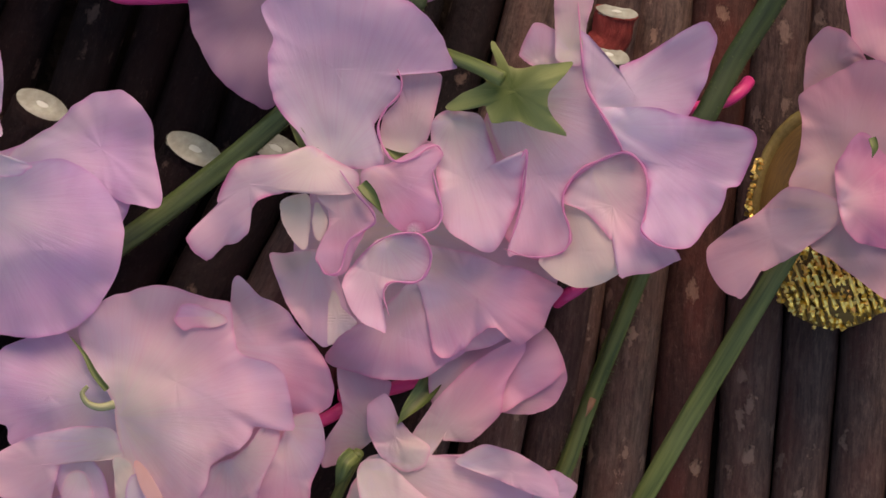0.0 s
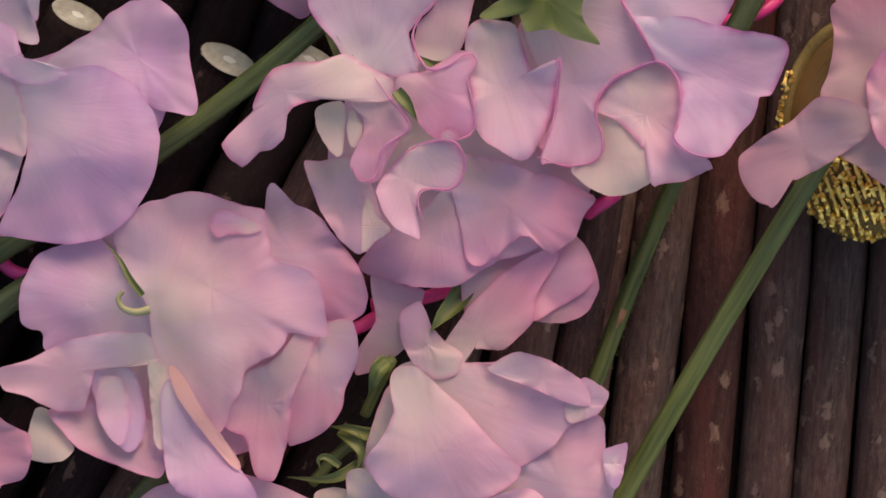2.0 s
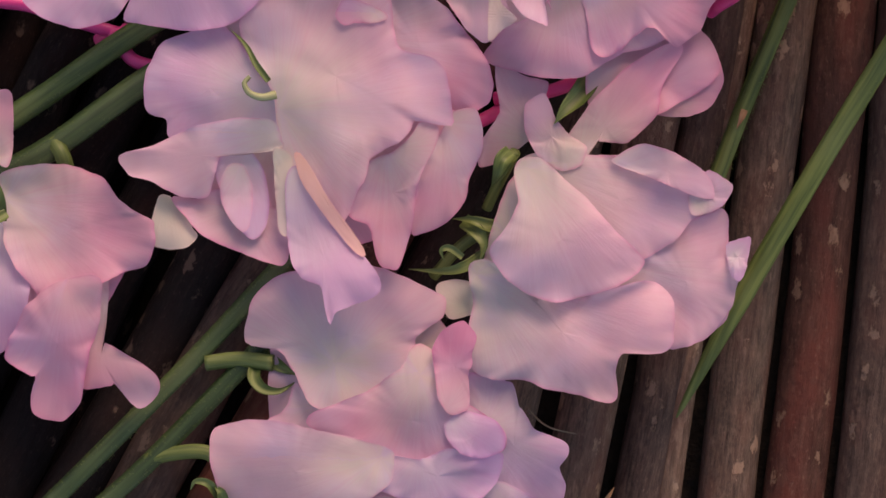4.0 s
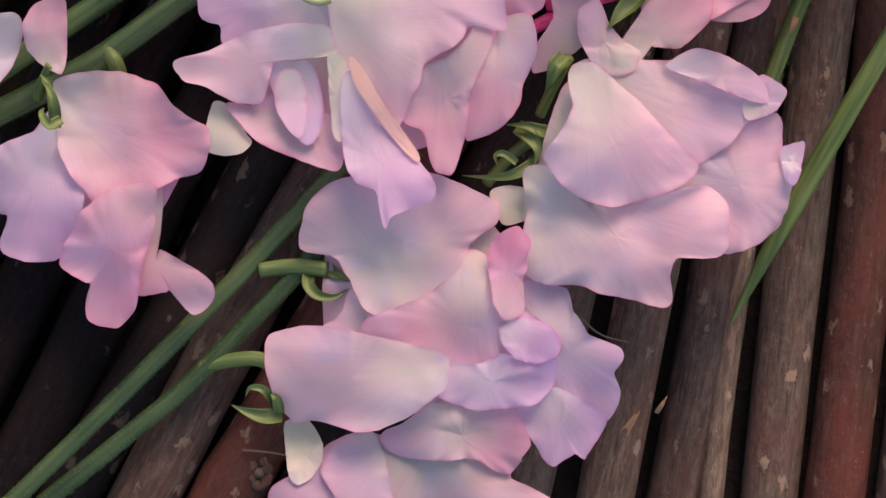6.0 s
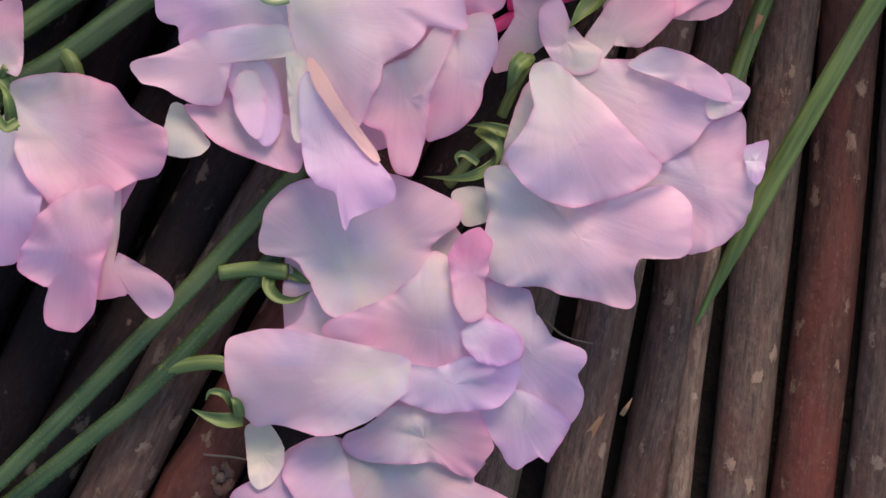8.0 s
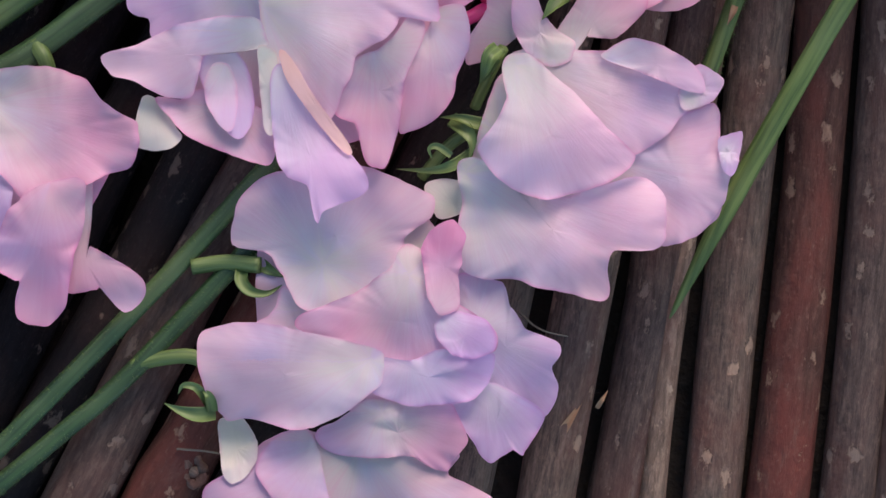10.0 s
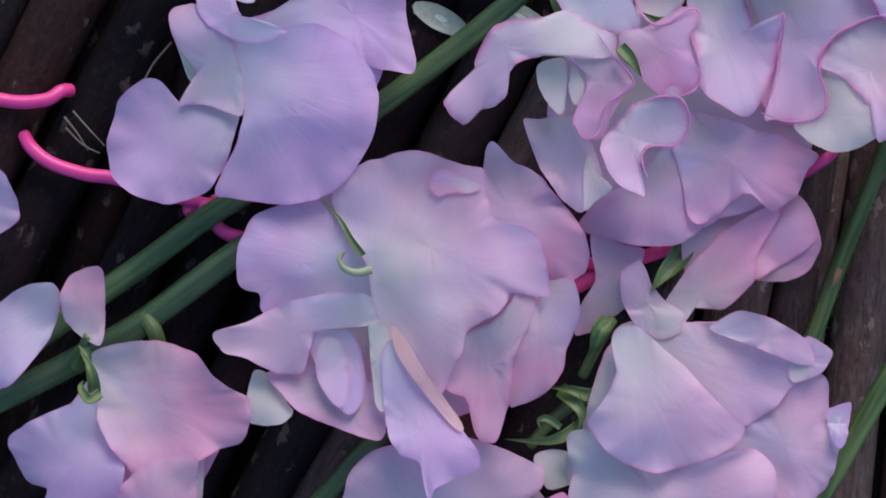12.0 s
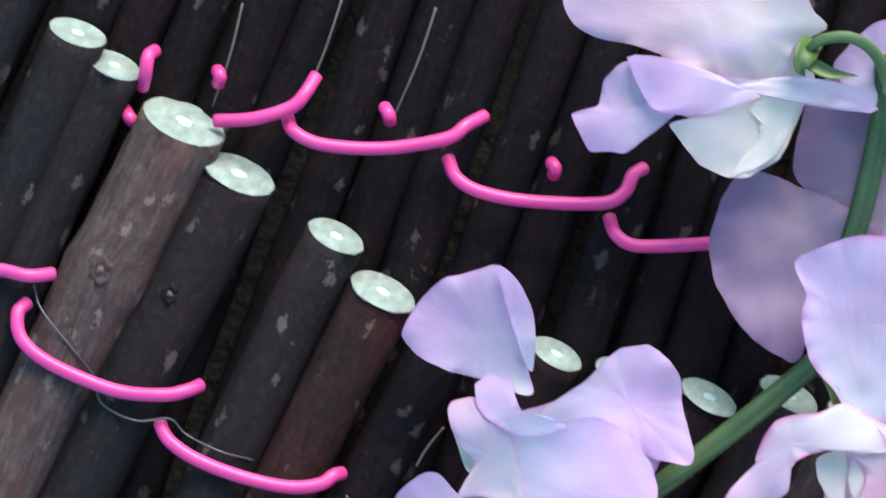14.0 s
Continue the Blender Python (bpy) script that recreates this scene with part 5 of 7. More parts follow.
petal(blossom, "frill", -27.3, -40.2, 12, (-28.2, -31.3),
      (4.6, 4.9, 5.3, 5.8, 6.6, 7.4, 8.2, 9.1, 10.2, 11.3, 12.4, 12.1, 11.5, 10.8, 9.2, 7.5, 6.5, 5.9, 5.4, 5.1, 4.9, 4.8, 4.7, 4.6, 4.7, 4.7, 4.7, 4.9, 5.1, 5.4, 5.8, 6.3, 7, 7.8, 8.6, 9.7, 11.1, 12.9, 11.9, 11, 10.2, 9.4, 8.5, 7.7, 7.2, 6.6, 6.2, 5.8, 5.4, 5, 4.6, 4.4, 4.3, 4.3, 4.4), "pink", 2.0, 0.8, 4, 0.0)
petal(blossom, "keel", -76.2, -50.4, 11.5, (-77.3, -44.6),
      (3.6, 3.4, 3.2, 3.1, 3.1, 3.2, 3.4, 3.6, 4, 4.5, 4.9, 5.4, 5.8, 5.7, 4.9, 4.4, 4, 3.7, 3.6, 3.5, 3.5, 3.5, 3.6, 3.8, 4, 4.4, 4.7, 4.6, 4.4, 4.3, 4.3, 4.3, 4.3, 4.4, 4.6, 4.8, 4.9, 5, 5.1, 4.9, 4), "ivory", 2.0, 0.3, 4, 0.0)
petal(blossom, "wing", -64, -50, 13, (-63.1, -46.5),
      (8.9, 8.4, 7.6, 7, 6.4, 6, 5.6, 5.4, 5.2, 5.2, 5.2, 5.2, 5.4, 5.6, 6, 6.5, 7.1, 7.4, 7.7, 8, 8.4, 9.2, 13.1, 11.6, 9.6, 8.6, 7.8, 7.1, 6.4, 5.8, 5.4, 5.1, 4.9, 4.7, 4.7, 4.7, 4.8, 4.9, 5.1, 5.5, 6, 6.6, 7.6, 8.9, 10.6, 10.8, 10.3, 9.8, 9.4, 9.1), "pink", 2.0, 0.8, 4, 0.0)
petal(blossom, "frill", -36.9, -44, 14, (-38.1, -36.5),
      (4.2, 4.3, 4.4, 4.6, 5.1, 5.8, 6.9, 8.8, 11.8, 14, 14.3, 14.5, 10.2, 8.7, 7.7, 7.1, 6.8, 6.7, 6.6, 6.7, 6.8, 6.7, 6.3, 5.9, 5.6, 5.6, 5.6, 5.8, 6, 6.3, 6.7, 7.3, 7.8, 8.3, 8.8, 8.6, 8.1, 7.7, 7.3, 7.6, 8.5, 9.9, 11.9, 13.4, 13.7, 13.7, 11.7, 9.8, 8.5, 7.4, 6.5, 5.9, 5.3, 4.9, 4.6, 4.4, 4.3, 4.2, 4.2), "pink", 2.0, 0.8, 4, 0.0)
petal(blossom, "banner", -47.2, -23.5, 15, (-57.2, -29.6),
      (19.8, 19.1, 17.3, 14.4, 12.8, 12.6, 12.9, 13.6, 14.4, 15.6, 17, 16.6, 16.3, 16.2, 16.2, 16.4, 16.8, 17.1, 17.3, 17.5, 17.8, 18.1, 18.6, 18.9, 19.2, 19.5, 19.7, 19.7, 18.5, 16.8, 15, 13.6, 12.6, 12.1, 11.8, 11.7, 11.8, 12.2, 12.8, 13.6, 14.6, 15.9, 16.8, 17.5, 18.2, 19.2, 21, 23.2, 25.3, 25.1, 20.8, 18.8, 16.1, 15.8, 15.8, 16, 16.3, 16.5, 16.5, 16.7, 22.7, 21.9, 20.9, 20.3), "cream", 3, 1.0, 4, 0.0)
petal(blossom, "fold", -43.3, -12.1, 16, (-40.3, -12),
      (4.9, 4, 3.3, 2.9, 2.6, 2.3, 2.2, 2.1, 2.1, 2.1, 2.2, 2.3, 2.5, 2.7, 3, 3.2, 3.5, 3.7, 3.7, 3.8, 4, 4.2, 4.1, 3.9, 3.7, 3.5, 3.1, 2.2, 2, 1.8, 1.8, 1.8, 1.8, 1.9, 2, 2.3, 2.6, 3.1, 3.7, 4.4, 5.2), "pink", 2.0, 0.3, 4, 0.0)
petal(blossom, "keel", -63.2, -43.9, 17, (-63, -37.7),
      (4.2, 4.1, 4.1, 4.2, 4.3, 4.5, 4.7, 5.1, 5.4, 5.8, 6.2, 6.8, 7.3, 7.5, 7.6, 7.6, 7.7, 7.7, 7.2, 6.7, 6.3, 6, 5.5, 5, 4.6, 4.3, 4.1, 4, 3.9, 3.9, 3.9, 4.1, 4.3, 4.5, 4.9, 5.4, 6.2, 7.2, 8.2, 8.9, 8.7, 8, 7.4, 6.6, 6, 5.5, 5.1, 4.8, 4.5, 4.3), "lilac", 2.0, 0.4, 4, 0.0)
petal(blossom, "keel", -64.4, -44.9, 18, (-63.9, -39.7),
      (2.7, 2.8, 2.8, 3, 3.2, 3.4, 3.7, 4.2, 4.7, 5.5, 5.7, 5.8, 5.7, 5.2, 4.7, 4.3, 4, 3.8, 3.4, 3.2, 3.1, 3, 3, 3, 3.1, 3.2, 3.4, 3.6, 3.9, 4.4, 5.1, 5.9, 6.6, 6.2, 5.1, 4.3, 3.8, 3.4, 3.1, 2.9, 2.8), "cream", 2.0, 0.3, 4, 0.0)
petal(blossom, "wing", -70.8, -38, 19, (-57.9, -33.7),
      (3.2, 14, 14.5, 14.5, 14.5, 13.8, 12.2, 10.8, 9.8, 8.7, 7.8, 7.2, 6.6, 6.2, 5.9, 5.7, 5.5, 5.4, 5.3, 5.2, 5.3, 5.3, 5.4, 5.6, 5.8, 6, 6.4, 6.8, 7.3, 8, 9, 10.9, 14.1, 14.4, 13.7, 13, 11, 9.8, 9.2, 8.9, 8.6, 8.4, 8.3, 8.2, 8.1, 7.9, 7.8, 7.7, 7.5, 7.3, 6.9, 5.9, 5.1, 4.6, 4.1, 3.8, 3.6, 3.4, 3.2, 3.1, 3, 3, 3, 3.1), "cream", 2.0, 0.8, 4, 0.0)
petal(blossom, "keel", -56, -43.8, 19.5, (-57, -37.8),
      (1.9, 1.9, 2, 2.1, 2.3, 2.6, 3, 3.6, 4.7, 6.2, 6.9, 7.5, 7.4, 4.8, 3.5, 2.8, 2.3, 2.1, 1.9, 1.8, 1.7, 1.7, 1.7, 1.8, 1.9, 2.1, 2.3, 2.7, 3.4, 4.7, 7.3, 8.3, 7.1, 5, 3.7, 3, 2.6, 2.3, 2.1, 2, 1.9), "ivory", 2.0, 0.4, 4, 0.0)
petal(blossom, "wing", -48.8, -55.6, 20, (-54.4, -39.8),
      (7.5, 6.9, 6.5, 6.2, 6, 5.9, 5.8, 5.7, 5.7, 5.8, 5.9, 6.1, 6.3, 6.7, 7.1, 7.8, 8.6, 9.8, 12.7, 16.6, 16.6, 15, 12.7, 11, 9.7, 8.7, 8, 7.4, 6.9, 6.6, 6.3, 6.1, 6, 5.9, 5.8, 5.7, 5.6, 5.5, 5.5, 5.5, 5.5, 5.3, 5.2, 5.1, 5, 5, 5.1, 5.3, 6.7, 11.8, 10.2, 9.7, 9.7, 9.8, 10, 10.4, 10.8, 11.1, 11.4, 11.4, 10.8, 9.9, 9, 8.1), "lilac", 3, 0.8, 4, 0.0)
# Thin strip coloured as the sunlit ridge of the wing.
petal(blossom, "fold", -47.9, -46.8, 22.5, (-52.9, -37.9),
      (0.9, 0.9, 0.8, 0.8, 0.8, 0.7, 0.7, 0.8, 0.8, 0.8, 0.8, 0.8, 0.9, 0.9, 1, 1.1, 1.3, 1.5, 1.9, 2.6, 4.2, 10.2, 11.4, 9.4, 7.7, 6, 4.5, 3.6, 3, 2.6, 2.3, 2.1, 2, 1.8, 1.7, 1.7, 1.6, 1.6, 1.6, 1.6, 1.6, 1.6, 1.7, 1.7, 1.8, 1.9, 2.1, 2.3, 2.6, 3, 3.5, 4.3, 5.6, 8, 10.4, 10.1, 5.4, 3.1, 2.2, 1.7, 1.4, 1.2, 1.1, 1), "salmon", 0, 0.1, 4, 0.0)
stalk(blossom, "tendril", ((-57.5, -27.2, 19), (-59.9, -27.7, 19.5), (-62.1, -27, 19.5), (-63.1, -25.3, 19.3), (-62.2, -24, 19)), 0.8, 0.35, HOOK_M, 0.9, 0.05, 5)
leaflet(blossom, "sepal", ((-58.9, -24.7, 17.5), (-61.1, -21.8, 18), (-63.1, -18.3, 17), (-66, -15.4, 13)), 0.65, CALYX_M)
blossom = group_thing("sweet_pea_flower", "deep pink sweet pea flower hanging over the stems", "flower", "sweet pea flowers", None)
petal(blossom, "petal", -99.1, -58.8, 9, (-105.7, -48.8),
      (14.7, 15.6, 16.5, 17, 16.2, 15.1, 14.4, 14, 13.9, 14.1, 14.5, 15.2, 15.9, 15.5, 15.1, 14.7, 14.5, 14.4, 13.9, 13.5, 13.3, 13.3, 13.6, 14.2, 15.1, 16.2, 16.1, 15.9, 15.9, 16, 16.3, 15.6, 14.7, 14, 13.6, 13.4, 13.2, 13, 13, 13.3, 13.8), "pink", 1, 0.8, 4, 0.0)
petal(blossom, "banner", -94.1, -51.3, 16, (-106, -46.1),
      (15.3, 15.1, 13.1, 11.2, 10.3, 9.8, 9.8, 10, 10.4, 10.9, 11.1, 11.1, 11.2, 11.4, 11.6, 11.9, 12.1, 12.4, 12.8, 13.3, 13.9, 14.7, 15.4, 14.6, 13.6, 13, 12.6, 12.4, 12.2, 12.1, 11.8, 11.6, 11.5, 11.5, 11.7, 12, 12.4, 12.9, 13.5, 13.1, 12.4, 11.8, 11.4, 11.1, 10.9, 10.8, 10.9, 11.1, 11.3, 11.8, 13.3, 14.8, 15.1, 15.3, 15.4), "pink", 3, 1.3, 4, 0.0)
petal(blossom, "wing", -110.4, -61.5, 14, (-106.2, -50),
      (9.3, 9.4, 9.5, 9.5, 9.7, 9.9, 10.3, 10.8, 11.4, 12, 12.6, 13.3, 12.9, 11.6, 10.7, 10.4, 10.3, 10.3, 10.5, 10.8, 11, 11.3, 11.6, 12.1, 12.5, 12.1, 11.3, 10.6, 10.1, 9.7, 9.4, 8.9, 7.8, 6.9, 6.4, 7.6, 10.8, 12.2, 12.3, 12.2, 12.2, 12.3, 12.5, 12.7, 13, 12.6, 12, 11.5, 11, 10.7, 10.2, 9.8, 9.5, 9.3, 9.3), "lilac", 2.0, 1, 4, 0.0)
petal(blossom, "keel", -96.1, -71.6, 19, (-94.6, -60),
      (6, 6.2, 6.5, 7, 7.6, 8.5, 9.4, 10.5, 12.1, 14, 14, 13.6, 13.1, 12.4, 11.6, 11, 10.5, 9.9, 9.4, 9, 8.8, 8.6, 8.5, 8.4, 8.4, 8.4, 8.3, 8.3, 8.4, 8.6, 8.8, 9.1, 9.6, 9.3, 8.7, 8.1, 7.6, 7.4, 7.2, 7.2, 11.4, 13.3, 13.7, 13.9, 13.9, 13.8, 12.8, 11.8, 10.9, 9.5, 8.2, 7.4, 6.8, 6.4, 6.2, 6, 5.9, 5.8, 5.9), "rose", 2.0, 1.2, 4, 0.0)
petal(blossom, "wing", -88.5, -73.9, 13, (-91.1, -59.9),
      (5.5, 4.6, 4, 3.6, 3.2, 3, 2.8, 2.7, 2.6, 2.5, 2.5, 2.5, 2.5, 2.6, 15.9, 15.6, 15.4, 15.2, 14.2, 11.6, 9.7, 8.3, 7.3, 6.6, 6.1, 5.7, 5.3, 5.1, 4.9, 4.8, 4.7, 4.7, 4.8, 4.8, 5, 5.2, 5.5, 5.8, 6.2, 6.6, 6.4, 6.2, 5.9, 5.7, 5.6, 5.5, 5.4, 5.5, 5.6, 5.7, 10.6, 11.7, 12, 12.2, 12.2, 11.8, 10.9, 8.9, 7), "pink", 2.0, 0.8, 4, 0.0)
leaflet(blossom, "sepal", ((-106.2, -50, 14), (-106.1, -46.6, 17), (-106.9, -43.6, 17), (-108.9, -41.4, 13)), 1.3, CALYX_M)
leaflet(blossom, "sepal", ((-104.9, -48.6, 16.5), (-106.8, -49.6, 17.5), (-108.4, -47.6, 17), (-108.1, -46.5, 15)), 1.08, CALYX_M)
stalk(blossom, "pedicel", ((-95.8, -41.3, 2), (-96.6, -37.9, 5), (-98.3, -35.3, 3.5)), 1.4, 1.5, CALYX_M, 0.9, 0.05, 6)
blossom = group_thing("sweet_pea_flower", "lilac sweet pea flower beside its green stem", "flower", "sweet pea flowers", None)
petal(blossom, "banner", -124.3, -39.1, 14, (-112.6, -32.4),
      (9.5, 10.2, 11.2, 12.1, 13.2, 14.1, 14, 12.5, 11, 9.1, 7.7, 6.7, 6.1, 5.8, 5.6, 5.6, 5.8, 6, 6.3, 6.8, 7.4, 8.2, 9.2, 10.6, 12.4, 13, 12.7, 12.3, 12.1, 11.9, 11.2, 10.2, 9.4, 8.9, 8.7, 8.8, 9, 9.3, 9.2, 8.9, 8.7, 8.5, 8.2, 8, 8, 8, 8.1, 8.3, 8.5, 8.9), "lilac", 2.0, 1, 4, 0.0)
petal(blossom, "wing", -108.1, -33.1, 16, (-110.5, -39.2),
      (3.5, 3.5, 3.7, 3.9, 4.2, 4.7, 5.5, 6.6, 7, 6.7, 6.4, 6.1, 5.9, 5.8, 5.6, 5.3, 5, 4.9, 4.8, 4.7, 4.5, 4.4, 4.4, 4.5, 4.6, 4.8, 4.8, 4.9, 5.2, 5.5, 5.9, 6.4, 7.1, 7.8, 6.9, 5.6, 4.8, 4.2, 3.9, 3.6, 3.5), "pink", 2.0, 0.5, 4, 0.0)
stalk(blossom, "pedicel", ((-110.7, -44.4, 4), (-109.3, -41.7, 8), (-107.5, -38.7, 11)), 0.9, 1.0, CALYX_M, 0.9, 0.05, 7)
leaflet(blossom, "sepal", ((-108.9, -40.1, 10), (-107.4, -42.5, 11), (-107.1, -45.3, 10)), 0.94, CALYX_M)
blossom = group_thing("sweet_pea_flower", "violet sweet pea flower lying on the dark twigs", "flower", "sweet pea flowers", None)
petal(blossom, "banner", -132.1, -16.1, 14, (-134.1, -20.1),
      (11.9, 11.8, 11.6, 11.4, 11.2, 11.2, 10.9, 10.7, 10.6, 10.6, 10.6, 10.7, 10.9, 11.2, 11.6, 12, 12.3, 11.7, 8.2, 6.2, 4.8, 4, 3.4, 3, 2.8, 2.6, 2.6, 2.5, 26, 25.9, 25.1, 24.2, 14.8, 12.5, 11.3, 10.3, 9.5, 8.9, 8.4, 8, 7.8, 7.7, 7.6, 7.6, 7.7, 7.7, 7.5, 7.4, 7.4, 7.4, 7.6, 7.8, 8.1, 8.6, 9.2, 10, 10.9, 11.8, 12.1), "lilac", 2.0, 1, 4, 0.0)
petal(blossom, "wing", -149.2, -22.1, 11, (-136.4, -23.3),
      (9.5, 8.3, 6.8, 5.7, 4.9, 4.4, 4, 3.7, 3.5, 3.3, 3.3, 3.3, 3.3, 3.5, 3.7, 4, 4.5, 5.1, 6.2, 7.7, 9.9, 9.9, 9.6, 9.4, 9.2, 8.9, 7.6, 5, 3.7, 2.9, 2.5, 2.2, 2, 1.8, 1.7, 1.7, 1.7, 1.7, 1.8, 1.8, 2, 2.2, 11.6, 11.1, 10.7, 10.2), "lilac", 2.0, 0.5, 4, 0.0)
petal(blossom, "keel", -135.8, -27.4, 9, (-135.6, -22.4),
      (3.8, 4, 4.4, 4.8, 5.3, 5.7, 5.9, 5.6, 5.5, 5.5, 5.7, 6, 6.5, 6.2, 5, 4.2, 3.7, 3.4, 3.3, 3.3, 3.5, 3.8, 4.3, 5, 6.1, 6.6, 6.4, 6.3, 6.3, 6.3, 5.5, 4.7, 4.2, 3.9, 3.8, 3.8), "ivory", 2.0, 0.5, 4, 0.0)
leaflet(blossom, "sepal", ((-133.3, -31.6, 8), (-129.1, -30.6, 9), (-126.6, -29.4, 9), (-124.6, -29.9, 7)), 1.15, CALYX_M)
leaflet(blossom, "sepal", ((-133.3, -31.6, 8), (-130.1, -28.6, 9), (-129.4, -27.4, 7)), 1.15, CALYX_M)
leaflet(blossom, "sepal", ((-134.3, -31.6, 8), (-131.3, -33.1, 8), (-128, -33.2, 6)), 1.3, CALYX_M)
blossom = group_thing("sweet_pea_flower", "pale lilac sweet pea flower with smooth broad petals", "flower", "sweet pea flowers", None)
petal(blossom, "petal", -69.7, 7.3, 9, (-81.1, 7.3),
      (13.8, 14.6, 15.3, 16.3, 17.6, 19, 18.8, 16.4, 14.6, 13.4, 12.6, 12.1, 12, 12.2, 12.6, 13.4, 14.7, 16.6, 18.7, 18.1, 17.3, 16.7, 14.1, 11.6, 11.1, 11.7, 12.7, 14.4, 16.8, 18.6, 17.4, 16.3, 15.6, 15.1, 14.8, 14.6, 13.9, 13.3, 13.1, 13, 13.3), "lilac", 1, 0.8, 4, 0.0)
petal(blossom, "banner", -70.3, -0.2, 17, (-81.7, 8.1),
      (13.9, 14.2, 14.6, 14.7, 14.9, 15.2, 15.2, 15.4, 15.7, 15.9, 16, 16.1, 16.2, 15.9, 15.6, 15.5, 15.5, 15.7, 15.9, 16.4, 17, 16.9, 14.5, 12.7, 11.3, 10.4, 9.8, 9.7, 9.8, 10.2, 10.8, 11.7, 13.5, 16.8, 20.3, 19, 17.9, 17, 16.4, 16, 15.6, 15.2, 15, 14.9, 14.6, 14.4, 14.2, 14.1, 13.9, 13.7, 13.6, 13.5, 13.5, 13.6, 13.7), "lilac", 1, 0.6, 3, 2)
petal(blossom, "wing", -60.7, 17.8, 13, (-74.9, 16.1),
      (9.5, 9.5, 9.7, 9.9, 10.1, 10.3, 10.5, 10.8, 10.9, 11, 11, 11, 10.6, 10.3, 10.1, 10, 9.7, 9.3, 9, 8.8, 8.6, 8.7, 8.8, 9.1, 9.6, 10.5, 11.7, 13.4, 15.8, 16.4, 13.3, 11, 9.6, 8.6, 7.8, 7.2, 6.8, 6.6, 6.4, 6.4, 6.5, 6.9, 7.5, 8.4, 9.6, 10.5, 11.4, 12.7, 14.7, 14.4, 13.1, 11.8, 10.8, 10.1, 9.7), "lilac", 2.0, 1, 4, 0.0)
petal(blossom, "banner", -88.6, 31.2, 14, (-81.2, 20.7),
      (8.6, 8.4, 8.4, 8.4, 8.6, 8.9, 9.3, 9.9, 10.7, 11.5, 12.3, 12, 11.1, 10.5, 10.2, 10, 10, 10.1, 10.2, 10.1, 10.1, 10.1, 10.3, 10.6, 10.9, 11.2, 11.6, 12.1, 12.6, 12.3, 11.5, 10.8, 10, 9.4, 8.9, 8.6, 8.4, 8.3, 8.2, 8.2, 8.3, 8.4, 8.7, 9.2, 9.9, 10.9, 12.3, 14.4, 15.5, 13.3, 11.7, 10.6, 9.8, 9.3, 8.8), "lilac", 2.0, 0.8, 4, 0.0)
petal(blossom, "fold", -80.2, 33.8, 16, (-80.2, 24.7),
      (2.4, 2.4, 2.4, 2.5, 2.5, 2.7, 2.9, 3.2, 3.6, 4.3, 5.4, 6.7, 8.4, 9.4, 5.7, 4, 3.1, 2.6, 2.2, 2, 1.9, 1.8, 1.7, 1.7, 1.8, 1.9, 2, 2.3, 2.6, 3.2, 4.2, 6.5, 10.2, 7.6, 5.9, 4.6, 3.8, 3.3, 2.9, 2.7, 2.5), "lilac", 2.0, 0.3, 4, 0.0)
petal(blossom, "fold", -82, 17.4, 19.5, (-76.6, 13.9),
      (2, 1.8, 1.7, 1.6, 1.6, 1.7, 1.8, 1.9, 2.1, 2.3, 2.8, 3.4, 4.4, 5.2, 5.7, 6.3, 6.9, 7.1, 7.2, 7.3, 7.5, 7, 6.5, 6.1, 5.8, 5.4, 4.9, 4.6, 4.3, 4.1, 3.8, 3.7, 3.6, 3.6, 3.6, 3.6, 3.8, 3.9, 4.2, 4.5, 4.9, 5.2, 5.6, 6.2, 6.9, 7.9, 9.1, 9.6, 9.9, 2.3), "lilac", 2.0, 0.5, 4, 0.0)
petal(blossom, "wing", -86.1, 9.7, 18.5, (-81.6, 7.1),
      (5.3, 5.2, 5.1, 5.1, 5.2, 5.3, 5.5, 5.7, 5.8, 5.9, 6, 6.1, 6.3, 6.7, 7.8, 9.6, 10.3, 10.5, 10.8, 11, 10.5, 9.2, 7.9, 6.7, 5.8, 4.9, 4.3, 3.8, 3.4, 3.2, 3.1, 3, 2.9, 3, 3.3, 3.8, 9.5, 8.9, 8.3, 8, 7.8, 7.9, 8.2, 8.7, 9.5, 10.5, 11.4, 10.2, 8.9, 7.9, 7.2, 6.6, 6.2, 5.8, 5.5), "cream", 2.0, 0.8, 4, 0.0)
petal(blossom, "keel", -90.3, 10.6, 15, (-90.7, 8.1),
      (0.9, 0.9, 0.9, 0.9, 1, 1.1, 1.3, 1.8, 2.7, 4, 5.3, 2.9, 1.7, 1.3, 1, 0.9, 0.8, 0.8, 0.8, 0.8, 0.9, 1, 1.3, 1.7, 2.8, 4.6, 4.4, 3.7, 2, 1.4, 1.1, 1), "ivory", 2.0, 0.2, 4, 0.0)
petal(blossom, "wing", -93.1, -4.9, 15.5, (-80.8, 2.2),
      (11, 11.5, 12.2, 13, 13.6, 12.7, 11.8, 11.1, 10.5, 9.1, 7.9, 7.3, 7.6, 8.4, 9.7, 11.1, 11.6, 11.8, 11.7, 11.5, 11.5, 11.5, 11.3, 11, 10.8, 10.8, 10.8, 11, 11.2, 11.3, 11.3, 11.4, 11.5, 11.2, 11, 10.8, 10.8, 10.7, 10.6, 10.5, 10.6, 10.7, 10.7, 10.6, 10.6, 10.7, 10.8, 10.9, 10.7, 10.5, 10.4, 10.5, 10.4, 10.5, 10.7), "lilac", 1, 0.8, 4, 1.5)
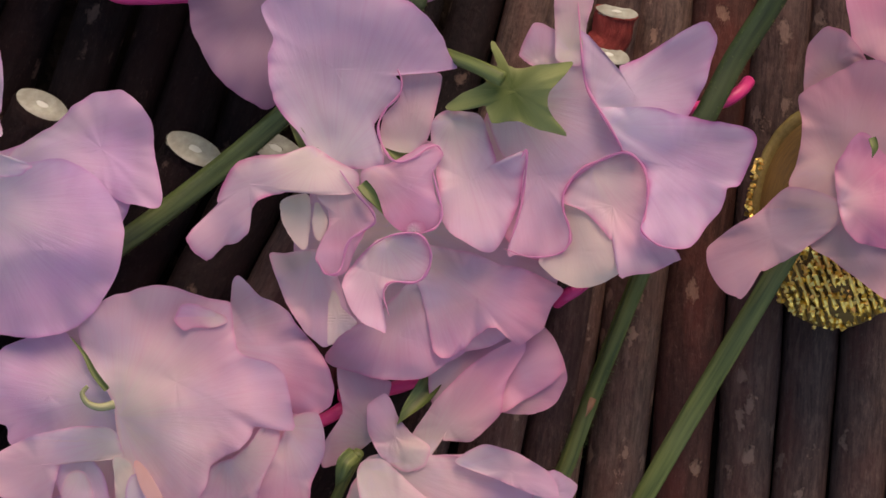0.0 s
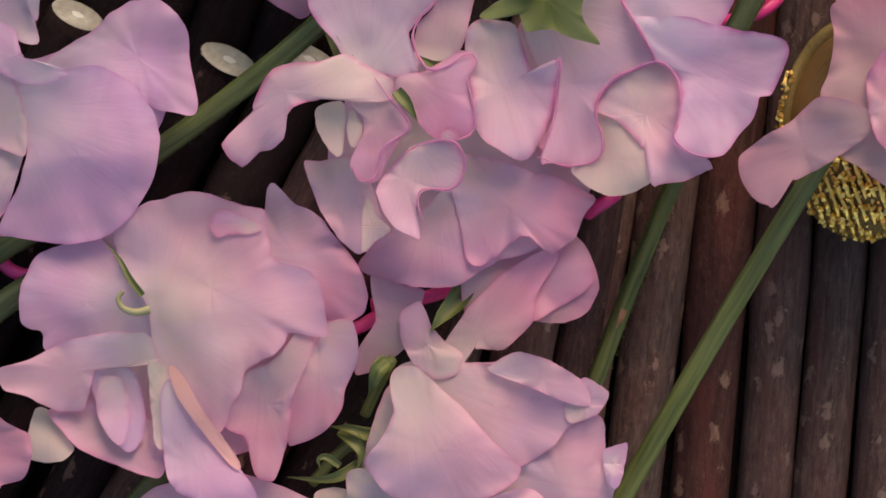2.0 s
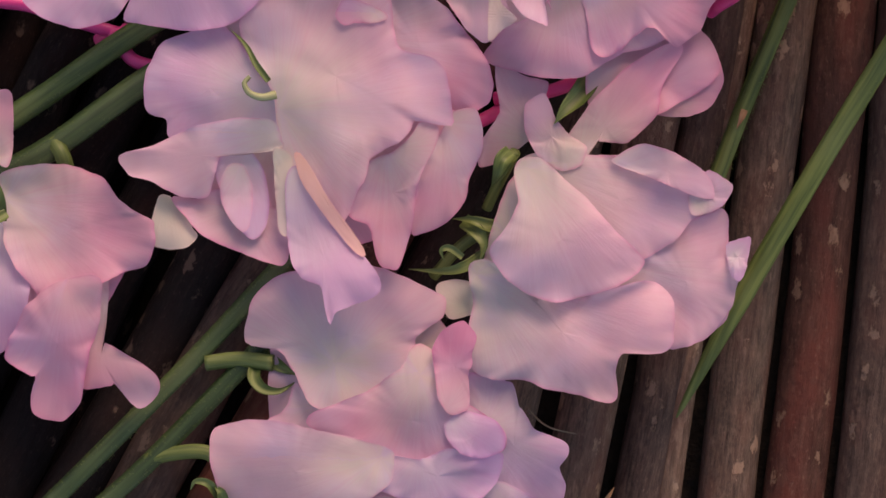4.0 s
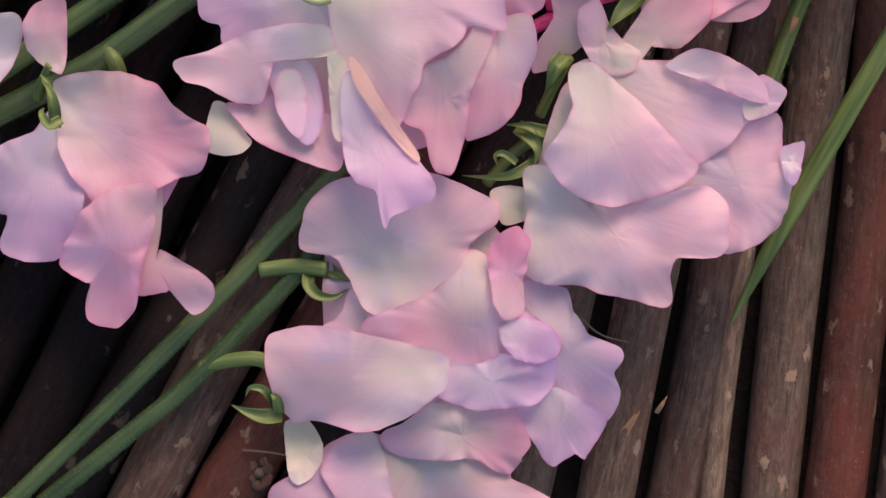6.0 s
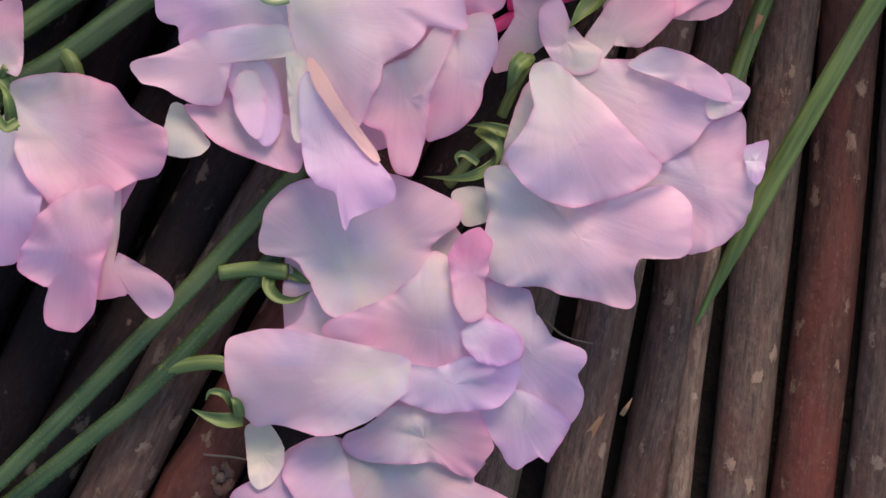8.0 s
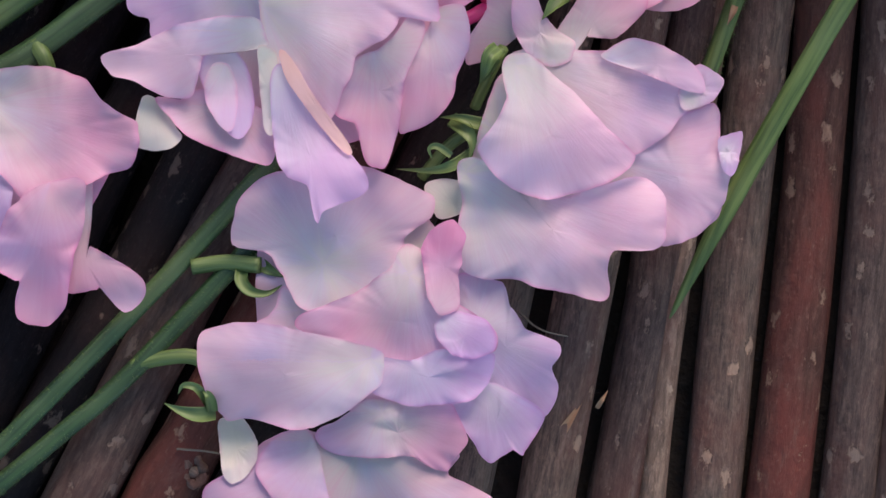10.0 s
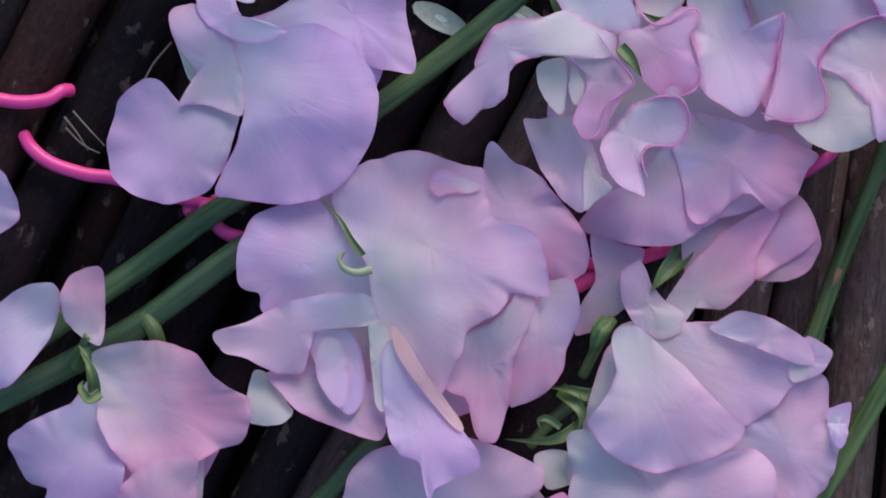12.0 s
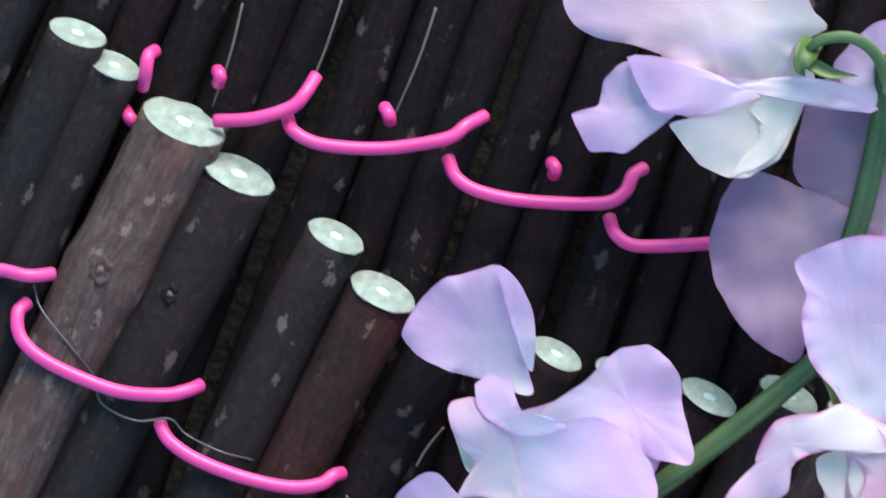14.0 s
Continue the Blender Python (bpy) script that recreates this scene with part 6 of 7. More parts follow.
blossom = group_thing("sweet_pea_flower", "violet sweet pea flower behind, its shade darkened into the petals", "flower", "sweet pea flowers", None)
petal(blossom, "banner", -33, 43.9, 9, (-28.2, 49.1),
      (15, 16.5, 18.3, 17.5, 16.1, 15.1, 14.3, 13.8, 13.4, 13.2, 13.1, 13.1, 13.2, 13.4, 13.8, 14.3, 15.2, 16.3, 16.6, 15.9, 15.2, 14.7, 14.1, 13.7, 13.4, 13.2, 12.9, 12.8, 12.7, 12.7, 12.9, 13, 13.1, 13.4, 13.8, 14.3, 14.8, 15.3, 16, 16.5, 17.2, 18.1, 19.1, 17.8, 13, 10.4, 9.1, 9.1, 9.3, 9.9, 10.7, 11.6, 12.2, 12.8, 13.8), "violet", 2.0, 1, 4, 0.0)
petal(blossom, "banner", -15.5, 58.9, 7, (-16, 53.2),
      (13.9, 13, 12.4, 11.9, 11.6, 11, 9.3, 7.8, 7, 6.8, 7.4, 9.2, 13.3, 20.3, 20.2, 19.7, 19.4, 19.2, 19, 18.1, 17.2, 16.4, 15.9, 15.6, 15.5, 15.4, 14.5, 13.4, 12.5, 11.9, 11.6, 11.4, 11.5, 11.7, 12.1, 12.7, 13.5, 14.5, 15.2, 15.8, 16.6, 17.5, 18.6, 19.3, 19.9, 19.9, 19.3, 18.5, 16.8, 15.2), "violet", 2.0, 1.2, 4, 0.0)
leaflet(blossom, "sepal", ((3.7, 56.7, 6), (7.5, 54, 7.5), (10.5, 55.1, 6)), 2.88, CALYX_M)
leaflet(blossom, "sepal", ((3.3, 56.2, 5), (5.6, 52.9, 7), (7.7, 52.5, 6)), 2.16, CALYX_M)
blossom = group_thing("sweet_pea_flower", "white and lavender sweet pea flower nodding on a green pedicel", "flower", "sweet pea flowers", None)
petal(blossom, "petal", -41.2, 74.7, 10, (-32.7, 76.2),
      (13.4, 13.2, 13.2, 13.2, 13.1, 12.3, 10.7, 9.6, 8.9, 8.4, 8.1, 8.1, 8.2, 8.5, 9, 9.8, 11, 12.7, 14.1, 14.2, 14.1, 13.9, 13.9, 12.8, 11.6, 10.7, 10, 9.5, 9, 8.8, 8.7, 8.8, 9.2, 9.7, 10.4, 11.4, 11.8, 11.9, 12.1, 12.5, 13), "cream", 1, 0.8, 4, 0.0)
petal(blossom, "banner", -48.6, 89.1, 14, (-32.1, 79),
      (20.2, 20, 19.9, 19.3, 18, 17.1, 16.3, 15.7, 15.2, 14.8, 14.6, 14, 13.5, 13.2, 13, 12.9, 12.9, 13.1, 13.4, 13.9, 14.6, 15.4, 16.5, 17.5, 18.8, 20.3, 22, 23.4, 23.6, 23.6, 23.3, 22.3, 20.6, 18.5, 15.9, 14.1, 13.1, 12.4, 11.9, 11.6, 11.5, 11.4, 11.5, 11.7, 12, 12.5, 13.2, 14.1, 15.2, 16.7, 18.5, 19.7, 20.5, 20.4, 19.2, 19.6, 21.5, 23.5, 21.1), "cream", 2.0, 1, 4, 0.0)
petal(blossom, "wing", -40.4, 73.2, 18, (-32.5, 74.8),
      (19.1, 14.8, 10.6, 7.9, 5.3, 3.9, 3.2, 2.7, 2.4, 2.2, 2, 1.9, 1.9, 1.8, 1.8, 1.8, 1.8, 1.8, 1.9, 2, 2.1, 2.2, 2.4, 2.7, 3.1, 3.6, 4.5, 6, 14, 21.3, 20.4, 19.3, 18.3, 17.5, 16.5, 14.3, 12, 9.6, 7.9, 6.2, 4.9, 4, 3.4, 3, 2.7, 2.5, 2.3, 2.2, 2.1, 2.1, 2, 2, 2, 2, 2.1, 2.2, 2.3, 2.4, 2.6, 2.9, 3.2, 3.7, 22.5, 21.8), "lilac", 2.0, 1, 4, 0.0)
petal(blossom, "wing", -62, 69.2, 16, (-54.1, 71.1),
      (9.5, 8.2, 6.1, 5.4, 5.4, 5.6, 5.9, 6.4, 7.1, 8.1, 9.1, 9.2, 9, 8.5, 7.8, 7.2, 6.8, 6, 5.3, 4.8, 4.5, 4.3, 4.3, 4.8, 6.2, 8.6, 8.5, 8.3, 8.1, 8.1, 8.2, 8.4, 8.5, 7.9, 7.3, 7, 6.9, 7, 7.1, 6.9, 6.6, 6.4, 6.2, 6.2, 6.2, 6.4, 6.7, 7.1, 7.7, 8.5), "lilac", 2.0, 0.8, 4, 0.0)
petal(blossom, "keel", -40.5, 65.6, 15, (-33.2, 72),
      (8.8, 9.5, 10.3, 11.4, 11.9, 11.6, 11.2, 10.4, 9.2, 8.2, 7.5, 7, 6.6, 6.3, 6, 5.7, 5.6, 5.6, 5.6, 5.8, 6, 6.6, 7.8, 10.2, 12.9, 12, 11.1, 10.5, 10, 9.7, 9.4, 8.9, 8.6, 8.4, 8.3, 8.2, 8, 7.9, 7.8, 7.7, 7.5, 7.4, 7.4, 7.5, 7.6, 7.8, 7.8, 7.9, 8.1, 8.4), "ivory", 2.0, 0.8, 4, 2)
petal(blossom, "keel", -35.7, 66.5, 17, (-33.4, 71.9),
      (3.7, 3.9, 4.2, 4.6, 5.2, 5.9, 6.8, 7, 6.9, 6.7, 6.6, 6.5, 6.1, 5.7, 5.4, 5.2, 5.1, 5.1, 5.1, 5.1, 2.6, 2, 1.9, 1.8, 1.8, 1.8, 1.8, 1.8, 1.9, 2.1, 2.3, 2.6, 10.3, 9.2, 8.2, 7.2, 6.4, 5.7, 5.2, 4.7, 4.2, 3.9, 3.6, 3.5, 3.3, 3.3, 3.2, 3.3, 3.3, 3.5), "ivory", 2.0, 0.4, 4, 0.0)
petal(blossom, "banner", -14.9, 76.6, 9, (-15.6, 72.1),
      (7.3, 7.5, 7.7, 8.1, 8.7, 8.9, 9, 9.2, 9.4, 9.6, 9.2, 8.9, 8.6, 8.5, 8.4, 8.2, 8, 7.9, 8, 8.1, 8.4, 8.9, 9.5, 9.5, 9, 8.5, 8.2, 8.1, 7.9, 7.8, 7.8, 8, 8.2, 8.6, 9, 9, 9.1, 9.3, 9.6, 9.8, 9.5, 8.7, 8.2, 7.7, 7.5, 7.4), "lilac", 2.0, 1, 4, 0.0)
leaflet(blossom, "sepal", ((-28.2, 81.9, 15), (-30.1, 79.2, 19), (-30.9, 76.7, 19), (-30, 75.3, 17)), 2.45, CALYX_M)
leaflet(blossom, "sepal", ((-29.6, 77.7, 18), (-25.7, 75.7, 19), (-20.6, 75.3, 17)), 1.44, CALYX_M)
stalk(blossom, "pedicel", ((-29.4, 79.8, 17), (-27.2, 81.6, 19), (-22.4, 81.9, 20), (-18.2, 79.6, 18), (-15.7, 75.9, 14), (-15.4, 71, 12)), 1.0, 1.1, CALYX_M, 0.9, 0.05, 11)
blossom = group_thing("sweet_pea_flower", "rosy sweet pea flower in front of a gold ribbon", "flower", "sweet pea flowers", None)
petal(blossom, "petal", 79.4, 15.7, 9, (76.3, 16.4),
      (15, 15.1, 15.4, 16.1, 17.2, 17.5, 17.4, 17.3, 17.4, 17.6, 18.1, 17.9, 17.5, 17.3, 17.3, 17.4, 17.8, 17.1, 16.4, 15.9, 15.7, 15.7, 16.1, 16.7, 17.3, 17, 16.8, 16.8, 17, 17.3, 17.4, 17.1, 17.2, 17.5, 18, 18.6, 19.2, 17.7, 16.5, 15.7, 15.2), "dusty", 1, 0.8, 4, 0.0)
petal(blossom, "banner", 85.5, 42.4, 12, (78.9, 26.3),
      (12.9, 13, 13.3, 13.9, 14.6, 15.5, 15.6, 15, 14.3, 13.7, 13.2, 12.9, 12.8, 12.9, 13.1, 13.3, 13.6, 14.2, 15, 16.1, 17.6, 17.9, 16.3, 15, 14.4, 14.1, 13.9, 13.9, 14.1, 14, 13.3, 12.6, 12.2, 12.1, 12.2, 12.5, 13, 13.5, 13.8, 14.5, 15.4, 16.5, 17.6, 18, 16.4, 15.2, 14.3, 13.6, 13.2, 13), "rose", 2.0, 1.3, 5, 0.0)
petal(blossom, "frill", 68.8, 32.8, 14, (70.7, 28.2),
      (6.4, 6.1, 5.8, 5.6, 5.5, 5.5, 5.6, 5.8, 6.1, 6.2, 6.3, 6.5, 6.3, 5.9, 5.6, 5.4, 5.3, 5, 4.8, 4.7, 4.6, 4.7, 4.9, 5.2, 5.7, 6.3, 7.2, 7.8, 6.9, 6.2, 5.6, 5.3, 5.1, 4.9, 4.9, 4.8, 4.9, 5, 5.3, 5.7, 6.2), "dusty", 2.0, 0.8, 4, 0.0)
petal(blossom, "banner", 75.8, 19.9, 16, (70.5, 13.3),
      (15.4, 14.7, 14.1, 13.6, 13.2, 12.9, 12.6, 12.4, 12.3, 12.2, 12.3, 12.5, 12.8, 13.1, 13.3, 13.5, 13.6, 13.3, 13.2, 13.1, 13.3, 13.7, 14.4, 15, 14.2, 13.1, 12.4, 12.3, 12.4, 12.8, 13.7, 15.1, 17.1, 17.6, 15.9, 14.8, 13.9, 13.2, 12, 10.5, 9.3, 8.5, 8, 7.9, 8.5, 10, 13.1, 15.2, 15.7, 15.5, 15.2, 15, 15, 15.2, 15.4), "dusty", 2.0, 1.2, 4, 0.0)
petal(blossom, "wing", 58, 2.1, 18, (70.3, 7.3),
      (8.9, 10.4, 12.2, 13.3, 13.8, 13.3, 12.3, 11.5, 10.8, 10.3, 10, 9.6, 9.2, 8.3, 7.3, 6.5, 5.9, 5.5, 5.2, 5, 4.9, 4.9, 5, 5.2, 5.4, 5.8, 6.2, 6.8, 7.6, 8.6, 10, 11.5, 11.9, 12.2, 12.4, 12.5, 12.6, 12.7, 12.7, 12.3, 12, 6.8, 6.3, 5.9, 5.6, 5.4, 5.2, 5, 4.9, 4.9, 4.9, 4.9, 5, 5.2, 5.5, 5.9, 6.3, 6.9, 7.8), "dusty", 2.0, 0.9, 4, 0.0)
petal(blossom, "wing", 80.2, -1.7, 15, (70.6, 4.3),
      (13.3, 14.2, 14, 11.7, 9.8, 8.4, 7.2, 6.2, 5.4, 4.9, 4.5, 4.3, 4.1, 4.1, 4.1, 4.2, 4.6, 5.2, 6.4, 8.7, 12.2, 13.4, 14.5, 15.7, 15, 11.7, 10.1, 9, 8.2, 7.7, 7.4, 7.2, 7.1, 7.1, 7.2, 7.4, 7.7, 7.8, 8, 8.2, 8.5, 7.4, 7.4, 7.9, 8.7, 9.7, 10.9, 11.7, 12.1, 12.6), "dusty", 2.0, 0.9, 4, 0.0)
petal(blossom, "keel", 76, 9.3, 21, (70, 8.2),
      (7.1, 6.9, 6.9, 6.9, 7.1, 7.1, 7.1, 7, 7.1, 7.3, 7.7, 8.3, 9.1, 10.3, 10.9, 10.2, 9.6, 9.2, 9, 8.8, 8.5, 8.1, 7.7, 7.4, 7.1, 6.9, 6.8, 6.8, 6.9, 7.1, 7.3, 7.4, 7.6, 7.8, 8.1, 8.3, 8.6, 8.9, 9.3, 9.8, 9.7, 9.6, 9.5, 9.5, 9.2, 8.7, 8.3, 7.9, 7.6, 7.3), "rose", 2.0, 1.6, 6, 0.0)
leaflet(blossom, "sepal", ((74.7, 19.4, 22), (75.1, 17.6, 22.5), (74.7, 15.9, 22)), 0.79, CALYX_M)
blossom = group_thing("sweet_pea_flower", "greyish pink sweet pea flower half shaded by its neighbours", "flower", "sweet pea flowers", None)
petal(blossom, "petal", -37.5, -82.7, 3.5, (-36.7, -74.5),
      (21.5, 19.6, 18.4, 17.7, 17.4, 17.5, 17.9, 18.8, 19.4, 20.6, 22, 23.5, 23.6, 23.7, 24.1, 24.8, 25.5, 24, 22.7, 21.9, 21.5, 21.5, 21.9, 22.2, 22.5, 22.5, 20.9, 19.6, 18.8, 18.4, 18.4, 18.8, 19.3, 20.2, 21.6, 23.6, 26.3, 27.3, 27.7, 27.7, 24.4), "cream", 1, 0.8, 4, 0.0)
petal(blossom, "keel", -25.3, -62.7, 6.5, (-23.6, -64.2),
      (3.1, 3.1, 3.3, 3.5, 3.9, 3.7, 3.5, 3.4, 3.4, 3.4, 3.5, 3.7, 4, 4.2, 4, 3.5, 3.2, 3, 2.9, 3, 3.1, 3.4, 3.8, 3.9, 3.8, 3.7, 3.7, 3.8, 4, 3.7, 3.4, 3.2), "ivory", 2.0, 0.3, 4, 0.0)
petal(blossom, "wing", -51, -84.3, 6.8, (-50.8, -82.7),
      (6.8, 5.8, 4.9, 4.2, 3.8, 3.5, 3.3, 3.3, 3.3, 3.4, 3.6, 4, 5, 6.5, 6.2, 5.5, 5.1, 4.8, 4.9, 5.2, 5.8, 7.8, 7.9, 6.2, 5.1, 4.4, 3.9, 3.6, 3.4, 3.2, 3.1, 3.1, 3.2, 3.3, 3.6, 4, 4.6, 5.5, 7, 8.8, 7.9), "cream", 2.0, 0.4, 4, 0.0)
petal(blossom, "banner", -14.5, -89.1, 7.5, (-20.3, -86.5),
      (9.8, 9.1, 7.6, 6.5, 5.6, 5, 4.6, 4.4, 4.5, 4.7, 5, 5.3, 5.8, 6.4, 7.2, 11.2, 12, 12.6, 13.3, 14.4, 15.6, 14.8, 13.1, 11.7, 10.4, 9.3, 8.4, 7.8, 7.3, 6.9, 6.7, 6.5, 6.4, 6.3, 6.4, 6.5, 6.6, 6.9, 7.2, 7.6, 8.2, 8.7, 9, 9.3, 9.7, 10.2, 10.9, 11.9, 13.1, 14.4, 13.9, 13.2, 12.5, 11.7, 10.1, 9.1, 9.2, 9.5, 9.8), "lilac", 2.0, 1.0, 6, 0.0)
petal(blossom, "frill", -16, -102.2, 8, (-18.2, -95.6),
      (8.4, 8.6, 8.2, 7.6, 7, 6.6, 6.3, 6.1, 5.9, 5.8, 5.8, 5.8, 5.9, 6, 6.2, 6.5, 6.6, 6.8, 7.1, 7.5, 7.9, 7.9, 7.7, 7.7, 7.7, 7.8, 8.1, 8.4, 8.5, 7.9, 7.2, 6.7, 6.4, 6.1, 5.9, 5.9, 5.9, 6, 6.2, 6.6, 7, 7.4, 7.7, 7.8, 7.3, 6.8, 6.5, 6.3, 6.1, 6.1, 7.7, 7.4, 7.3, 7.2, 7.2, 7.4, 7.6, 7.8, 8.1), "lilac", 2.0, 0.8, 4, 0.0)
petal(blossom, "banner", -44.4, -69.6, 9, (-46.8, -74.5),
      (12.2, 14.2, 17.2, 18.3, 18.7, 17.4, 16.3, 15.4, 14.7, 14.1, 13.7, 13.5, 13.3, 13.2, 13.1, 12.9, 12.7, 12.7, 12.8, 12.9, 13.2, 13.7, 14.2, 14.9, 15.8, 16.7, 17.3, 17.9, 18.3, 18.5, 18.3, 18.6, 18.7, 18.1, 13.6, 12, 11.6, 11.5, 11.5, 11.6, 12, 12.4, 13.1, 13.6, 13.8, 13.9, 14, 14.3, 14.6, 15.1, 15.7, 16, 16.1, 16.3, 16.6, 16.8, 16.6, 16.3, 16.1, 16, 15.9, 14.8, 13.2, 12), "cream", 2.0, 0.9, 4, 0.0)
petal(blossom, "banner", -33, -84.6, 11.5, (-31.6, -76.4),
      (14.6, 12.8, 11.5, 10.5, 9.7, 9.1, 8.7, 8.5, 8.4, 8.9, 9.8, 11.1, 12.7, 13.5, 13.8, 12.8, 10.6, 9.4, 9, 8.7, 8.6, 8.6, 8.7, 8.9, 9.3, 10, 11.2, 12.9, 15.2, 18.2, 18.6, 15.8, 14.1, 12.8, 11.9, 11.1, 10.5, 10, 9.7, 9.4, 9.2, 9, 8.7, 8.5, 8.3, 8.3, 8.3, 8.4, 8.6, 9, 9.5, 10.2, 11.1, 12.4, 13.8, 15.7, 17.4, 17.3, 16.7), "pink", 2.0, 1.0, 5, 0.0)
petal(blossom, "frill", -28.1, -94.5, 12.5, (-31.5, -90.5),
      (11, 11.5, 11.9, 12.1, 10.3, 8.7, 7.6, 6.7, 6.1, 5.7, 5.3, 5.1, 4.8, 4.5, 4.3, 4.1, 4, 3.9, 3.9, 4, 4.2, 4.5, 5.2, 6.6, 9.5, 13, 12.6, 12, 11.5, 11.1, 10.2, 9, 8.1, 7.4, 6.9, 6.5, 6.2, 5.9, 5.7, 5.5, 5.3, 5.2, 5.2, 5.2, 5.3, 5.5, 5.7, 6, 6.5, 7.1, 7.9, 8.8, 9.3, 9.9, 10.6), "lilac", 2.0, 0.8, 4, 0.0)
petal(blossom, "frill", -21.6, -87, 13, (-26.6, -83.4),
      (5.3, 5.1, 4.9, 4.7, 4.6, 4.4, 4.2, 4, 3.9, 3.8, 3.8, 3.9, 4, 4.3, 4.5, 4.7, 4.8, 5, 5.3, 5.5, 5.7, 5.8, 5.5, 5.3, 5, 4.7, 4.5, 4.3, 4.2, 4.2, 4.2, 4.1, 4, 4, 4.1, 4.2, 4.3, 4.4, 4.5, 4.7, 4.9, 5.2, 5.6, 5.7, 5.6, 5.5), "lilac", 2.0, 0.5, 4, 0.0)
petal(blossom, "wing", -53.5, -93.9, 14.5, (-38.5, -91.5),
      (17.3, 17.5, 17.7, 15.7, 13.4, 11.9, 10.8, 9.9, 9.3, 8.9, 8.6, 8.4, 8.3, 8.3, 8.4, 8.6, 8.8, 9.1, 9.5, 10, 10.7, 11.6, 12.7, 13.7, 15, 16.4, 16.4, 15.9, 15.4, 15, 14.6, 14.3, 14, 13.8, 13.7, 13.5, 13.4, 11.4, 10.4, 9.8, 9.4, 9.2, 9.1, 9.2, 9.4, 9.7, 9.9, 10.1, 10.3, 10.7, 10.9, 11.3, 11.7, 12.4, 12.9, 13.6, 14.4, 15.6, 17), "cream", 1, 0.7, 4, 2)
petal(blossom, "keel", -25.5, -74.8, 17, (-26.7, -82.3),
      (3.1, 3.3, 3.4, 3.5, 3.6, 3.8, 4.2, 5.1, 6.5, 7, 7.4, 7.8, 8.3, 8, 7.6, 7.2, 6.8, 6.5, 6.1, 5.7, 5.4, 5.1, 4.9, 4.5, 4.2, 4, 3.8, 3.7, 3.6, 3.6, 3.7, 3.7, 3.9, 4.1, 4.4, 4.8, 5.3, 6, 6.7, 7.4, 8.3, 8.6, 8.5, 8.3, 8.1, 6.9, 5.4, 4.4, 3.8, 3.3, 3, 2.9, 2.8, 2.8, 2.9), "rose", 2.0, 0.9, 5, 0.0)
leaflet(blossom, "sepal", ((-60.9, -74.5, 5), (-61.4, -77.2, 7), (-59.7, -79.3, 8), (-56.7, -79.7, 8), (-53.9, -78.1, 7)), 1.37, CALYX_M)
leaflet(blossom, "sepal", ((-59.6, -73.5, 5), (-56.5, -75.5, 7), (-53.7, -76.9, 7)), 1.37, CALYX_M)
stalk(blossom, "pedicel", ((-70.3, -75, 4.5), (-64.2, -74.2, 5), (-58, -74.7, 7)), 1.4, 1.5, CALYX_M, 0.9, 0.05, 13)
blossom = group_thing("sweet_pea_flower", "blush sweet pea flower at the foot of the cluster", "flower", "sweet pea flowers", None)
petal(blossom, "wing", -43.7, -116.8, 5, (-40.4, -107.1),
      (27.7, 23.3, 19.7, 23.2, 18.9, 14.1, 12.5, 11.5, 10.9, 10.5, 10.3, 10.3, 10.6, 11, 11.7, 12.7, 14.1, 15.6, 16.3, 16.9, 17.6, 17.7, 18.2, 20.5, 24.1, 24.9, 24.6, 23, 21.6, 19.9, 17.3, 15.2, 13.7, 12.6, 11.9, 11.4, 11, 10.9, 10.9, 11, 11.4, 11.9, 12.6, 13.4, 14.3, 15.5, 17.1, 19.3, 22.4, 26.8), "pink", 2.0, 0.9, 4, 0.0)
petal(blossom, "keel", -62.3, -107.3, 7, (-62.8, -104.2),
      (3.8, 3.8, 3.9, 3.8, 3.9, 4, 4.2, 4.5, 4.9, 5.4, 5.4, 5.5, 5.7, 5.9, 5.9, 5.2, 4.4, 3.8, 3.5, 3.2, 3.1, 3, 3.1, 3.1, 3.3, 3.6, 4, 4.6, 5.3, 5.9, 6.2, 5.9, 5.6, 5.2, 4.8, 4.5, 4.3, 4.2, 4.1, 3.9, 3.8), "ivory", 2.0, 0.4, 4, 0.0)
petal(blossom, "frill", -51.7, -112.2, 7.5, (-46.5, -106),
      (5.1, 5, 5, 5.1, 5.3, 5.6, 6, 6.5, 7.3, 8.1, 8.7, 8.5, 8.3, 8.2, 8.2, 8, 7.8, 7.6, 7.5, 7.4, 7.3, 7.3, 7.2, 6.7, 6.3, 6, 5.8, 5.7, 5.7, 5.7, 5.9, 6.2, 6.6, 7.1, 7.6, 7.8, 8.2, 8.6, 9.2, 9.9, 9.4, 8, 6.9, 6.1, 5.6, 5.3), "cream", 2.0, 0.8, 4, 0.0)
petal(blossom, "banner", -33.5, -104.4, 9.5, (-36.4, -100.7),
      (12.2, 11.7, 11.3, 11, 10.8, 10.1, 8.7, 7.6, 6.8, 6.2, 5.8, 5.5, 5.3, 5.3, 5.4, 5.6, 5.9, 6.3, 6.9, 7.5, 8, 8.3, 8.6, 9, 9.5, 10.3, 11.4, 13.9, 14.6, 14, 12.8, 10.9, 8.8, 7.4, 6.5, 5.8, 5.4, 5, 4.7, 4.4, 4.3, 4.2, 4.1, 4.2, 4.3, 4.5, 4.9, 6.3, 9.3, 11.2, 11.2, 11.2, 11.5, 12.1, 12.6), "pink", 2.0, 0.9, 4, 0.0)
leaflet(blossom, "sepal", ((-65.9, -100.9, 7), (-68.8, -101, 10), (-71.8, -100.3, 10.5), (-74.9, -99.1, 9)), 1.58, CALYX_M)
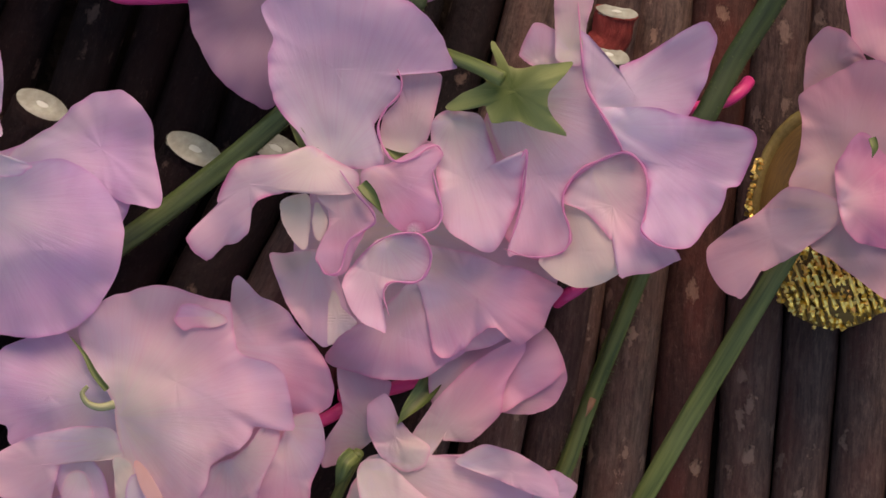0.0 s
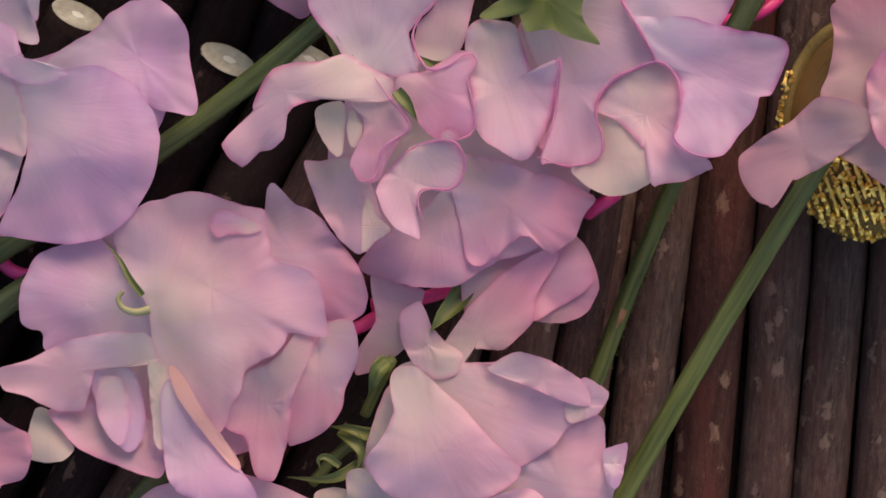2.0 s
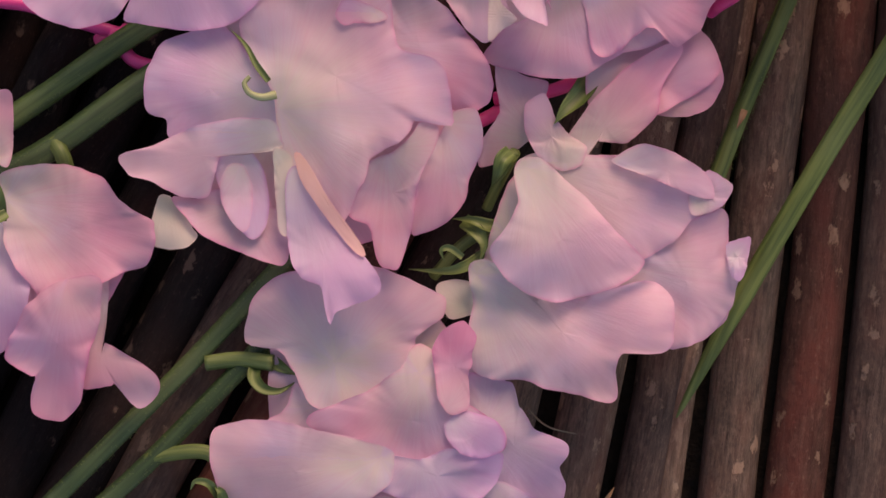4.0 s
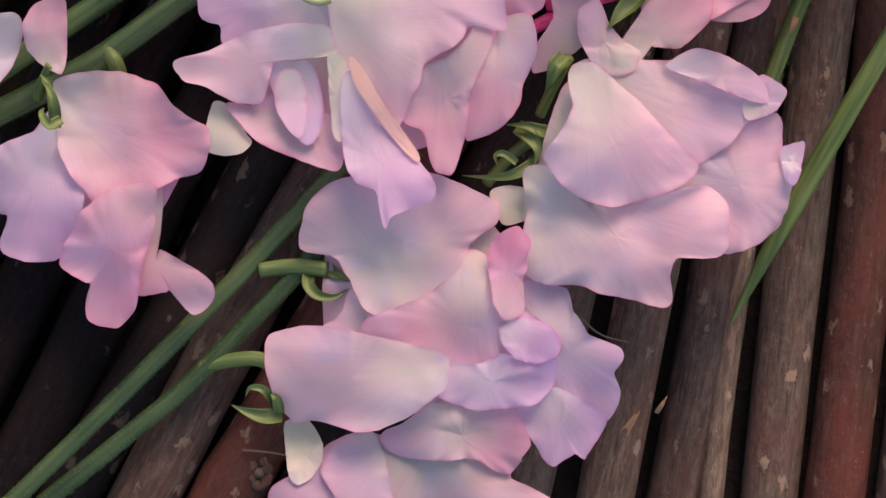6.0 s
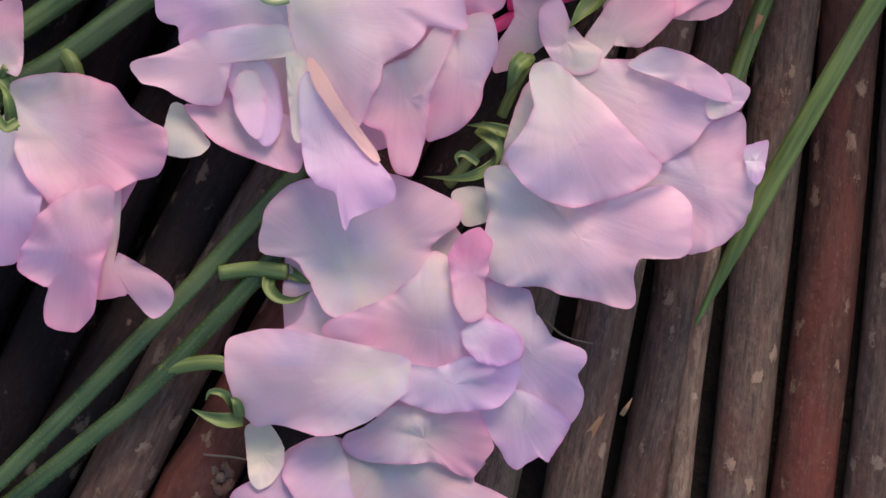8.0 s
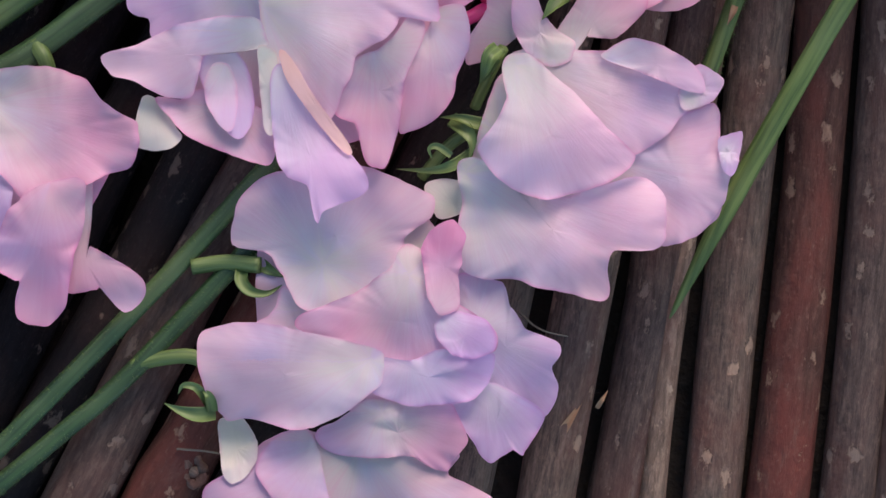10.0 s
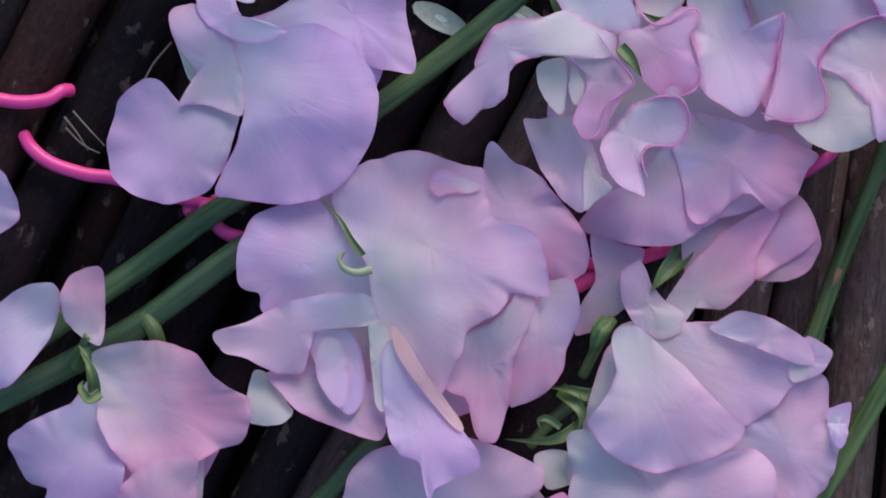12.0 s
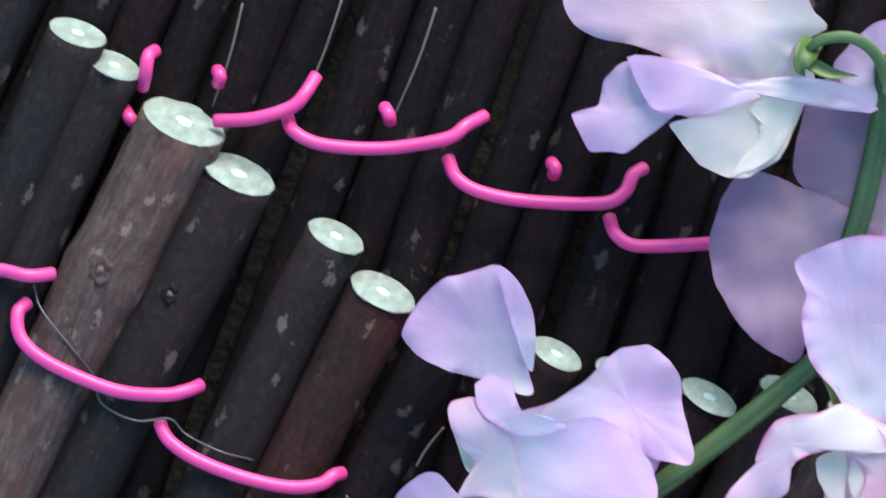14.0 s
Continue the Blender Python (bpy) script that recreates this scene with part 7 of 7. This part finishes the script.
leaflet(blossom, "sepal", ((-66.9, -99.6, 8), (-68.8, -96.4, 11), (-71.3, -95.9, 11), (-72.3, -97.5, 10)), 0.86, CALYX_M)
leaflet(blossom, "sepal", ((-66.3, -100.6, 8), (-66.7, -97.9, 11), (-68.3, -96.5, 10)), 1.15, CALYX_M)
stalk(blossom, "pedicel", ((-80.9, -92.8, 3.5), (-76.3, -91.4, 4), (-69.6, -91.1, 5), (-65, -95.1, 5)), 1.3, 1.4, CALYX_M, 0.9, 0.05, 14)
lay_petals()
rolled_margin(edged_flower, ((23.8, 43.4), (24.2, 35.5), (25.2, 28.6), (28.6, 22.7), (30.9, 18.8), (31.7, 17.0)))
rolled_margin(edged_flower, ((10.7, 0.1), (15.3, -1.4), (20.3, -0.9), (22.2, 1.1), (22.2, 4.0), (21.2, 7.0), (21.5, 10.4), (24.2, 13.9), (28.1, 15.8), (32.1, 17.0), (35.0, 14.9), (36.0, 10.9), (35.5, 6.0), (34.7, 3.5), (37.0, 1.1), (39.9, 0.1), (42.4, 0.1)))
rolled_margin(edged_flower, ((13.7, 16.0), (14.7, 17.3), (14.4, 11.9), (13.4, 6.0), (11.4, 0.1)))
rolled_margin(curled_flower, ((-8.0, 31.6), (-7.3, 29.6), (-7.7, 27.1), (-10.0, 24.7), (-11.4, 21.5), (-10.4, 17.6), (-8.3, 15.3), (-5.3, 15.8), (-2.7, 17.6), (-0.9, 18.0), (0.2, 16.3)))
rolled_margin(curled_flower, ((-1.9, 13.9), (-0.9, 9.9), (-0.2, 6.5), (-1.2, 3.8), (-4.1, 2.6)))
rolled_margin(curled_flower, ((-18.1, 13.9), (-15.3, 9.9), (-12.7, 7.0), (-11.9, 4.8), (-14.2, 3.0), (-16.6, 1.1), (-18.1, -3.8), (-20.6, -4.3), (-22.0, -1.9)))
rolled_margin(curled_flower, ((-13.2, 0.1), (-9.2, 2.3), (-4.3, 2.6), (-2.2, -0.4), (-2.7, -3.8), (-4.8, -5.8), (-9.2, -5.8), (-10.4, -7.8), (-9.4, -11.7)))
